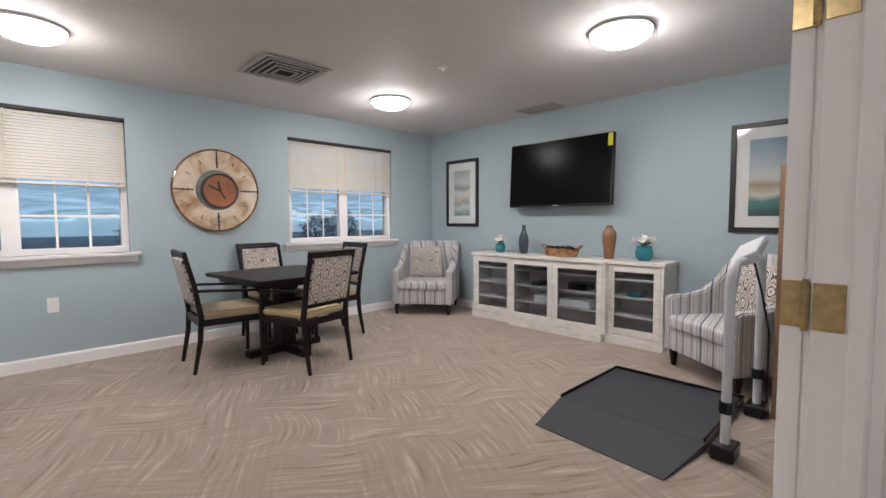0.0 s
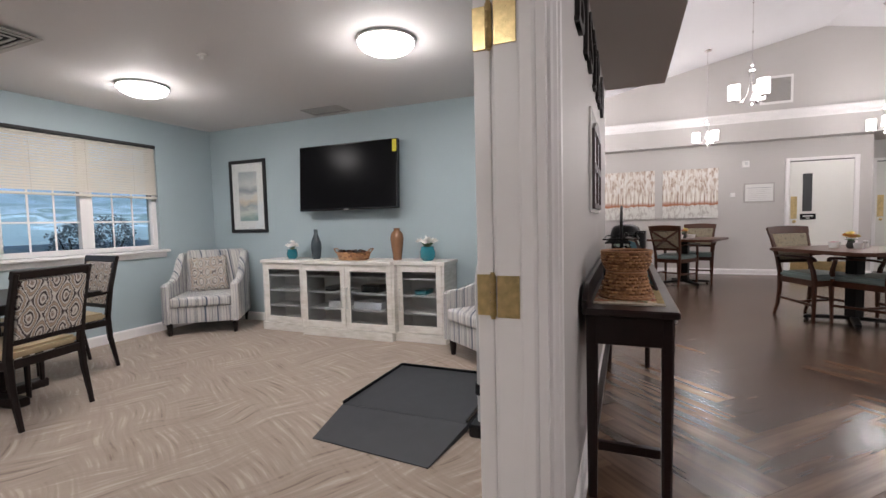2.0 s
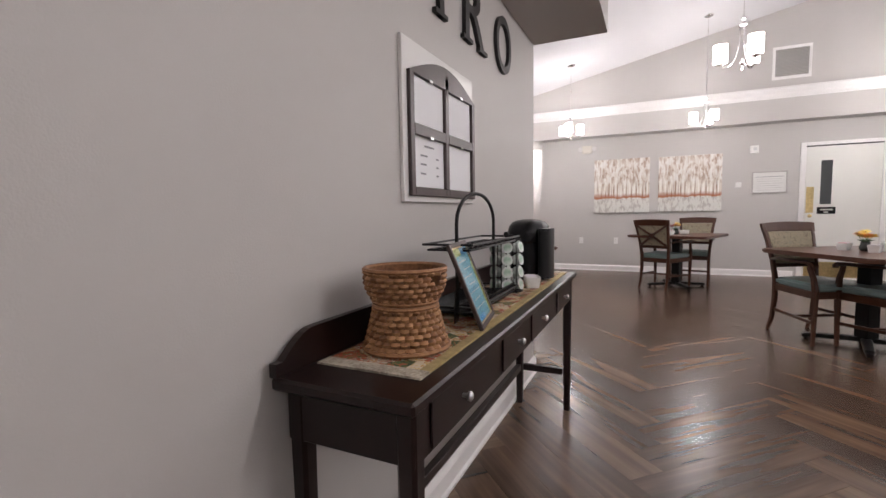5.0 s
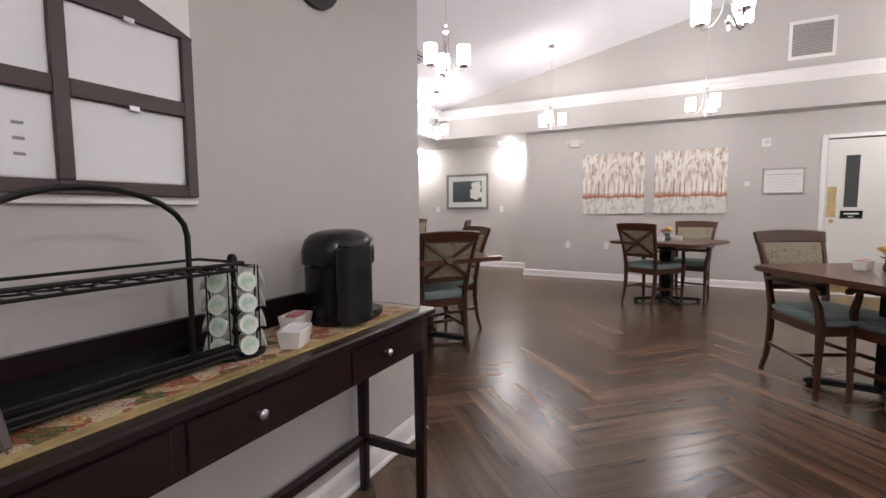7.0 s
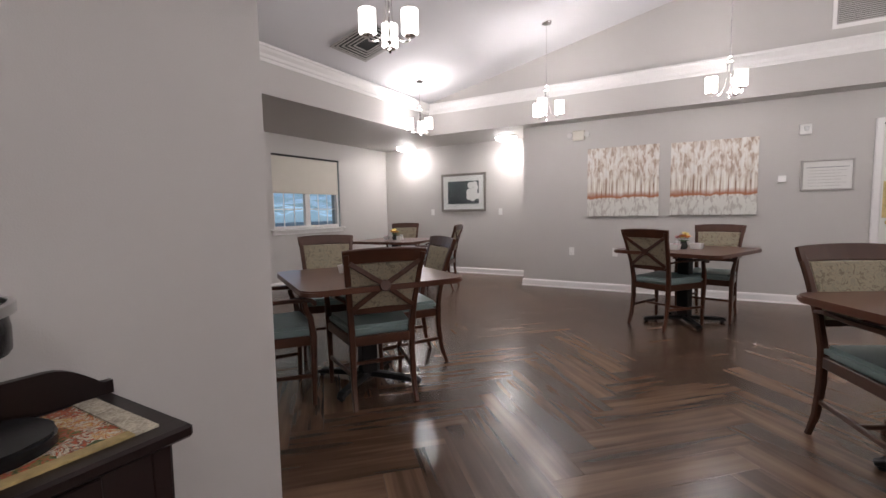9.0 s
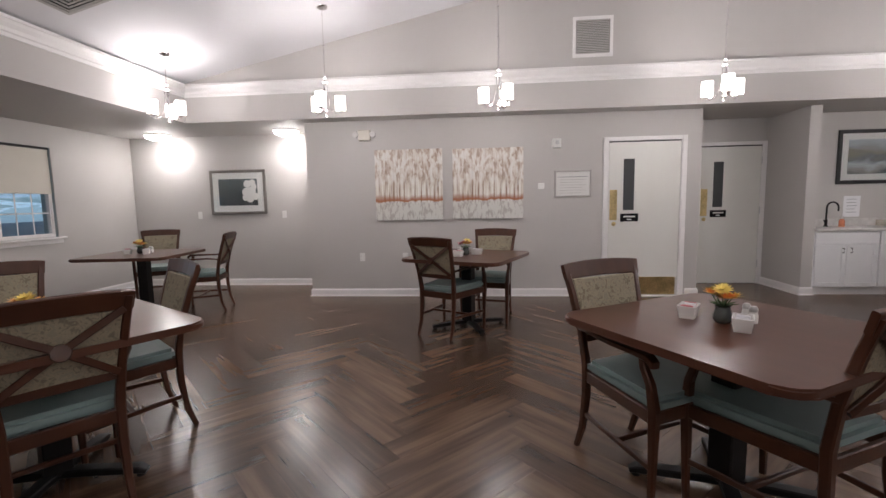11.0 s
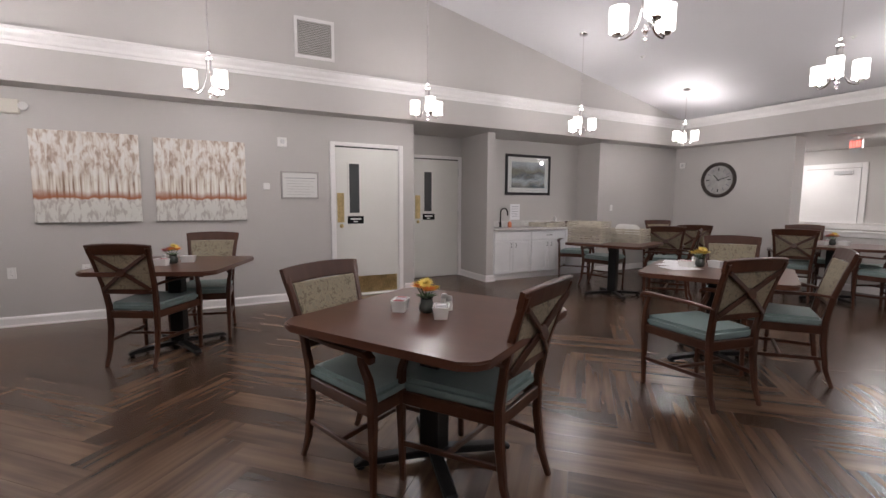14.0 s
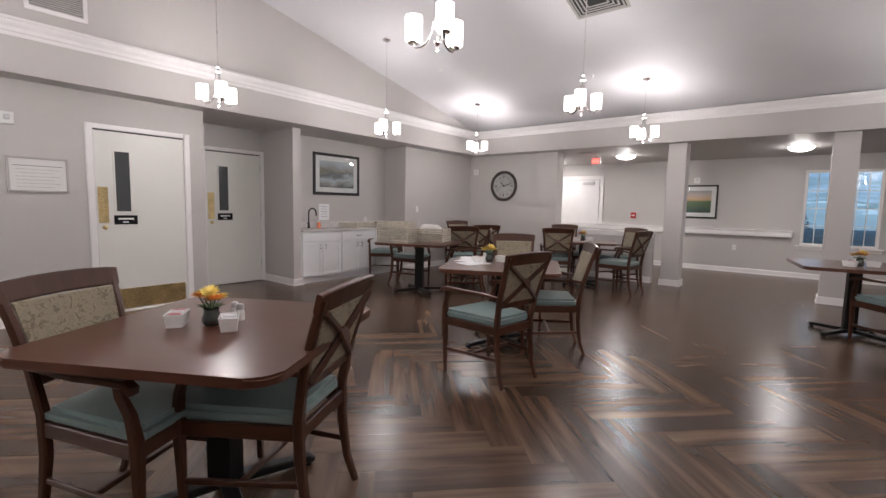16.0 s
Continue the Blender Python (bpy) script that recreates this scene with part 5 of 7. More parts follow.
for x in (-0.12, 0.12):
    bm = bmesh.new()
    lathe(bm, [(0, 0), (0.03, 0), (0.04, 0.03), (0.04, 0.05), (0.034, 0.052), (0, 0.045)], 18)
    part("lamp_head", bm, M_GREYSILL, ob, smooth=True, at=pose(x, -0.012, 0.01, 90, 0, 0))

# exit sign and corridor things
ob = thing("exit_sign", "white exit sign with red lettering under the ceiling", "exit sign", pose(9.83, -11.5, 2.325, 0, 0, 160) @ Matrix.Diagonal((0.7, 1, 0.82, 1)))
simple("case", M_WHITEPL, ob, -0.15, -0.02, -0.10, 0.15, 0.02, 0.10, bevel=0.004)
simple("mount", M_WHITEPL, ob, -0.05, -0.02, 0.1005, 0.05, 0.02, 0.139)
M_REDGLOW = glow("lit_red", (1.0, 0.08, 0.05), 2.0)
for k, x in enumerate((-0.10, -0.035, 0.035, 0.10)):
    simple("letter_bar", M_REDGLOW, ob, x - 0.022, -0.0225, -0.06, x + 0.022, -0.0205, 0.06, label="lit red letter")
ob = thing("fire_alarm_pull", "red fire alarm pull station on the wall", "fire alarm", pose(9.52, YF, 1.17, 0, 0, 180))
simple("case", M_RED, ob, -0.06, -0.04, -0.07, 0.06, -0.001, 0.07, bevel=0.006)
simple("handle", M_WHITEPL, ob, -0.04, -0.05, -0.02, 0.04, -0.0405, 0.015, bevel=0.003)
ob = thing("handrail", "white handrail along the corridor wall", "handrail")
simple("rail", M_TRIM, ob, 6.42, YF + 0.05, 0.80, 11.8, YF + 0.09, 0.92, bevel=0.015)
simple("top_ledge", M_TRIM, ob, 6.42, YF + 0.001, 0.922, 11.8, YF + 0.10, 0.945, bevel=0.006)
for k in range(6):
    x = 6.6 + k * 1.02
    simple("bracket", M_TRIM, ob, x, YF + 0.001, 0.83, x + 0.05, YF + 0.049, 0.90)
ob = thing("ledge", "white painted ledge on the low wall", "ledge", kind="structure")
simple("board", M_TRIM, ob, 8.325, -10.60, 0.881, 10.249, -10.37, 0.91, bevel=0.006)
simple("moulding", M_TRIM, ob, 8.33, -10.419, 0.82, 10.249, -10.395, 0.8805, bevel=0.004)
ob = thing("door_3", "white flush door with a closer in the corridor", "door", kind="structure")
simple("leaf", M_TRIM, ob, 10.38, YF + 0.002, 0.01, 11.30, YF + 0.045, 2.04, bevel=0.002)
simple("closer", M_STEEL, ob, 10.50, YF + 0.046, 1.92, 10.80, YF + 0.09, 1.99, bevel=0.004)
bm = bmesh.new()
for a, b, c, d in ((10.28, 10.375, 0, 2.15), (11.305, 11.40, 0, 2.15), (10.375, 11.305, 2.055, 2.15)):
    box(bm, a, YF + 0.001, c, b, YF + 0.028, d, bevel=0.004)
part("casing", bm, M_TRIM, ob)
ob = thing("cardboard_box", "low tan cardboard box on the ledge by the far door", "box", pose(9.98, -10.49, 0.9105))
simple("body", M_CARD, ob, -0.13, -0.08, 0, 0.13, 0.08, 0.075, bevel=0.003)

# the large round wall clock
ob = thing("wall_clock", "round wall clock with a dark rim and worn grey face", "clock", pose(11.53, -10.57, 1.77, 0, 0, 180))
bm = bmesh.new()
lathe(bm, [(0.27, 0), (0.335, 0), (0.335, 0.03), (0.32, 0.045), (0.285, 0.04), (0.27, 0.02), (0.27, 0)], 48)
part("rim", bm, M_NAVYGASKET, ob, smooth=True, at=pose(0, -0.001, 0, 90, 0, 0))
bm = bmesh.new()
lathe(bm, [(0, 0), (0.275, 0), (0.275, 0.012), (0, 0.012)], 48)
part("dial", bm, M_DIAL, ob, at=pose(0, -0.001, 0, 90, 0, 0))
for k in range(12):
    a = radians(30 * k)
    bm = bmesh.new()
    vs = box(bm, -0.009, -0.0165, 0.17, 0.009, -0.0135, 0.235)
    part("hour_mark", bm, M_INK if k % 3 else M_VENTDARK, ob, at=Matrix.Rotation(a, 4, "Y"))
for a, l, w in ((-45, 0.13, 0.010), (75, 0.2, 0.007)):
    bm = bmesh.new()
    box(bm, -w, -0.0195, -0.03, w, -0.0175, l)
    part("clock_hand", bm, M_VENTDARK, ob, at=Matrix.Rotation(radians(a), 4, "Y"))

# the driftwood clock of the blue room
ob = thing("wall_clock", "large round weathered wooden clock with a rust brown centre", "clock", pose(3.765, YN, 1.43))
bm = bmesh.new()
lathe(bm, [(0.19, 0), (0.385, 0), (0.385, 0.022), (0.36, 0.034), (0.20, 0.030), (0.19, 0.024), (0.19, 0)], 56)
part("ring", bm, M_CLOCKWOOD, ob, smooth=True, at=pose(0, -0.001, 0, 90, 0, 0))
bm = bmesh.new()
lathe(bm, [(0.374, 0), (0.389, 0), (0.389, 0.03), (0.380, 0.036), (0.374, 0.03), (0.374, 0)], 56)
part("rim", bm, M_TANGLAZE, ob, smooth=True, at=pose(0, -0.0005, 0, 90, 0, 0))
M_SLATEWOOD = material("grey_weathered_wood", (0.20, 0.21, 0.21), 0.7, vary=0.35, scale=9)
bm = bmesh.new()
lathe(bm, [(0, 0), (0.205, 0), (0.205, 0.018), (0, 0.018)], 48)
part("inner_ring", bm, M_SLATEWOOD, ob, at=pose(0, -0.001, 0, 90, 0, 0))
M_RUSTWOOD = material("rust_wood", (0.30, 0.11, 0.05), 0.6, vary=0.35, scale=10, stretch=(1, 1, 3))
bm = bmesh.new()
lathe(bm, [(0, 0), (0.150, 0), (0.150, 0.022), (0, 0.022)], 44)
part("centre_disc", bm, M_RUSTWOOD, ob, at=pose(0.02, -0.0215, -0.005, 90, 0, 0))
bm = bmesh.new()
lathe(bm, [(0.148, 0), (0.165, 0), (0.165, 0.03), (0.148, 0.03), (0.148, 0)], 44)
part("centre_rim", bm, M_NAVYGASKET, ob, smooth=True, at=pose(0.02, -0.0215, -0.005, 90, 0, 0))
for a in (0, 90, 180, 270):
    bm = bmesh.new()
    box(bm, -0.006, -0.040, 0.21, 0.006, -0.0345, 0.375)
    for k in range(3):
        box(bm, -0.016 + 0.004 * k, -0.040, 0.25 + 0.04 * k, 0.016 - 0.004 * k, -0.035, 0.258 + 0.04 * k)
    part("hour_mark", bm, M_NAVYGASKET, ob, at=Matrix.Rotation(radians(a), 4, "Y"))
rnd = random.Random(11)
for k in range(8):
    a = (30, 60, 120, 150, 210, 240, 300, 330)[k]
    bm = bmesh.new()
    box(bm, -0.004, -0.037, 0.27, 0.004, -0.0335, 0.31)
    part("hour_mark", bm, M_NAVYGASKET, ob, at=Matrix.Rotation(radians(a), 4, "Y"))
for a, l, w in ((-65, 0.115, 0.007), (-10, 0.09, 0.009), (150, 0.09, 0.007)):
    bm = bmesh.new()
    box(bm, -w, -0.047, -0.01, w, -0.043, l)
    part("clock_hand", bm, M_VENTDARK, ob, at=pose(0.02, 0, -0.005) @ Matrix.Rotation(radians(a), 4, "Y"))

# ---- menu wall ----
ob = thing("menu_board", "white board with an arched dark frame round four menu sheets", "menu board", pose(5.19, YM, 1.422) @ Matrix.Diagonal((0.935, 1, 1, 1)))
W2, H2 = 0.325, 0.265
simple("backing", M_CERAMIC, ob, -W2, -0.014, -H2, W2, -0.001, H2, bevel=0.002)
bm = bmesh.new()
out = [(-0.295, -0.245), (0.318, -0.245)] + [(0.318 - 0.613 * k / 14, 0.130 + 0.105 * math.sin(math.pi * (0.12 + 0.76 * k / 14))) for k in range(15)]
bars = [(-0.295, -0.265, -0.245, 0.16), (0.288, 0.318, -0.245, 0.16), (-0.005, 0.027, -0.215, 0.20), (-0.265, -0.005, -0.245, -0.215), (0.027, 0.288, -0.245, -0.215), (-0.005, 0.027, -0.245, -0.215), (-0.265, -0.005, -0.042, -0.005), (0.027, 0.288, -0.042, -0.005)]
for a, b, c, d in bars:
    box(bm, a, -0.028, c, b, -0.0145, d, bevel=0.002)
n = 14
for k in range(n):
    xa, xb = -0.295 + 0.613 * k / n, -0.295 + 0.613 * (k + 1) / n
    za = 0.155 + 0.075 * math.sin(math.pi * k / n)
    zb = 0.155 + 0.075 * math.sin(math.pi * (k + 1) / n)
    q = [(xa, 0.155), (xb, 0.155), (xb, zb + 0.004), (xa, za + 0.004)]
    lo = [bm.verts.new((x, -0.0145, z)) for x, z in q]
    hi = [bm.verts.new((x, -0.028, z)) for x, z in q]
    bm.faces.new(hi)
    for j in range(4):
        bm.faces.new((lo[j], lo[(j + 1) % 4], hi[(j + 1) % 4], hi[j]))
part("frame", bm, M_FRAMEBRN, ob, "dark brown arched frame")
for k, (x0, x1, z0, z1) in enumerate(((-0.262, -0.008, -0.003, 0.152), (0.030, 0.285, -0.003, 0.152), (-0.262, -0.008, -0.212, -0.045), (0.030, 0.285, -0.212, -0.045))):
    sh = simple("menu_sheet", M_PAPER, ob, x0, -0.0165, z0, x1, -0.0148, z1)
    simple("clip", M_STEEL, ob, (x0 + x1) / 2 - 0.012, -0.031, z1 - 0.004, (x0 + x1) / 2 + 0.012, -0.0285, z1 + 0.006)
    if k == 2:
        for a, b, c in ((-0.175, -0.095, -0.075), (-0.205, -0.150, -0.108), (-0.205, -0.160, -0.138), (-0.205, -0.165, -0.170), (-0.075, -0.055, -0.112), (-0.075, -0.055, -0.142), (-0.075, -0.055, -0.172)):
            simple("print_line", M_INK, sh, a, -0.0172, c, b, -0.0166, c + 0.006)
M_LETTER = material("black_wooden_letter", (0.014, 0.012, 0.012), 0.5, vary=0.3)


def serif_letter(ch, x, z, h=0.285):
    cu = bpy.data.curves.new("letter", "FONT")
    cu.body = ch
    cu.size = 1.0
    cu.extrude = 0.02
    tmp = bpy.data.objects.new("letter", cu)
    scene.collection.objects.link(tmp)
    dg = bpy.context.evaluated_depsgraph_get()
    me = bpy.data.meshes.new_from_object(tmp.evaluated_get(dg))
    scene.collection.objects.unlink(tmp)
    xs = [v.co.x for v in me.vertices]
    ys = [v.co.y for v in me.vertices]
    zs = [v.co.z for v in me.vertices]
    w = {"B": 0.21, "I": 0.075, "S": 0.19, "T": 0.22, "R": 0.235, "O": 0.25}[ch]
    for v in me.vertices:
        v.co = Vector(((v.co.x - min(xs)) / (max(xs) - min(xs)) * w - w / 2, -(v.co.z - min(zs)) / (max(zs) - min(zs)) * 0.018, (v.co.y - min(ys)) / (max(ys) - min(ys)) * h))
    bm = bmesh.new()
    bm.from_mesh(me)
    t = 0.017
    feet = {"I": [(0, 0), (0, h - t)], "T": [(0, 0)], "R": [(-0.085, 0), (-0.085, h - t), (0.10, 0)], "B": [(-0.075, 0), (-0.075, h - t)]}.get(ch, [])
    for fx, fz in feet:
        box(bm, fx - 0.052, -0.0182, fz, fx + 0.052, -0.0002, fz + t)
    if ch == "T":
        for sx in (-1, 1):
            box(bm, sx * 0.10 - 0.010, -0.0182, h - 0.075, sx * 0.10 + 0.010, -0.0002, h - 0.02)
    return single("wall_letter", bm, M_LETTER, "black wooden capital letter " + ch + " on the wall", "letter", pose(x, YM - 0.001, z), "wall letters")


for ch, x in (("B", 4.36), ("I", 4.64), ("S", 4.88), ("T", 5.19), ("R", 5.54), ("O", 5.96)):
    serif_letter(ch, x, 1.845)

# ---- console table ----
CX0, CX1, CY0, CY1, CZ = 4.30, 6.185, -0.84, -0.495, 0.778
ob = thing("console_table", "long dark espresso console table with small drawer knobs", "table")
simple("tabletop", M_ESPRESSO, ob, CX0, CY0, CZ - 0.028, CX1, CY1, CZ, bevel=0.006)
simple("apron", M_ESPRESSO, ob, CX0 + 0.035, CY0 + 0.02, CZ - 0.145, CX1 - 0.035, CY1 - 0.012, CZ - 0.0285, bevel=0.002)
bm = bmesh.new()
sh = [(CX0, 0), (CX1, 0), (CX1, 0.03)] + [(CX1 - 0.02 - 0.10 * k / 6, 0.03 + 0.055 * math.sin(math.pi / 2 * k / 6)) for k in range(7)] + [(CX0 + 0.12 - 0.10 * k / 6, 0.03 + 0.055 * math.cos(math.pi / 2 * k / 6)) for k in range(7)] + [(CX0, 0.03)]
lo = [bm.verts.new((x, CY1 - 0.0195, CZ + 0.0005 + z)) for x, z in sh]
hi = [bm.verts.new((x, CY1, CZ + 0.0005 + z)) for x, z in sh]
bm.faces.new(lo)
bm.faces.new(hi[::-1])
for j in range(len(sh)):
    bm.faces.new((lo[j], hi[j], hi[(j + 1) % len(sh)], lo[(j + 1) % len(sh)]))
part("back_rail", bm, M_ESPRESSO, ob)
for x in (4.56, 5.035, 5.385, 5.87):
    simple("drawer_front", M_ESPRESSO, ob, x - 0.16, CY0 + 0.014, CZ - 0.135, x + 0.16, CY0 + 0.0195, CZ - 0.036, bevel=0.002)
    bm = bmesh.new()
    lathe(bm, [(0.005, 0), (0.005, 0.01), (0.011, 0.014), (0.012, 0.02), (0.007, 0.025), (0, 0.026)], 16)
    part("knob", bm, M_STEEL, ob, "small metal knob", True, pose(x, CY0 + 0.014, CZ - 0.083, 90, 0, 0))
for x in (CX0 + 0.055, CX1 - 0.055):
    for y in (CY0 + 0.04, CY1 - 0.035):
        bm = bmesh.new()
        sweep(bm, [(x, y, 0), (x, y, CZ - 0.03)], 0.044, 0.044, up=(0, 1, 0), widths=[0.8, 1.05])
        part("leg", bm, M_ESPRESSO, ob)
    simple("side_stretcher", M_ESPRESSO, ob, x - 0.014, CY0 + 0.063, 0.20, x + 0.014, CY1 - 0.058, 0.235, bevel=0.002)
simple("back_stretcher", M_ESPRESSO, ob, CX0 + 0.077, CY1 - 0.05, 0.20, CX1 - 0.077, CY1 - 0.02, 0.235, bevel=0.002)

bm = bmesh.new()
nx, ny = 70, 14
rx0, rx1, ry0, ry1 = 4.43, 6.12, -0.785, -0.53
grid = [[bm.verts.new((rx0 + (rx1 - rx0) * i / nx, ry0 + (ry1 - ry0) * j / ny, 0.0025 + 0.0015 * noise.noise(Vector((i * 0.35, j * 0.5, 0))))) for j in range(ny + 1)] for i in range(nx + 1)]
for i in range(nx):
    for j in range(ny):
        bm.faces.new((grid[i][j], grid[i + 1][j], grid[i + 1][j + 1], grid[i][j + 1]))
r = bmesh.ops.extrude_face_region(bm, geom=bm.faces[:])
bmesh.ops.translate(bm, vec=(0, 0, -0.0012), verts=[v for v in r["geom"] if isinstance(v, bmesh.types.BMVert)])
single("table_runner", bm, M_RUNNER, "autumn leaf patterned cloth runner on the console table", "table runner", pose(0, 0, CZ))
runner = bpy.data.objects["table_runner"]
M_GOLDCLOTH = material("gold_cloth", (0.36, 0.27, 0.12), 0.9, vary=0.4, scale=60)
M_LACE = material("cream_lace", (0.16, 0.13, 0.10), 0.9, second=(0.66, 0.60, 0.48), scale=150)
simple("border", M_GOLDCLOTH, runner, rx0 + 0.022, ry0 - 0.012, 0.0008, rx1 - 0.022, ry0 + 0.014, 0.0056, label="gold border strip")
for xa in (rx0 - 0.022, rx1 - 0.022):
    simple("lace_end", M_LACE, runner, xa, ry0 - 0.012, 0.0008, xa + 0.043, ry1, 0.0058, label="cream lace end")

# woven baskets, one upside down under the other
TOPZ = CZ + 0.0045


def basket(name, label, at, prof, notch=None):
    """A woven basket: rows of rounded strands between the radii of prof, with a hand hole if notch."""
    ob = thing(name, label, "basket", at, "woven baskets")
    bm = bmesh.new()
    rows = len(prof) - 1
    for i in range(rows):
        (r0, z0), (r1, z1) = prof[i], prof[i + 1]
        n = 26
        for k in range(n):
            a0 = 2 * math.pi * (k + 0.5 * (i % 2)) / n
            am = a0 + math.pi / n
            a1 = a0 + 2 * math.pi / n
            if notch and abs((am - notch[0] + math.pi) % (2 * math.pi) - math.pi) < notch[1] and notch[2] < (z0 + z1) / 2 < notch[3]:
                continue
            c = []
            for a, bulge in ((a0, -0.0035), (a0 * 0.7 + a1 * 0.3, 0.0035), (am, 0.005), (a0 * 0.3 + a1 * 0.7, 0.0035), (a1, -0.0035)):
                col = []
                for f, bb in ((0.0, -0.003), (0.5, 0.002), (1.0, -0.003)):
                    rr = r0 + (r1 - r0) * f + bulge + bb
                    col.append(bm.verts.new((rr * math.cos(a), rr * math.sin(a), z0 + (z1 - z0) * f)))
                c.append(col)
            for p, q in zip(c, c[1:]):
                for u in (0, 1):
                    bm.faces.new((p[u], q[u], q[u + 1], p[u + 1]))
    tagged(part("weave", bm, M_WEAVE, ob, smooth=True), kind="stuff")
    bm = bmesh.new()
    if notch:
        a_list = [2 * math.pi * k / 60 for k in range(61)]
        inner = [a for a in a_list if abs((a - notch[0] + math.pi) % (2 * math.pi) - math.pi) > notch[1] or notch[3] < prof[-1][1]]
    n = 44
    vs_o, vs_i = [], []
    for r_, z_ in prof:
        vs_i.append([(r_ - 0.008, z_, 2 * math.pi * k / n) for k in range(n)])
    g = [[bm.verts.new((r_ * math.cos(a), r_ * math.sin(a), z_)) for r_, z_, a in row] for row in vs_i]
    for i in range(rows):
        zc = (prof[i][1] + prof[i + 1][1]) / 2
        for k in range(n):
            am = 2 * math.pi * (k + 0.5) / n
            if notch and abs((am - notch[0] + math.pi) % (2 * math.pi) - math.pi) < notch[1] and notch[2] < zc < notch[3]:
                continue
            bm.faces.new((g[i][k], g[i][(k + 1) % n], g[i + 1][(k + 1) % n], g[i + 1][k]))
    part("lining", bm, M_WEAVE, ob)
    for r_, z_ in (prof[0], prof[-1]):
        bm = bmesh.new()
        if notch and z_ == prof[-1][1] and notch[3] > z_:
            aa = [notch[0] + notch[1] + (2 * math.pi - 2 * notch[1]) * k / 40 for k in range(41)]
            sweep(bm, [(r_ * math.cos(a), r_ * math.sin(a), z_) for a in aa], 0.007, n=6)
        else:
            sweep(bm, [(r_ * math.cos(a), r_ * math.sin(a), z_) for a in (2 * math.pi * k / 40 for k in range(41))], 0.007, n=6)
        part("rim", bm, M_WEAVE, ob, smooth=True)
    bm = bmesh.new()
    lathe(bm, [(0, 0), (prof[0][0] - 0.008, 0), (prof[0][0] - 0.008, 0.006), (0, 0.006)] if prof[0][0] < prof[-1][0] else [(0, prof[-1][1] - 0.006), (prof[-1][0] - 0.008, prof[-1][1] - 0.006), (prof[-1][0] - 0.008, prof[-1][1]), (0, prof[-1][1])], 30)
    part("base", bm, M_WEAVE, ob)
    return ob


basket("woven_basket", "brown woven basket turned upside down on the runner", pose(4.60, -0.655, TOPZ + 0.006) @ Matrix.Diagonal((0.96, 0.96, 0.93, 1)), [(0.112 - 0.030 * (k / 7) ** 0.8, 0.0155 * k) for k in range(8)])
basket("woven_basket", "brown woven basket with a hand hole on another basket", pose(4.60, -0.655, TOPZ + 0.006 + 0.1145 * 0.93 + 0.007) @ Matrix.Diagonal((0.97, 0.97, 0.86, 1)), [(0.082 + 0.022 * math.sin(math.pi / 2 * min(1, k / 4)), 0.0155 * k) for k in range(7)], (radians(-97), 0.24, 0.040, 0.078))

# framed sign in a stand
ob = thing("sign_holder", "dark framed sign with a light blue printed page", "sign", pose(4.895, -0.766, TOPZ, 0, 0, 10) @ Matrix.Rotation(radians(-22), 4, "X"))
w, h = 0.215, 0.262
bm = bmesh.new()
for a, b, c, d in ((-w / 2, -w / 2 + 0.014, 0, h), (w / 2 - 0.014, w / 2, 0, h), (-w / 2 + 0.014, w / 2 - 0.014, h - 0.014, h), (-w / 2 + 0.014, w / 2 - 0.014, 0, 0.014)):
    box(bm, a, -0.012, c, b, 0, d, bevel=0.002)
part("frame", bm, M_FRAMEBRN, ob)
bm = bmesh.new()
for a, b, c, d in ((-w / 2 + 0.014, -w / 2 + 0.019, 0.014, h - 0.014), (w / 2 - 0.019, w / 2 - 0.014, 0.014, h - 0.014), (-w / 2 + 0.019, w / 2 - 0.019, h - 0.019, h - 0.014), (-w / 2 + 0.019, w / 2 - 0.019, 0.014, 0.019)):
    box(bm, a, -0.009, c, b, -0.004, d)
part("inner_bead", bm, M_BRASS, ob)
pg = simple("page", M_BLUEPRINT, ob, -w / 2 + 0.019, -0.006, 0.019, w / 2 - 0.019, -0.003, h - 0.019)
simple("page_border", M_GREENPRINT, pg, -w / 2 + 0.019, -0.0068, h - 0.042, 0.0, -0.0062, h - 0.019)
simple("page_border", M_GREENPRINT, pg, w / 2 - 0.032, -0.0068, 0.019, w / 2 - 0.019, -0.0062, 0.19)
simple("page_border", M_BLUEDEEP, pg, 0.0005, -0.0068, h - 0.042, w / 2 - 0.019, -0.0062, h - 0.019)
simple("page_border", M_BLUEDEEP, pg, -w / 2 + 0.019, -0.0068, 0.019, 0.0, -0.0062, 0.036)
for k, (a, b) in enumerate(((-0.06, 0.03), (-0.03, 0.06), (-0.07, 0.05), (-0.04, 0.04), (-0.07, 0.06), (-0.05, 0.03), (-0.06, 0.055))):
    simple("text_line", M_STEEL, pg, a, -0.0068, 0.20 - k * 0.024, b, -0.0062, 0.2025 - k * 0.024)
simple("glazing", M_GLASS, ob, -w / 2 + 0.019, -0.0095, 0.019, w / 2 - 0.019, -0.0085, h - 0.019).visible_shadow = False
bm = bmesh.new()
sweep(bm, [(0, 0.001, 0.20), (0, 0.06, 0.10), (0, 0.095, 0.015)], 0.05, 0.004, up=(0, 1, 0.3))
part("strut", bm, M_BLACKPL, ob)
bm = bmesh.new()
box(bm, -0.05, -0.035, 0, 0.05, 0.035, 0.11, bevel=0.006)
single("napkin_holder", bm, M_BLACKPL, "black napkin holder behind the framed sign", "napkin holder", pose(4.77, -0.60, TOPZ, 0, 0, 20))

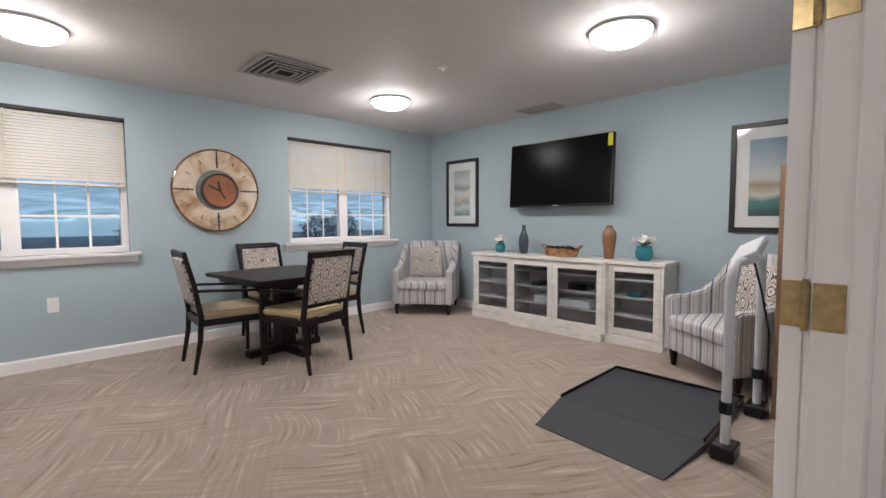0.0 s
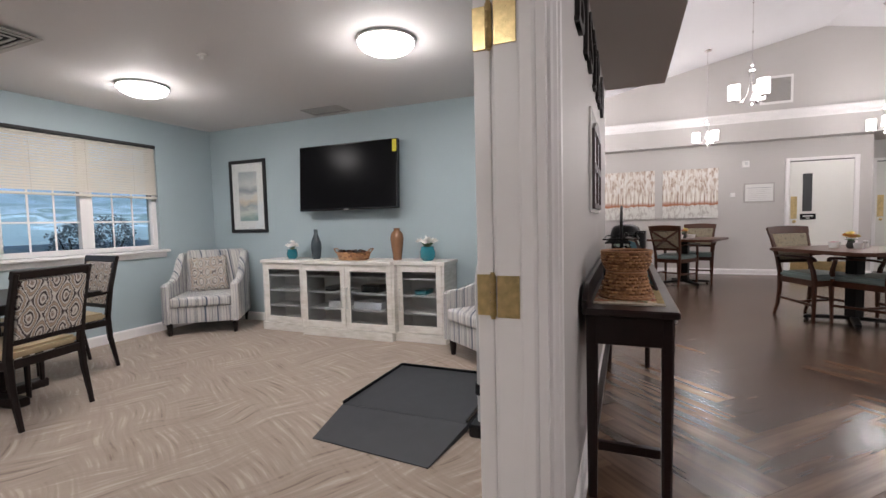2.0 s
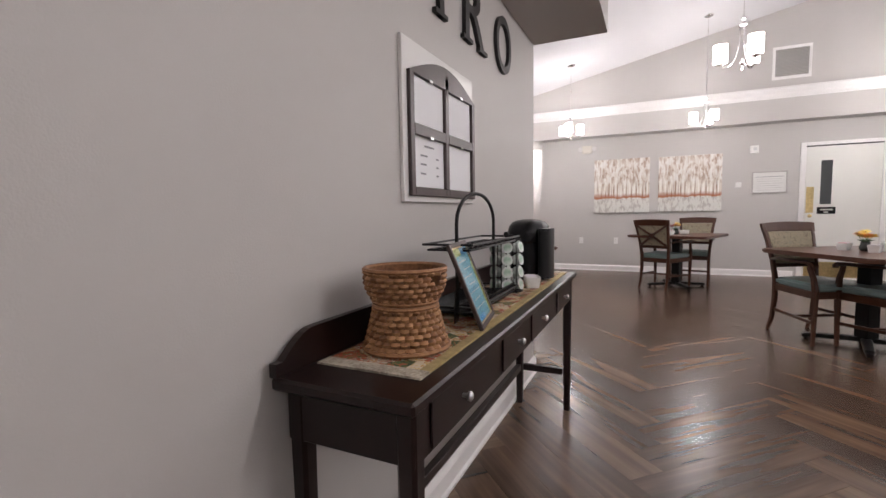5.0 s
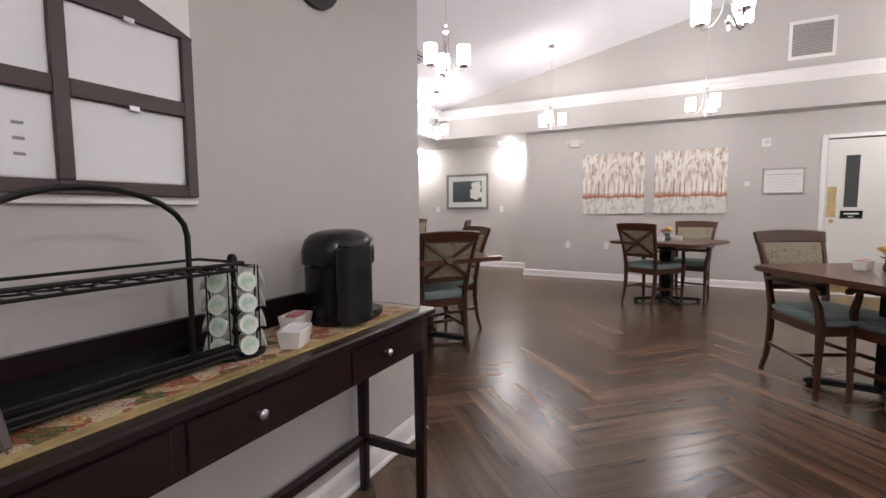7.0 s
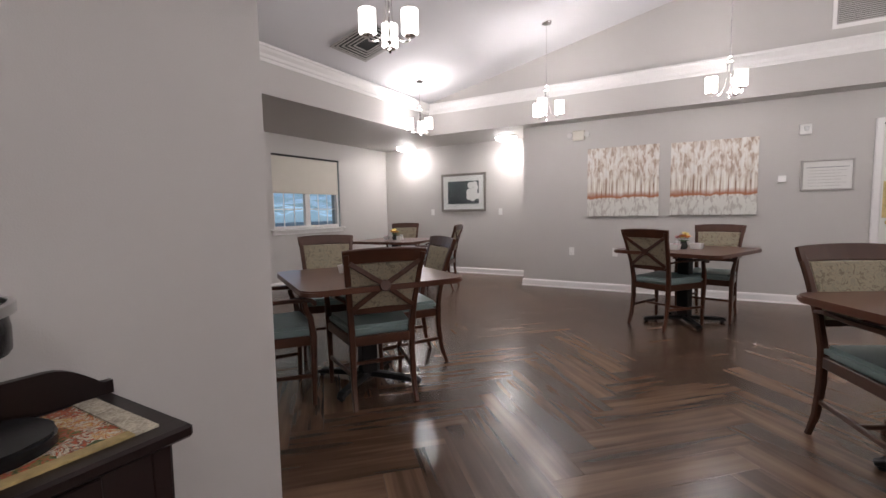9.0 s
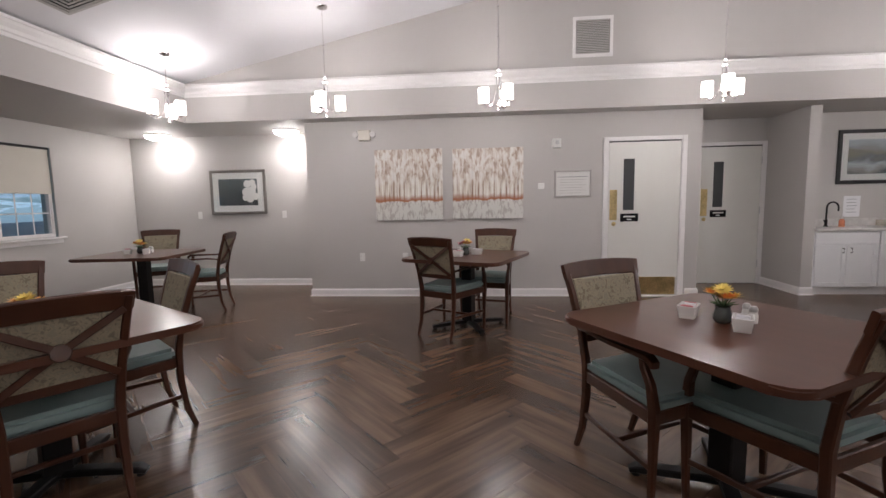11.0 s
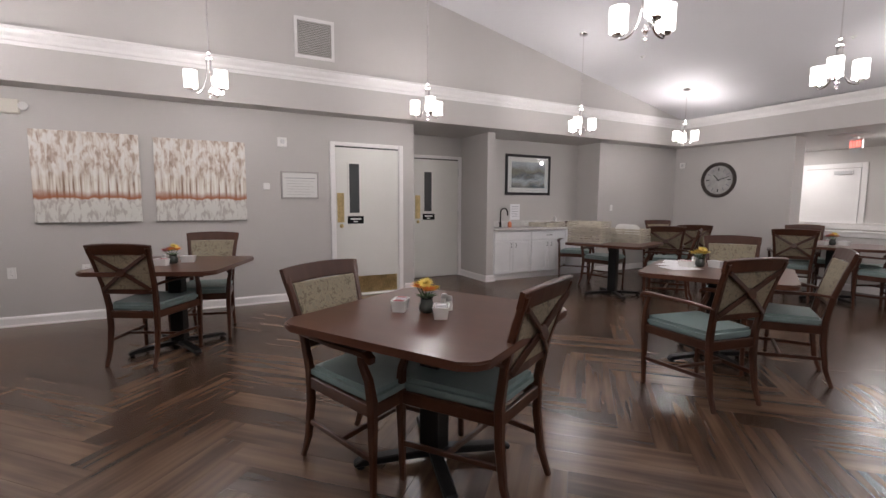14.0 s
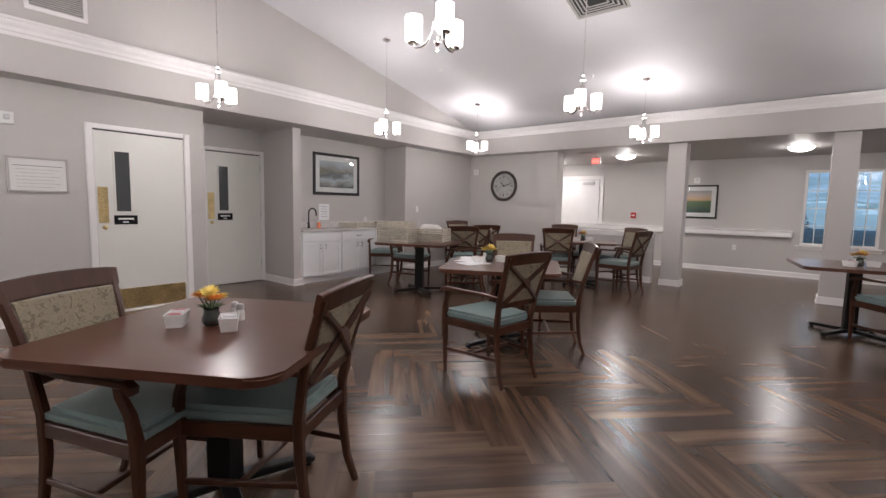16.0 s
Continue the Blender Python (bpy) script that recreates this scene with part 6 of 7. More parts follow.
# two-tier wire rack with an arched handle
ob = thing("wire_rack", "black two-tier wire rack with an arched handle", "rack", pose(5.18, -0.63, TOPZ))
hx = 0.19
for sy in (0,):
    bm = bmesh.new()
    pts = [(-hx, 0, 0.0), (-hx, 0, 0.27)] + [(-hx * math.cos(math.pi * k / 12), 0, 0.30 + 0.105 * math.sin(math.pi * k / 12)) for k in range(13)] + [(hx, 0, 0.27), (hx, 0, 0.0)]
    sweep(bm, pts, 0.0065, n=8, up=(0, 1, 0))
    part("arch", bm, M_BLACKIRON, ob, smooth=True)
for z, hw_, d in ((0.235, 0.27, 0.085), (0.03, 0.25, 0.085)):
    bm = bmesh.new()
    for zz, e in ((z, 0), (z - 0.018, 0.012)):
        q = [(-hw_ + e, -d + e), (hw_ - e, -d + e), (hw_ - e, d - e), (-hw_ + e, d - e), (-hw_ + e, -d + e)]
        for a, b in zip(q, q[1:]):
            sweep(bm, [(*a, zz), (*b, zz)], 0.004, n=6)
    part("tray_rim", bm, M_BLACKIRON, ob)
    bm = bmesh.new()
    for k in range(12):
        x = -hw_ + 0.03 + k * (2 * hw_ - 0.06) / 11
        sweep(bm, [(x, -d + 0.01, z - 0.018), (x, d - 0.01, z - 0.018)], 0.0022, n=5)
    for k in range(10):
        x = -hw_ + 0.04 + k * (2 * hw_ - 0.1) / 9
        pts = [(x + 0.028 * math.cos(a), -0.02 + 0.035 * math.sin(a), z - 0.012) for a in (2 * math.pi * j / 10 for j in range(11))]
        sweep(bm, pts, 0.0022, n=5)
    tagged(part("tray_wires", bm, M_BLACKIRON, ob), kind="stuff")
for sx in (-1, 1):
    for sy in (-1, 1):
        bm = bmesh.new()
        sweep(bm, [(sx * 0.24, sy * 0.075, 0.012), (sx * 0.245, sy * 0.082, 0.0)], 0.006, n=6)
        part("foot", bm, M_BLACKIRON, ob)
bm = bmesh.new()
box(bm, -0.235, -0.075, 0.0125, 0.235, 0.075, 0.0165)
box(bm, -0.235, -0.075, 0.017, 0.235, -0.071, 0.045)
box(bm, -0.235, 0.071, 0.017, 0.235, 0.075, 0.045)
part("tray", bm, M_BLACKPL, ob, "black shallow tray")

# coffee capsule carousel
ob = thing("capsule_carousel", "black wire carousel full of green topped coffee capsules", "capsule holder", pose(5.465, -0.655, TOPZ) @ Matrix.Scale(0.93, 4))
bm = bmesh.new()
lathe(bm, [(0, 0), (0.075, 0), (0.075, 0.006), (0.01, 0.012), (0.004, 0.012), (0.004, 0.245), (0.011, 0.25), (0.013, 0.26), (0.008, 0.27), (0, 0.272)], 24)
part("stand", bm, M_BLACKIRON, ob, smooth=True)
for k in range(6):
    a = radians(60 * k + 20)
    c, s = math.cos(a), math.sin(a)
    bm = bmesh.new()
    for e in (-0.026, 0.026):
        sweep(bm, [(0.062 * c - e * s, 0.062 * s + e * c, 0.01), (0.062 * c - e * s, 0.062 * s + e * c, 0.235), (0.01 * c, 0.01 * s, 0.243)], 0.002, n=5)
    part("wire", bm, M_BLACKIRON, ob)
    for j in range(4):
        z = 0.035 + 0.056 * j
        cup = bmesh.new()
        lathe(cup, [(0, -0.036), (0.017, -0.036), (0.022, -0.002), (0.0255, 0.0), (0.0255, 0.003), (0, 0.003)], 14)
        m = pose(0.070 * c, 0.070 * s, z) @ Vector((c, s, 0.25)).to_track_quat("Z", "Y").to_matrix().to_4x4()
        cap = part("capsule", cup, M_CUP, ob, smooth=True, at=m)
        lid = bmesh.new()
        lathe(lid, [(0, 0.0034), (0.0165, 0.0034), (0.0165, 0.0044), (0, 0.0044)], 14)
        part("lid", lid, M_GREENLID, cap, "green foil lid")


def caddy(at, label, filling):
    ob = thing("sachet_caddy", label, "caddy", at, "white caddies")
    bm = bmesh.new()
    lo = rounded(0.082, 0.052, 0.006, 2)
    hi = rounded(0.10, 0.066, 0.008, 2)
    ins = rounded(0.09, 0.056, 0.006, 2)
    a = [bm.verts.new((x, y, 0)) for x, y in lo]
    b = [bm.verts.new((x, y, 0.048)) for x, y in hi]
    c = [bm.verts.new((x, y, 0.048)) for x, y in ins]
    d = [bm.verts.new((x * 0.85, y * 0.85, 0.008)) for x, y in ins]
    n = len(a)
    bm.faces.new(a[::-1])
    for p, q in ((a, b), (b, c), (c, d)):
        for j in range(n):
            bm.faces.new((p[j], p[(j + 1) % n], q[(j + 1) % n], q[j]))
    bm.faces.new(d)
    part("tub", bm, M_CERAMIC, ob, smooth=True)
    rnd = random.Random(int(abs(at.translation.x) * 100) % 97)
    for k in range(9):
        m = filling[k % len(filling)]
        x = -0.034 + 0.0085 * k
        bm = bmesh.new()
        box(bm, -0.0015, -0.02, 0, 0.0015, 0.02, 0.036 + 0.008 * rnd.random())
        part("sachet", bm, m, ob, at=pose(x, 0, 0.009, 0, rnd.uniform(-14, 14), rnd.uniform(-8, 8)))


caddy(pose(5.585, -0.735, TOPZ, 0, 0, 25), "white ceramic caddy of sugar sachets", [M_PAPER])
caddy(pose(5.70, -0.62, TOPZ, 0, 0, 15), "white ceramic caddy of pink and white sachets", [M_PINK, M_PAPER, M_PINK])

# coffee maker
M_TANK = material("smoked_tank_plastic", (0.009, 0.0095, 0.011), 0.3, vary=0.15)
ob = thing("coffee_maker", "glossy black single cup coffee maker with a silver handle", "coffee maker", pose(5.885, -0.65, TOPZ, 0, 0, 84) @ Matrix.Scale(0.93, 4))
def egg(w, front, back, n=32):
    """A rounded outline, w to each side, front towards -y and back towards +y."""
    pts = []
    for k in range(n):
        a = 2 * math.pi * k / n
        c, q = math.cos(a), math.sin(a)
        e = 2 / 2.8
        pts.append((w * math.copysign(abs(c) ** e, c), (back if q > 0 else front) * math.copysign(abs(q) ** e, q)))
    return pts


bm = bmesh.new()
slab(bm, egg(0.098, 0.062, 0.135), 0.03, 0.195, bevel=0.003)
part("body", bm, M_BLACKPL, ob, smooth=True)
bm = bmesh.new()
slab(bm, egg(0.104, 0.150, 0.138), 0.0, 0.0295, bevel=0.006)
part("drip_tray", bm, M_BLACKPL, ob, smooth=True)
bm = bmesh.new()
rings = [(1.0, 0.1955), (1.06, 0.205), (1.07, 0.245), (1.04, 0.262), (0.98, 0.285), (0.84, 0.304), (0.60, 0.315), (0.30, 0.320)]
loops = [[bm.verts.new((x * f, y * f, z)) for x, y in egg(0.098, 0.092, 0.135)] for f, z in rings]
for a, b in zip(loops, loops[1:]):
    for k in range(32):
        bm.faces.new((a[k], a[(k + 1) % 32], b[(k + 1) % 32], b[k]))
bm.faces.new(loops[0][::-1])
bm.faces.new(loops[-1])
part("head", bm, M_BLACKPL, ob, smooth=True)
bm = bmesh.new()
pts = [(0.108 * math.cos(a), -0.010 + 0.094 * math.sin(a), 0.268 + 0.012 * abs(math.sin(a))) for a in (radians(d) for d in range(190, 351, 16))]
sweep(bm, pts, 0.010, 0.020, widths=[0.5, 0.8, 1, 1.1, 1.2, 1.2, 1.2, 1.1, 1, 0.8, 0.5])
part("handle", bm, M_STEEL, ob, "silver grey lift handle", True)
bm = bmesh.new()
slab(bm, [(x - 0.112, y + 0.055) for x, y in egg(0.034, 0.070, 0.070)], 0.012, 0.272, bevel=0.012)
part("water_tank", bm, M_TANK, ob, "smoked water tank", True)

# ---- table settings ----


def flower_vase(at, hues, label):
    ob = thing("flower_vase", label, "flowers", at, "table flowers")
    bm = bmesh.new()
    lathe(bm, [(0, 0), (0.024, 0), (0.033, 0.012), (0.035, 0.03), (0.028, 0.048), (0.026, 0.06), (0.03, 0.066), (0.026, 0.066), (0.022, 0.058), (0, 0.055)], 20)
    part("vase", bm, M_WATERGLASS, ob, "small dark glass vase", True)
    rnd = random.Random(4)
    for k, (x, y, z, r) in enumerate(((-0.035, 0.0, 0.10, 0.044), (0.03, 0.012, 0.105, 0.046), (0.0, -0.035, 0.098, 0.042), (0.012, 0.038, 0.11, 0.04), (0.052, -0.022, 0.095, 0.038), (-0.012, 0.01, 0.128, 0.040))):
        bm = bmesh.new()
        for ring, (n, rr, up) in enumerate(((11, 1.0, 0.10), (10, 0.92, 0.4), (9, 0.72, 0.7), (7, 0.45, 0.95))):
            for j in range(n):
                a = 2 * math.pi * (j + 0.5 * ring) / n + rnd.uniform(-0.1, 0.1)
                c, s = math.cos(a), math.sin(a)
                R = r * rr
                p = [(0, 0, 0), (R * 0.55 * math.cos(a - 0.35), R * 0.55 * math.sin(a - 0.35), R * up * 0.5), (R * c, R * s, R * up), (R * 0.55 * math.cos(a + 0.35), R * 0.55 * math.sin(a + 0.35), R * up * 0.5)]
                q = [bm.verts.new(v) for v in p]
                bm.faces.new(q)
        part("bloom", bm, hues[k % len(hues)], ob, at=pose(x, y, z, rnd.uniform(-20, 20), rnd.uniform(-20, 20), 0))
        bm = bmesh.new()
        sweep(bm, [(0, 0, 0.05), (x * 0.5, y * 0.5, 0.075), (x, y, z)], 0.002, n=5)
        part("stem", bm, M_LEAF, ob)
    bm = bmesh.new()
    for k in range(8):
        a = k * 0.8
        q = [bm.verts.new(v) for v in ((0, 0, 0.06), (0.03 * math.cos(a - 0.3), 0.03 * math.sin(a - 0.3), 0.075), (0.055 * math.cos(a), 0.055 * math.sin(a), 0.08), (0.03 * math.cos(a + 0.3), 0.03 * math.sin(a + 0.3), 0.075))]
        bm.faces.new(q)
    part("leaves", bm, M_LEAF, ob)
    return ob


def shaker(at):
    ob = thing("salt_shaker", "glass salt shaker with a domed steel cap", "shaker", at, "salt and pepper shakers")
    bm = bmesh.new()
    lathe(bm, [(0, 0), (0.019, 0), (0.020, 0.03), (0.016, 0.05), (0, 0.05)], 16)
    part("jar", bm, M_CERAMIC, ob, smooth=True)
    bm = bmesh.new()
    lathe(bm, [(0.0165, 0.05), (0.018, 0.053), (0.018, 0.062), (0.012, 0.073), (0, 0.077)], 16)
    part("cap", bm, M_STEEL, ob, smooth=True)


WARM = [M_ORANGE, M_YELLOWPETAL, M_YELLOWPETAL, M_ORANGE]
PINKISH = [M_ORANGE, M_PINK, M_YELLOWPETAL]
SETTINGS = [(8.28, -2.765, 0, WARM), (8.10, 0.38, 40, WARM), (10.88, -1.53, 100, PINKISH), (11.30, 2.45, 60, WARM), (8.69, -5.62, 30, [M_YELLOWPETAL]), (9.2, -9.35, 20, PINKISH), (5.80, -8.25, 10, WARM)]
for x, y, a, hues in SETTINGS:
    m = pose(x, y, 0.76, 0, 0, a)
    flower_vase(m @ Matrix.Scale(1.15, 4), hues, "small glass vase of orange and yellow silk flowers")
    caddy(m @ pose(0.10, 0.10, 0, 0, 0, -35) @ Matrix.Scale(1.2, 4), "white caddy of pink sugar sachets", [M_PINK, M_PAPER])
    caddy(m @ pose(-0.12, -0.02, 0, 0, 0, -30) @ Matrix.Scale(1.2, 4), "white caddy of cream sachets", [M_PAPER])
    shaker(m @ pose(0.055, -0.13, 0))
    shaker(m @ pose(-0.005, -0.125, 0))
for k, (dx, dy, a) in enumerate(((0.15, -0.02, 10), (-0.02, 0.13, 70), (0.28, -0.22, 30))):
    bm = bmesh.new()
    box(bm, -0.14, -0.108, 0, 0.14, 0.108, 0.0012)
    single("paper_sheet", bm, M_PAPER, "loose white paper sheet on a dining table", "paper", pose(8.62 + dx * 0.8 + 0.1, -5.35 + dy - 0.15, 0.7605 + 0.0014 * k, 0, 0, a), "paper sheets")


# ---- crates of crockery on the far table ----
def crate(at, n_rows, w=0.48, d=0.38, h=0.10):
    ob = thing("crate", "dusty grey slatted crate holding crockery", "crate", at, "stacked crates")
    for y in (-d / 2, d / 2 - 0.012):
        for k in range(3):
            z = k * h / 3
            simple("slat", M_CRATE, ob, -w / 2, y, z, w / 2, y + 0.012, z + h / 3 - 0.011)
    for x in (-w / 2, w / 2 - 0.012):
        for k in range(3):
            z = k * h / 3
            simple("slat", M_CRATE, ob, x, -d / 2 + 0.0125, z, x + 0.012, d / 2 - 0.0125, z + h / 3 - 0.011)
    simple("base", M_CRATE, ob, -w / 2 + 0.0125, -d / 2 + 0.0125, 0.001, w / 2 - 0.0125, d / 2 - 0.0125, 0.006)
    for x in (-w / 2 + 0.001, w / 2 - 0.021, -0.01):
        for y in (-d / 2 - 0.006, d / 2):
            simple("post", M_CRATE, ob, x, y, 0, x + 0.02, y + 0.006, h - 0.004)
    return ob


for j, (x, y, a, n) in enumerate(((10.95, -6.62, 22, 3), (10.72, -7.15, 18, 2), (12.74, -7.35, 2, 1), (12.74, -7.88, -3, 1))):
    z0 = 0.761 if x < 12 else 0.876
    for k in range(n):
        crate(pose(x + 0.004 * k, y, z0 + 0.101 * k if j < 2 else z0, 0, 0, a + 2 * (k % 2)), 3, h=0.10 if x < 12 else 0.085)
for k in range(7):
    bm = bmesh.new()
    lathe(bm, [(0, 0), (0.05, 0), (0.085, 0.016), (0.09, 0.02), (0.05, 0.006), (0, 0.005)], 24)
    single("plate", bm, M_CERAMIC, "white china plate leaning in a crate", "plate", pose(10.60 + 0.035 * k, -7.10, 0.925, 68, 0, 25), "plates", smooth=True)

# ---- kitchenette ----
KY0, KY1 = -8.345, -6.005


def cabinet(y0, y1, drawer_pull, x=12.44):
    ob = thing("base_cabinet", "white base cabinet with two framed doors and a drawer", "cabinet", group="base cabinets")
    simple("body", M_CABINET, ob, x + 0.02, y0 + 0.001, 0.10, 13.018, y1 - 0.001, 0.838)
    simple("toe_kick", M_CABINET, ob, x + 0.06, y0 + 0.001, 0.0, x + 0.08, y1 - 0.001, 0.0995)
    dr = simple("drawer", M_CABINET, ob, x, y0 + 0.012, 0.675, x + 0.0195, y1 - 0.012, 0.825, bevel=0.003)
    if drawer_pull:
        bm = bmesh.new()
        ym_ = (y0 + y1) / 2
        sweep(bm, [(x, ym_ - 0.05, 0.75), (x - 0.025, ym_ - 0.05, 0.75), (x - 0.025, ym_ + 0.05, 0.75), (x, ym_ + 0.05, 0.75)], 0.005, n=8)
        part("handle", bm, M_BLACKIRON, dr, "dark bar pull")
    mid = (y0 + y1) / 2
    for a, b, hy in ((y0 + 0.012, mid - 0.003, mid - 0.05), (mid + 0.003, y1 - 0.012, mid + 0.05)):
        d = simple("door", M_CABINET, ob, x + 0.006, a, 0.115, x + 0.0195, b, 0.66)
        bm = bmesh.new()
        for p, q, r, s in ((a, a + 0.055, 0.115, 0.66), (b - 0.055, b, 0.115, 0.66), (a + 0.055, b - 0.055, 0.605, 0.66), (a + 0.055, b - 0.055, 0.115, 0.17)):
            box(bm, x - 0.002, p, r, x + 0.0058, q, s, bevel=0.002)
        part("door_rail", bm, M_CABINET, d)
        bm = bmesh.new()
        sweep(bm, [(x - 0.002, hy, 0.56), (x - 0.028, hy, 0.56), (x - 0.028, hy, 0.62), (x - 0.002, hy, 0.62)], 0.005, n=8)
        part("handle", bm, M_BLACKIRON, d, "dark bar pull")


third = (KY1 - KY0) / 3
for k in range(3):
    cabinet(KY0 + third * k, KY0 + third * (k + 1), k == 1)
ob = thing("worktop", "pale speckled worktop with an upstand along the wall", "worktop")
simple("slab", M_COUNTER, ob, 12.415, KY0, 0.84, 13.018, KY1, 0.875, bevel=0.004)
simple("upstand", M_COUNTER, ob, 12.998, KY0, 0.8755, 13.018, KY1, 0.98, bevel=0.003)
ob = thing("sink_tap", "black gooseneck kitchen tap", "tap", pose(12.86, -6.42, 0.876))
bm = bmesh.new()
lathe(bm, [(0, 0), (0.028, 0), (0.028, 0.01), (0.018, 0.02), (0.018, 0.09), (0, 0.09)], 18)
part("base", bm, M_BLACKIRON, ob, smooth=True)
bm = bmesh.new()
sweep(bm, [(0, 0, 0.09), (0, 0, 0.26)] + [(0, -0.075 + 0.075 * math.cos(a), 0.26 + 0.075 * math.sin(a)) for a in (math.pi * k / 8 for k in range(1, 9))] + [(0, -0.15, 0.21)], 0.011, n=10, up=(1, 0, 0))
part("spout", bm, M_BLACKIRON, ob, smooth=True)
bm = bmesh.new()
sweep(bm, [(0, 0.015, 0.06), (-0.03, 0.05, 0.09)], 0.007, n=8)
part("lever", bm, M_BLACKIRON, ob)
ob = thing("soap_bottle", "orange soap bottle beside the tap", "bottle", pose(12.80, -6.58, 0.876))
bm = bmesh.new()
lathe(bm, [(0, 0), (0.032, 0), (0.034, 0.02), (0.034, 0.08), (0.02, 0.10), (0.01, 0.105), (0, 0.105)], 16)
part("bottle", bm, M_SOAP, ob, smooth=True)
bm = bmesh.new()
lathe(bm, [(0.01, 0.105), (0.012, 0.12), (0.004, 0.125), (0.004, 0.145), (0, 0.145)], 12)
part("pump", bm, M_WHITEPL, ob)
ob = thing("paper_notice", "white paper notice taped over the worktop", "notice", pose(13.017, -6.85, 1.14, 0, 0, EAST))
simple("sheet", M_PAPER, ob, -0.11, -0.002, -0.14, 0.11, -0.0005, 0.15)
for k in range(5):
    simple("text_line", M_INK, ob, -0.07, -0.0027, 0.10 - k * 0.045, 0.07 - 0.02 * (k % 2), -0.0021, 0.106 - k * 0.045)
switch_plate(pose(13.017, -6.15, 1.12, 0, 0, EAST), "small white wall outlet plate", "wall_outlet")
ob = thing("spray_bottle", "small white bottle standing on the worktop", "bottle", pose(12.9, -7.72, 0.963))
bm = bmesh.new()
lathe(bm, [(0, 0), (0.03, 0), (0.03, 0.05), (0.012, 0.075), (0.012, 0.10), (0, 0.10)], 14)
part("bottle", bm, M_WHITEPL, ob, smooth=True)

# ---- blue room ----
ob = thing("television", "large black flat television on the blue wall", "television", pose(XB, 2.03, 1.62, 0, 0, EAST))
M4 = pose(0, -0.12, 0, -3, 0, 0)
tv = bmesh.new()
box(tv, -0.60, -0.02, -0.345, 0.60, 0.03, 0.345, bevel=0.006)
part("case", tv, M_BLACKPL, ob, at=M4)
bm = bmesh.new()
box(bm, -0.585, -0.0225, -0.325, 0.585, -0.0205, 0.333)
part("screen", bm, M_SCREEN, ob, "dark glossy screen", at=M4)
bm = bmesh.new()
box(bm, -0.03, -0.024, -0.343, 0.03, -0.0205, -0.333)
part("badge", bm, M_STEEL, ob, at=M4)
bm = bmesh.new()
box(bm, 0.545, -0.0245, 0.215, 0.592, -0.0228, 0.335)
part("sticker", bm, M_YELLOW, ob, "yellow corner sticker", at=M4)
simple("wall_bracket", M_BLACKIRON, ob, -0.2, -0.09, -0.15, 0.2, -0.001, 0.15)

# credenza
ob = thing("media_cabinet", "white-washed media cabinet with four glass doors", "cabinet", pose(0, 0, 0))
Xf, Xm, Xb_ = 6.235, 6.175, 6.555
y0, ya, yb, y1 = 0.88, 1.39, 2.44, 3.02
H = 0.765


def frontbox(bm, xf, a, b, z0, z1, xb=None, bevel=0.003):
    box(bm, xf, a, z0, xb or Xb_, b, z1, bevel=bevel)


bm = bmesh.new()
frontbox(bm, Xf - 0.02, y0 - 0.015, ya - 0.0005, H - 0.035, H)
frontbox(bm, Xm - 0.02, ya, yb, H - 0.035, H)
frontbox(bm, Xf - 0.02, yb + 0.0005, y1 + 0.015, H - 0.035, H)
part("top", bm, M_WHITEWASH, ob)
bm = bmesh.new()
frontbox(bm, Xf - 0.015, y0 - 0.012, ya - 0.0005, 0, 0.085)
frontbox(bm, Xm - 0.015, ya, yb, 0, 0.085)
frontbox(bm, Xf - 0.015, yb + 0.0005, y1 + 0.012, 0, 0.085)
part("plinth", bm, M_WHITEWASH, ob)
for y in (y0, ya - 0.024, yb, y1 - 0.024):
    x = Xm if y in (ya - 0.024, yb) else Xf
    simple("side_panel", M_WHITEWASH, ob, x, y, 0.0855, Xb_, y + 0.024, H - 0.0355)
for a, b in ((y0 + 0.0245, ya - 0.0245), (ya + 0.0005, yb - 0.0005), (yb + 0.0245, y1 - 0.0245)):
    simple("back_panel", M_WHITEWASH, ob, 6.54, a, 0.0855, 6.5545, b, H - 0.0355)
for z in (0.25, 0.42, 0.585):
    for a, b in ((y0 + 0.025, ya - 0.025), (ya + 0.001, yb - 0.001), (yb + 0.025, y1 - 0.025)):
        simple("shelf", M_WHITEWASH, ob, 6.27, a, z, 6.538, b, z + 0.018)
for a, b, x, hy in ((y0 + 0.026, ya - 0.028, Xf, 1), (ya + 0.003, 1.913, Xm, 1), (1.917, yb - 0.003, Xm, -1), (yb + 0.028, y1 - 0.026, Xf, -1)):
    d = simple("door", M_WHITEWASH, ob, x - 0.002, a, 0.09, x + 0.016, a + 0.055, H - 0.04, bevel=0.002)
    bm = bmesh.new()
    for p, q, r, s in ((b - 0.055, b, 0.09, H - 0.04), (a + 0.0552, b - 0.0552, 0.09, 0.155), (a + 0.0552, b - 0.0552, H - 0.10, H - 0.04)):
        box(bm, x - 0.002, p, r, x + 0.016, q, s, bevel=0.002)
    part("door_frame", bm, M_WHITEWASH, d)
    simple("pane", M_DARKGLASS, d, x + 0.005, a + 0.0555, 0.1555, x + 0.008, b - 0.0555, H - 0.1005).visible_shadow = False
    hyy = b - 0.028 if hy > 0 else a + 0.028
    bm = bmesh.new()
    sweep(bm, [(x - 0.002, hyy, 0.30), (x - 0.025, hyy, 0.30), (x - 0.025, hyy, 0.50), (x - 0.002, hyy, 0.50)], 0.006, n=8)
    part("handle", bm, M_STEEL, d, "brushed metal bar handle")
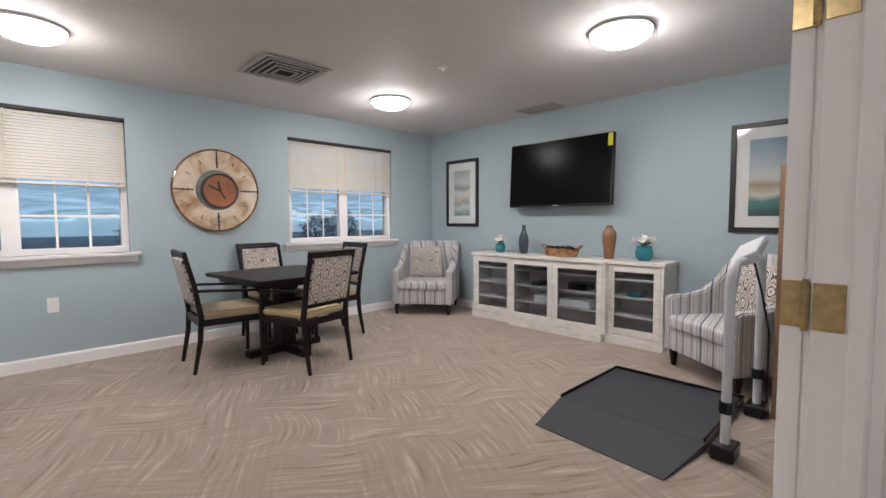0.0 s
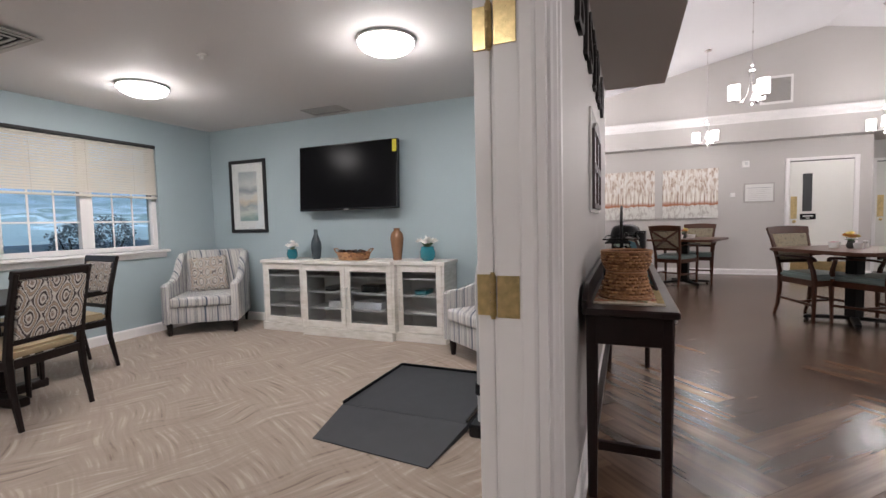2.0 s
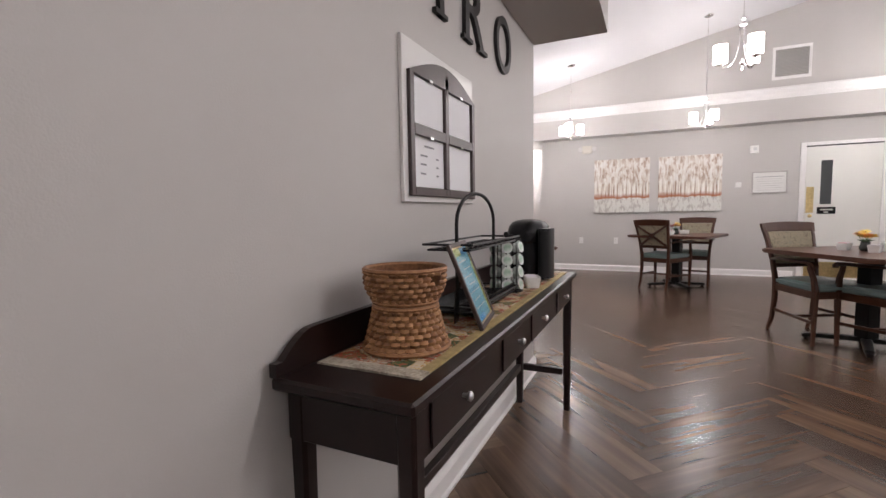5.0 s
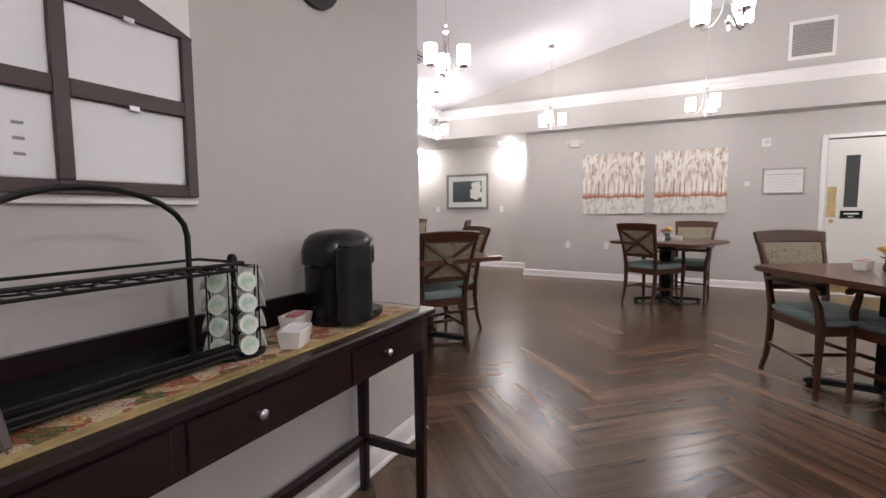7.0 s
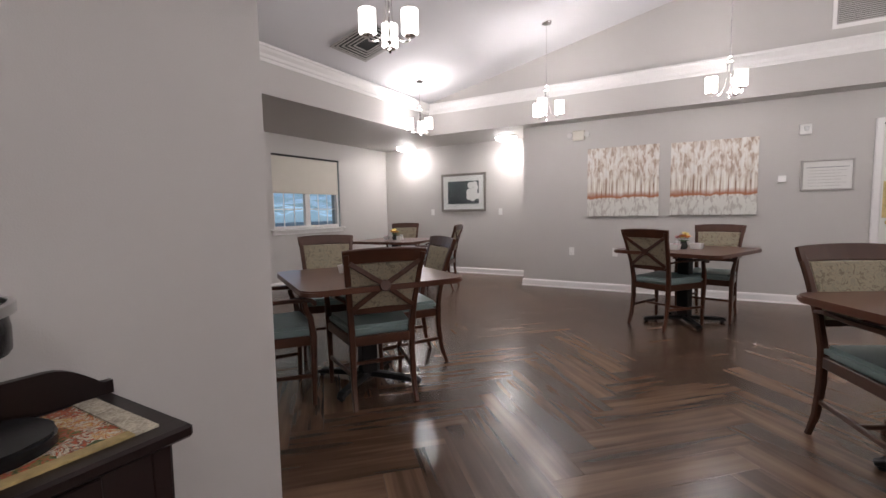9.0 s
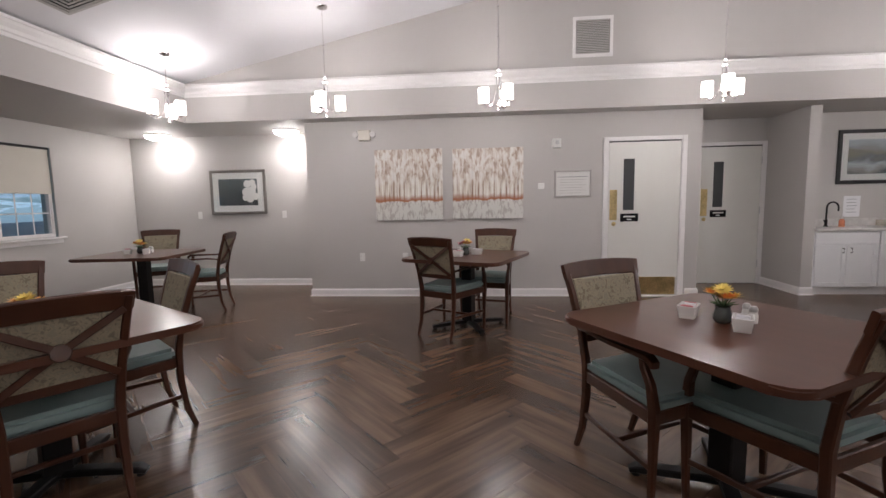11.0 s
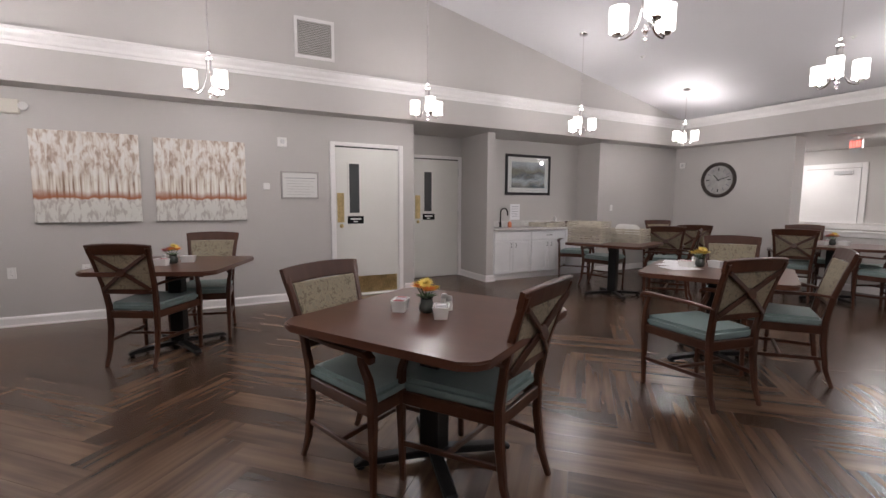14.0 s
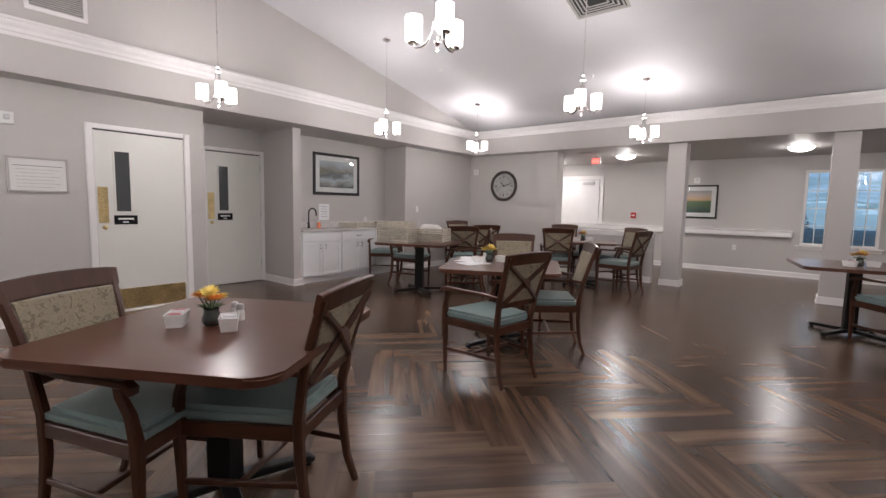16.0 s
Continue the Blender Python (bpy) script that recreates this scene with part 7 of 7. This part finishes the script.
for y, z, m, s in ((1.75, 0.268, M_PAPER, 0.16), (2.12, 0.268, M_WHITEPL, 0.10), (1.72, 0.438, M_BLACKPL, 0.10), (1.16, 0.438, M_TEALGLAZE, 0.06), (2.2, 0.438, M_BLACKPL, 0.06)):
    bm = bmesh.new()
    box(bm, -0.09, -s, 0, 0.09, s, 0.07 if s > 0.08 else 0.045, bevel=0.004)
    single("stored_box", bm, m, "small stored box on a cabinet shelf", "box", pose(6.40, y, z + 0.0005), "stored boxes")


def vase(name, label, x, y, prof, mat, n=28):
    bm = bmesh.new()
    lathe(bm, prof, n)
    return single(name, bm, mat, label, "vase", pose(x, y, H + 0.0005), smooth=True)


vase("vase", "tall slate blue glazed vase", 6.40, 2.42, [(0, 0), (0.038, 0), (0.045, 0.02), (0.056, 0.12), (0.052, 0.18), (0.032, 0.235), (0.020, 0.27), (0.021, 0.315), (0.016, 0.315), (0.014, 0.26), (0, 0.25)], M_SLATEGLAZE)
vase("vase", "tan glazed vase with a narrow foot", 6.38, 1.43, [(0, 0), (0.042, 0), (0.046, 0.05), (0.058, 0.13), (0.066, 0.21), (0.058, 0.26), (0.030, 0.29), (0.030, 0.305), (0.036, 0.312), (0.030, 0.312), (0.024, 0.295), (0, 0.28)], M_TANGLAZE)


def potted(x, y, s):
    ob = thing("potted_flowers", "round teal glazed pot of white silk flowers", "potted flowers", pose(x, y, H + 0.0005), "teal pots")
    bm = bmesh.new()
    lathe(bm, [(0, 0), (0.045 * s, 0), (0.066 * s, 0.03 * s), (0.068 * s, 0.075 * s), (0.056 * s, 0.105 * s), (0.06 * s, 0.12 * s), (0.052 * s, 0.12 * s), (0.045 * s, 0.1 * s), (0, 0.09 * s)], 24)
    part("pot", bm, M_TEALGLAZE, ob, smooth=True)
    rnd = random.Random(int(y * 10))
    for k in range(22):
        a, r = rnd.uniform(0, 6.28), 0.075 * s * math.sqrt(rnd.random())
        bm = bmesh.new()
        for j in range(6):
            b = 2 * math.pi * j / 6
            R = 0.036 * s
            q = [bm.verts.new(v) for v in ((0, 0, 0), (R * 0.6 * math.cos(b - 0.5), R * 0.6 * math.sin(b - 0.5), R * 0.35), (R * math.cos(b), R * math.sin(b), R * 0.55), (R * 0.6 * math.cos(b + 0.5), R * 0.6 * math.sin(b + 0.5), R * 0.35))]
            bm.faces.new(q)
        part("bloom", bm, M_PETAL, ob, at=pose(r * math.cos(a), r * math.sin(a), (0.150 + 0.065 * rnd.random() * (1 - r / (0.09 * s))) * s, rnd.uniform(-40, 40), rnd.uniform(-40, 40), 0))
    bm = bmesh.new()
    for k in range(14):
        a = rnd.uniform(0, 6.28)
        c, q_, R = math.cos(a), math.sin(a), 0.075 * s
        v = [bm.verts.new(p) for p in ((0, 0, 0.10 * s), (R * 0.5 * math.cos(a - 0.35), R * 0.5 * math.sin(a - 0.35), 0.14 * s), (R * c, R * q_, (0.12 + 0.05 * rnd.random()) * s), (R * 0.5 * math.cos(a + 0.35), R * 0.5 * math.sin(a + 0.35), 0.14 * s))]
        bm.faces.new(v)
    part("leaves", bm, M_LEAF, ob)


potted(6.38, 2.73, 0.86)
potted(6.36, 1.095, 1.1)
ob = thing("oval_basket", "low oval woven basket of dark pine cones", "basket", pose(6.36, 1.925, H + 0.0005))
bm = bmesh.new()
for i in range(5):
    for k in range(26):
        a0, a1 = 2 * math.pi * (k + 0.5 * (i % 2)) / 26, 2 * math.pi * (k + 1 + 0.5 * (i % 2)) / 26
        f0, f1 = 0.86 + 0.03 * i, 0.86 + 0.03 * (i + 1)
        z0_, z1_ = 0.016 * i, 0.016 * (i + 1)
        q = []
        for a, f, z in ((a0, f0, z0_), (a1, f0, z0_), (a1, f1, z1_), (a0, f1, z1_)):
            q.append((0.105 * f * math.cos(a), 0.19 * f * math.sin(a), z))
        am, fm = (a0 + a1) / 2, (f0 + f1) / 2 + 0.05
        m_ = bm.verts.new((0.105 * fm * math.cos(am), 0.19 * fm * math.sin(am), (z0_ + z1_) / 2))
        vs = [bm.verts.new(p) for p in q]
        for j in range(4):
            bm.faces.new((vs[j], vs[(j + 1) % 4], m_))
tagged(part("weave", bm, M_WEAVE, ob), kind="stuff")
bm = bmesh.new()
slab(bm, [(0.088 * math.cos(a), 0.16 * math.sin(a)) for a in (2 * math.pi * k / 24 for k in range(24))], 0.001, 0.05)
part("base", bm, M_WEAVE, ob)
for s in (-1, 1):
    bm = bmesh.new()
    sweep(bm, [(-0.045, s * 0.175, 0.07), (-0.03, s * 0.215, 0.11), (0.03, s * 0.215, 0.11), (0.045, s * 0.175, 0.07)], 0.006, n=7)
    part("handle", bm, M_WEAVE, ob)
rnd = random.Random(8)
for k in range(9):
    bm = bmesh.new()
    for j in range(7):
        r = 0.028 * math.sin(math.pi * (j + 0.7) / 8)
        lathe(bm, [(r * 0.5, j * 0.008), (r + 0.004, j * 0.008 + 0.004), (r * 0.4, j * 0.008 + 0.008)], 9)
    single("pine_cone", bm, M_CHAIRWOOD, "dark pine cone in the oval basket", "pine cone", pose(6.36 + rnd.uniform(-0.045, 0.045), 1.925 + 0.032 * (k - 4), H + 0.052, rnd.uniform(-40, 40), rnd.uniform(-40, 40), 0), "pine cones")


# wing armchairs
def armchair_base():
    ob = thing("armchair", "grey striped upholstered armchair with nailhead trim", "armchair", group="striped armchairs")
    W, D = 0.37, 0.36
    bm = bmesh.new()
    box(bm, -W + 0.075, -D + 0.1, 0.13, W - 0.075, D - 0.01, 0.30, bevel=0.012, segments=2)
    part("seat_base", bm, M_STRIPE, ob, smooth=True)
    bm = bmesh.new()
    box(bm, -W + 0.08, -D + 0.13, 0.301, W - 0.08, D + 0.015, 0.405, bevel=0.03, segments=3)
    part("seat_cushion", bm, M_STRIPE, ob, smooth=True)
    bm = bmesh.new()
    vs = box(bm, -W + 0.045, -0.055, 0.0, W - 0.045, 0.055, 0.62, bevel=0.035, segments=3)
    bmesh.ops.transform(bm, matrix=Matrix.Translation((0, -D + 0.10, 0.25)) @ Matrix.Rotation(radians(10), 4, "X"), verts=bm.verts[:])
    part("backrest", bm, M_STRIPE, ob, smooth=True)
    for s in (-1, 1):
        bm = bmesh.new()
        prof = [(-D - 0.04, 0.13), (D, 0.13), (D, 0.52), (D - 0.03, 0.545), (D - 0.16, 0.55), (D - 0.30, 0.58), (D - 0.42, 0.66), (D - 0.50, 0.76), (D - 0.60, 0.835), (-D - 0.06, 0.85), (-D - 0.10, 0.84)]
        lo = [bm.verts.new((s * (W - 0.075), y, z)) for y, z in prof]
        hi = [bm.verts.new((s * W, y, z)) for y, z in prof]
        bm.faces.new(lo)
        bm.faces.new(hi[::-1])
        for j in range(len(prof)):
            bm.faces.new((lo[j], hi[j], hi[(j + 1) % len(prof)], lo[(j + 1) % len(prof)]))
        bmesh.ops.recalc_face_normals(bm, faces=bm.faces)
        bmesh.ops.bevel(bm, geom=[e for e in bm.edges if abs(e.verts[0].co.x - e.verts[1].co.x) < 1e-5], offset=0.012, segments=2, affect="EDGES")
        part("arm", bm, M_STRIPE, ob, smooth=True)
        bm = bmesh.new()
        pts = [(D + 0.003, z) for z in [0.15 + 0.027 * k for k in range(15)]]
        for y, z in pts:
            for xx in (s * (W - 0.010),):
                lathe(bm, [(0.0075, 0), (0.006, 0.004), (0, 0.006)], 8, (0, 0, 0))
                bmesh.ops.transform(bm, matrix=Matrix.Translation((xx, y, z)) @ Matrix.Rotation(radians(-90), 4, "X"), verts=bm.verts[-17:])
        for (ya_, za_), (yb_, zb_) in zip(prof[3:9], prof[4:10]):
            n = max(1, int(math.hypot(yb_ - ya_, zb_ - za_) / 0.028))
            for k in range(n):
                f = k / n
                lathe(bm, [(0.0075, 0), (0.006, 0.004), (0, 0.006)], 8, (0, 0, 0))
                bmesh.ops.transform(bm, matrix=Matrix.Translation((s * W, ya_ + (yb_ - ya_) * f, za_ + (zb_ - za_) * f - 0.022)) @ Matrix.Rotation(radians(90 * s), 4, "Y"), verts=bm.verts[-17:])
        tagged(part("nailheads", bm, M_STEEL, ob, "polished metal nailheads", True), kind="stuff")
        for y in (D - 0.06, -D + 0.02):
            bm = bmesh.new()
            sweep(bm, [(s * (W - 0.05), y, 0.13), (s * (W - 0.055), y, 0.0)], 0.055, 0.055, up=(0, 1, 0), widths=[1, 0.65])
            part("leg", bm, M_DARKWOOD, ob)
    return ob


def pillow(at):
    n = 10
    bm = bmesh.new()
    top, bot = [], []
    for i in range(n + 1):
        for side, acc in ((1, top), (-1, bot)):
            row = []
            for j in range(n + 1):
                u, v = 2 * i / n - 1, 2 * j / n - 1
                t = 0.055 * (max(0, (1 - u * u) * (1 - v * v))) ** 0.45
                k = 1 - 0.05 * (1 - abs(u * v))
                row.append(bm.verts.new((u * 0.20 * k, side * t, v * 0.20 * k + 0.2)))
            acc.append(row)
    for acc in (top, bot):
        for i in range(n):
            for j in range(n):
                bm.faces.new((acc[i][j], acc[i + 1][j], acc[i + 1][j + 1], acc[i][j + 1]))
    bmesh.ops.remove_doubles(bm, verts=bm.verts, dist=0.0008)
    return single("throw_pillow", bm, M_IKAT, "ogee patterned throw pillow resting in the armchair", "pillow", at, "throw pillows", smooth=True)


for k, (x, y, a) in enumerate(((6.10, 3.68, 216), (6.03, 0.27, 143))):
    m = pose(x, y, 0.004, 0, 0, a - 90)
    if k:
        copy_thing(first_armchair, m)
    else:
        first_armchair = armchair_base()
        first_armchair.matrix_basis = m
    pillow(m @ pose(0.02, -0.10, 0.405) @ Matrix.Rotation(radians(14), 4, "X") @ Matrix.Rotation(radians(4), 4, "Y"))
ob = thing("tall_cardboard_box", "tall brown cardboard box standing against the wall", "box", pose(5.45, -0.17, 0.004))
simple("body", M_CARD, ob, -0.10, -0.155, 0, 0.10, 0.15, 1.42, bevel=0.003)


# blue room dining set
def parsons_chair_base():
    ob = thing("side_chair", "dark wood armchair with a patterned back and cream seat", "chair", group="patterned back chairs")
    for s in (-1, 1):
        bm = bmesh.new()
        sweep(bm, [(s * 0.215, -0.29, 0), (s * 0.215, -0.245, 0.25), (s * 0.215, -0.235, 0.42), (s * 0.215, -0.27, 0.65), (s * 0.215, -0.33, 0.895)], 0.034, 0.034, up=(0, 1, 0), widths=[0.75, 1, 1.1, 1, 0.9])
        part("back_leg", bm, M_DARKWOOD, ob)
        bm = bmesh.new()
        sweep(bm, [(s * 0.235, 0.22, 0), (s * 0.235, 0.22, 0.40), (s * 0.235, 0.21, 0.585)], 0.034, 0.034, up=(0, 1, 0), widths=[0.75, 1.05, 0.9])
        part("front_leg", bm, M_DARKWOOD, ob)
        bm = bmesh.new()
        sweep(bm, [(s * 0.215, -0.265, 0.62), (s * 0.235, -0.05, 0.605), (s * 0.236, 0.245, 0.585)], 0.034, 0.020, up=(0, 0, 1))
        part("arm", bm, M_DARKWOOD, ob)
        bm = bmesh.new()
        sweep(bm, [(s * 0.22, -0.24, 0.375), (s * 0.235, 0.22, 0.375)], 0.022, 0.05)
        part("side_rail", bm, M_DARKWOOD, ob)
    for y in (0.222, -0.238):
        simple("front_rail" if y > 0 else "back_rail", M_DARKWOOD, ob, -0.215, y - 0.011, 0.35, 0.215, y + 0.011, 0.40)
    bm = bmesh.new()
    slab(bm, [(-0.21, -0.225), (0.21, -0.225), (0.24, 0.245), (-0.24, 0.245)], 0.401, 0.455, bevel=0.016)
    part("seat", bm, M_CREAM, ob, "cream vinyl seat pad", True)
    bm = bmesh.new()
    sweep(bm, [(-0.232, -0.325, 0.885), (0.232, -0.325, 0.885)], 0.026, 0.05, up=(0, -0.3, 1))
    part("crest_rail", bm, M_DARKWOOD, ob)
    bm = bmesh.new()
    sweep(bm, [(-0.21, -0.252, 0.50), (0.21, -0.252, 0.50)], 0.022, 0.03)
    part("lower_rail", bm, M_DARKWOOD, ob)
    bm = bmesh.new()
    vs = box(bm, -0.195, -0.022, 0, 0.195, 0.022, 0.345, bevel=0.012, segments=2)
    bmesh.ops.transform(bm, matrix=Matrix.Translation((0, -0.252, 0.518)) @ Matrix.Rotation(math.atan2(0.075, 0.35), 4, "X"), verts=bm.verts[:])
    part("back_pad", bm, M_IKAT, ob, "ogee patterned upholstered back", True)
    return ob


for k, (x, y, a) in enumerate(((3.56, 3.30, -4), (3.99, 2.82, 104), (4.56, 3.48, 176), (4.19, 3.76, 278))):
    m = pose(x, y, 0.004, 0, 0, a - 90)
    if k:
        copy_thing(first_side_chair, m)
    else:
        first_side_chair = parsons_chair_base()
        first_side_chair.matrix_basis = m
ob = thing("game_table", "square near-black wooden table on a pedestal", "table", pose(4.02, 3.26, 0.004, 0, 0, 6))
bm = bmesh.new()
slab(bm, rounded(0.93, 0.93, 0.02, 2), 0.66, 0.69, bevel=0.005)
part("tabletop", bm, M_DARKWOOD, ob)
simple("apron", M_DARKWOOD, ob, -0.38, -0.38, 0.615, 0.38, 0.38, 0.6595)
simple("pedestal", M_DARKWOOD, ob, -0.07, -0.07, 0.06, 0.07, 0.07, 0.6145, bevel=0.006)
for a in (0, 90):
    bm = bmesh.new()
    vs = box(bm, -0.34, -0.045, 0.0, 0.34, 0.045, 0.0595 if a == 0 else 0.0585, bevel=0.008)
    part("foot", bm, M_DARKWOOD, ob, at=pose(0, 0, 0, 0, 0, a))

# wheelchair scale
ob = thing("platform_scale", "dark grey platform scale with a ramp and grey handrail", "scale")
bm = bmesh.new()
x0, x1, ya_, yb_ = 4.70, 5.47, 0.13, 0.93
box(bm, x0, ya_, 0.006, x1, yb_, 0.045, bevel=0.004)
part("platform", bm, M_DARKGREY, ob)
bm = bmesh.new()
for q in ((x0, x1, yb_ - 0.012, yb_), (x0, x1, ya_, ya_ + 0.012), (x1 - 0.012, x1, ya_ + 0.012, yb_ - 0.012)):
    box(bm, q[0], q[2], 0.0455, q[1], q[3], 0.065, bevel=0.003)
part("edge_lip", bm, M_BLACKPL, ob)
bm = bmesh.new()
lo = [(x0 - 0.002, ya_ + 0.0, 0.006), (x0 - 0.002, yb_, 0.006), (4.345, yb_ - 0.06, 0.006), (4.29, ya_ + 0.05, 0.006)]
hi = [(x0 - 0.002, ya_ + 0.0, 0.043), (x0 - 0.002, yb_, 0.043), (4.345, yb_ - 0.06, 0.010), (4.29, ya_ + 0.05, 0.010)]
a = [bm.verts.new(v) for v in lo]
b = [bm.verts.new(v) for v in hi]
bm.faces.new(a[::-1])
bm.faces.new(b)
for j in range(4):
    bm.faces.new((a[j], a[(j + 1) % 4], b[(j + 1) % 4], b[j]))
part("ramp", bm, M_DARKGREY, ob)
for x in (4.70, 5.36):
    simple("post_socket", M_BLACKPL, ob, x - 0.07, 0.0, 0.006, x + 0.07, 0.0995, 0.075, bevel=0.008)
    bm = bmesh.new()
    sweep(bm, [(x, 0.05, 0.22), (x, 0.05, 0.275)], 0.031, n=16)
    sweep(bm, [(x, 0.05, 0.25), (x + 0.055, 0.02, 0.235)], 0.012, n=10)
    part("clamp", bm, M_BLACKPL, ob, "black plastic clamp")
bm = bmesh.new()
r = 0.10
sweep(bm, [(4.70, 0.05, 0.075), (4.70, 0.05, 0.92 - r)] + [(4.70 + r - r * math.cos(t), 0.05, 0.92 - r + r * math.sin(t)) for t in (math.pi / 2 * k / 6 for k in range(1, 7))] + [(5.36 - r + r * math.sin(t), 0.05, 0.92 - r + r * math.cos(t)) for t in (math.pi / 2 * k / 6 for k in range(0, 7))] + [(5.36, 0.05, 0.075)], 0.021, n=14, up=(0, 1, 0))
part("handrail", bm, M_SCALEGREY, ob, "light grey bent tube rail", True)
bm = bmesh.new()
vs = box(bm, -0.11, -0.07, -0.018, 0.11, 0.07, 0.02, bevel=0.01, segments=2)
part("display_head", bm, M_SCALEGREY, ob, "grey plastic display head", at=pose(5.05, 0.05, 0.965, -30, -20, 0))
bm = bmesh.new()
sweep(bm, [(5.12, 0.05, 0.94), (5.20, 0.02, 0.75), (5.33, 0.0, 0.5), (5.34, 0.0, 0.1)], 0.006, n=7)
part("cable", bm, M_BLACKPL, ob)

# sprinkler heads
for x, y, z in ((10.0, 1.25, slope_z(1.25)), (8.9, -8.6, slope_z(-8.6)), (4.75, 2.0, ZB), (11.0, -7.6, slope_z(-7.6))):
    ob = thing("sprinkler_head", "small white ceiling sprinkler head", "sprinkler", pose(x, y, z), "sprinklers")
    bm = bmesh.new()
    lathe(bm, [(0, -0.002), (0.035, -0.004), (0.03, -0.012), (0.012, -0.014), (0.012, -0.035), (0, -0.035)], 16)
    part("body", bm, M_WHITEPL, ob, smooth=True)


# ---- floor planks, in a herringbone at 45 degrees to the walls ----
def planks():
    L, W, g, th = 0.965, 0.175, 0.0007, 0.004
    q = 1 / math.sqrt(2)
    ox, oy = 9.39, -1.28

    def world_xy(u, v):
        return ox + (u + v) * q, oy + (v - u) * q

    def inside(x, y):
        return (-1.0 < x < XM and YF < y < -0.43) or (XM <= x < 13.3 and YF < y < YN)

    def clip(poly, x0, y0, x1, y1):
        for k, sgn, lim in ((0, 1, x0), (0, -1, x1), (1, 1, y0), (1, -1, y1)):
            out = []
            for a, b in zip(poly, poly[1:] + poly[:1]):
                da, db = sgn * (a[k] - lim), sgn * (b[k] - lim)
                if da >= 0:
                    out.append(a)
                if da * db < 0:
                    f = da / (da - db)
                    out.append((a[0] + (b[0] - a[0]) * f, a[1] + (b[1] - a[1]) * f))
            poly = out
            if len(poly) < 3:
                return []
        return poly
    whole, rest = [], []
    for k in range(-70, 71):
        for j in range(-14, 15):
            for kind in (0, 1):
                u0, v0 = (k * W + j * L, k * W - j * L) if kind == 0 else (k * W + L + j * L, k * W + W - L - j * L)
                du, dv = (L, W) if kind == 0 else (W, L)
                cs = [(u0 + g, v0 + g), (u0 + du - g, v0 + g), (u0 + du - g, v0 + dv - g), (u0 + g, v0 + dv - g)]
                pts = [world_xy(*c) for c in cs]
                cx, cy = world_xy(u0 + du / 2, v0 + dv / 2)
                if all(inside(*p) for p in pts):
                    near = 6.9 < cx < 10.9 and -5.6 < cy < 1.6
                    (whole if near else rest).append((cx, cy, 45 if kind else -45, pts))
                else:
                    for r in ((-1.0, YF, XM, -0.43), (XM, YF, 13.3, YN)):
                        p = clip(pts, *r)
                        if p:
                            rest.append((cx, cy, 45 if kind else -45, p))
    whole.sort(key=lambda e: abs(e[0] - 8.6) + abs(e[1] + 1.9))
    rest += whole[300:]
    whole = whole[:300]
    bm = bmesh.new()
    box(bm, -L / 2 + g, -W / 2 + g, -th, L / 2 - g, W / 2 - g, 0)
    me = bpy.data.meshes.new("plank")
    bm.to_mesh(me)
    bm.free()
    me.materials.append(M_PLANK)
    floor = bpy.data.objects["floor"]
    for cx, cy, a, pts in whole:
        o = new("plank", me)
        o.parent = floor
        o.matrix_basis = pose(cx, cy, 0, 0, 0, a + (180 if int(cx * 7) % 2 else 0))
    for turn in (45, -45):
        back = pose(0, 0, 0, 0, 0, -turn)
        vs, fs = [], []
        for cx, cy, a, pts in rest:
            if a != turn:
                continue
            i, n = len(vs), len(pts)
            vs += [back @ Vector((x, y, 0)) for x, y in pts] + [back @ Vector((x, y, -th)) for x, y in pts]
            fs.append(tuple(range(i, i + n)))
            fs += [(i + j, i + n + j, i + n + (j + 1) % n, i + (j + 1) % n) for j in range(n)]
        me = bpy.data.meshes.new("planks_beyond")
        me.from_pydata(vs, [], fs)
        me.materials.append(M_PLANK)
        o = new("planks_beyond", me)
        o.parent = floor
        o.matrix_basis = pose(0, 0, 0, 0, 0, turn)
        tagged(o, kind="stuff")


planks()
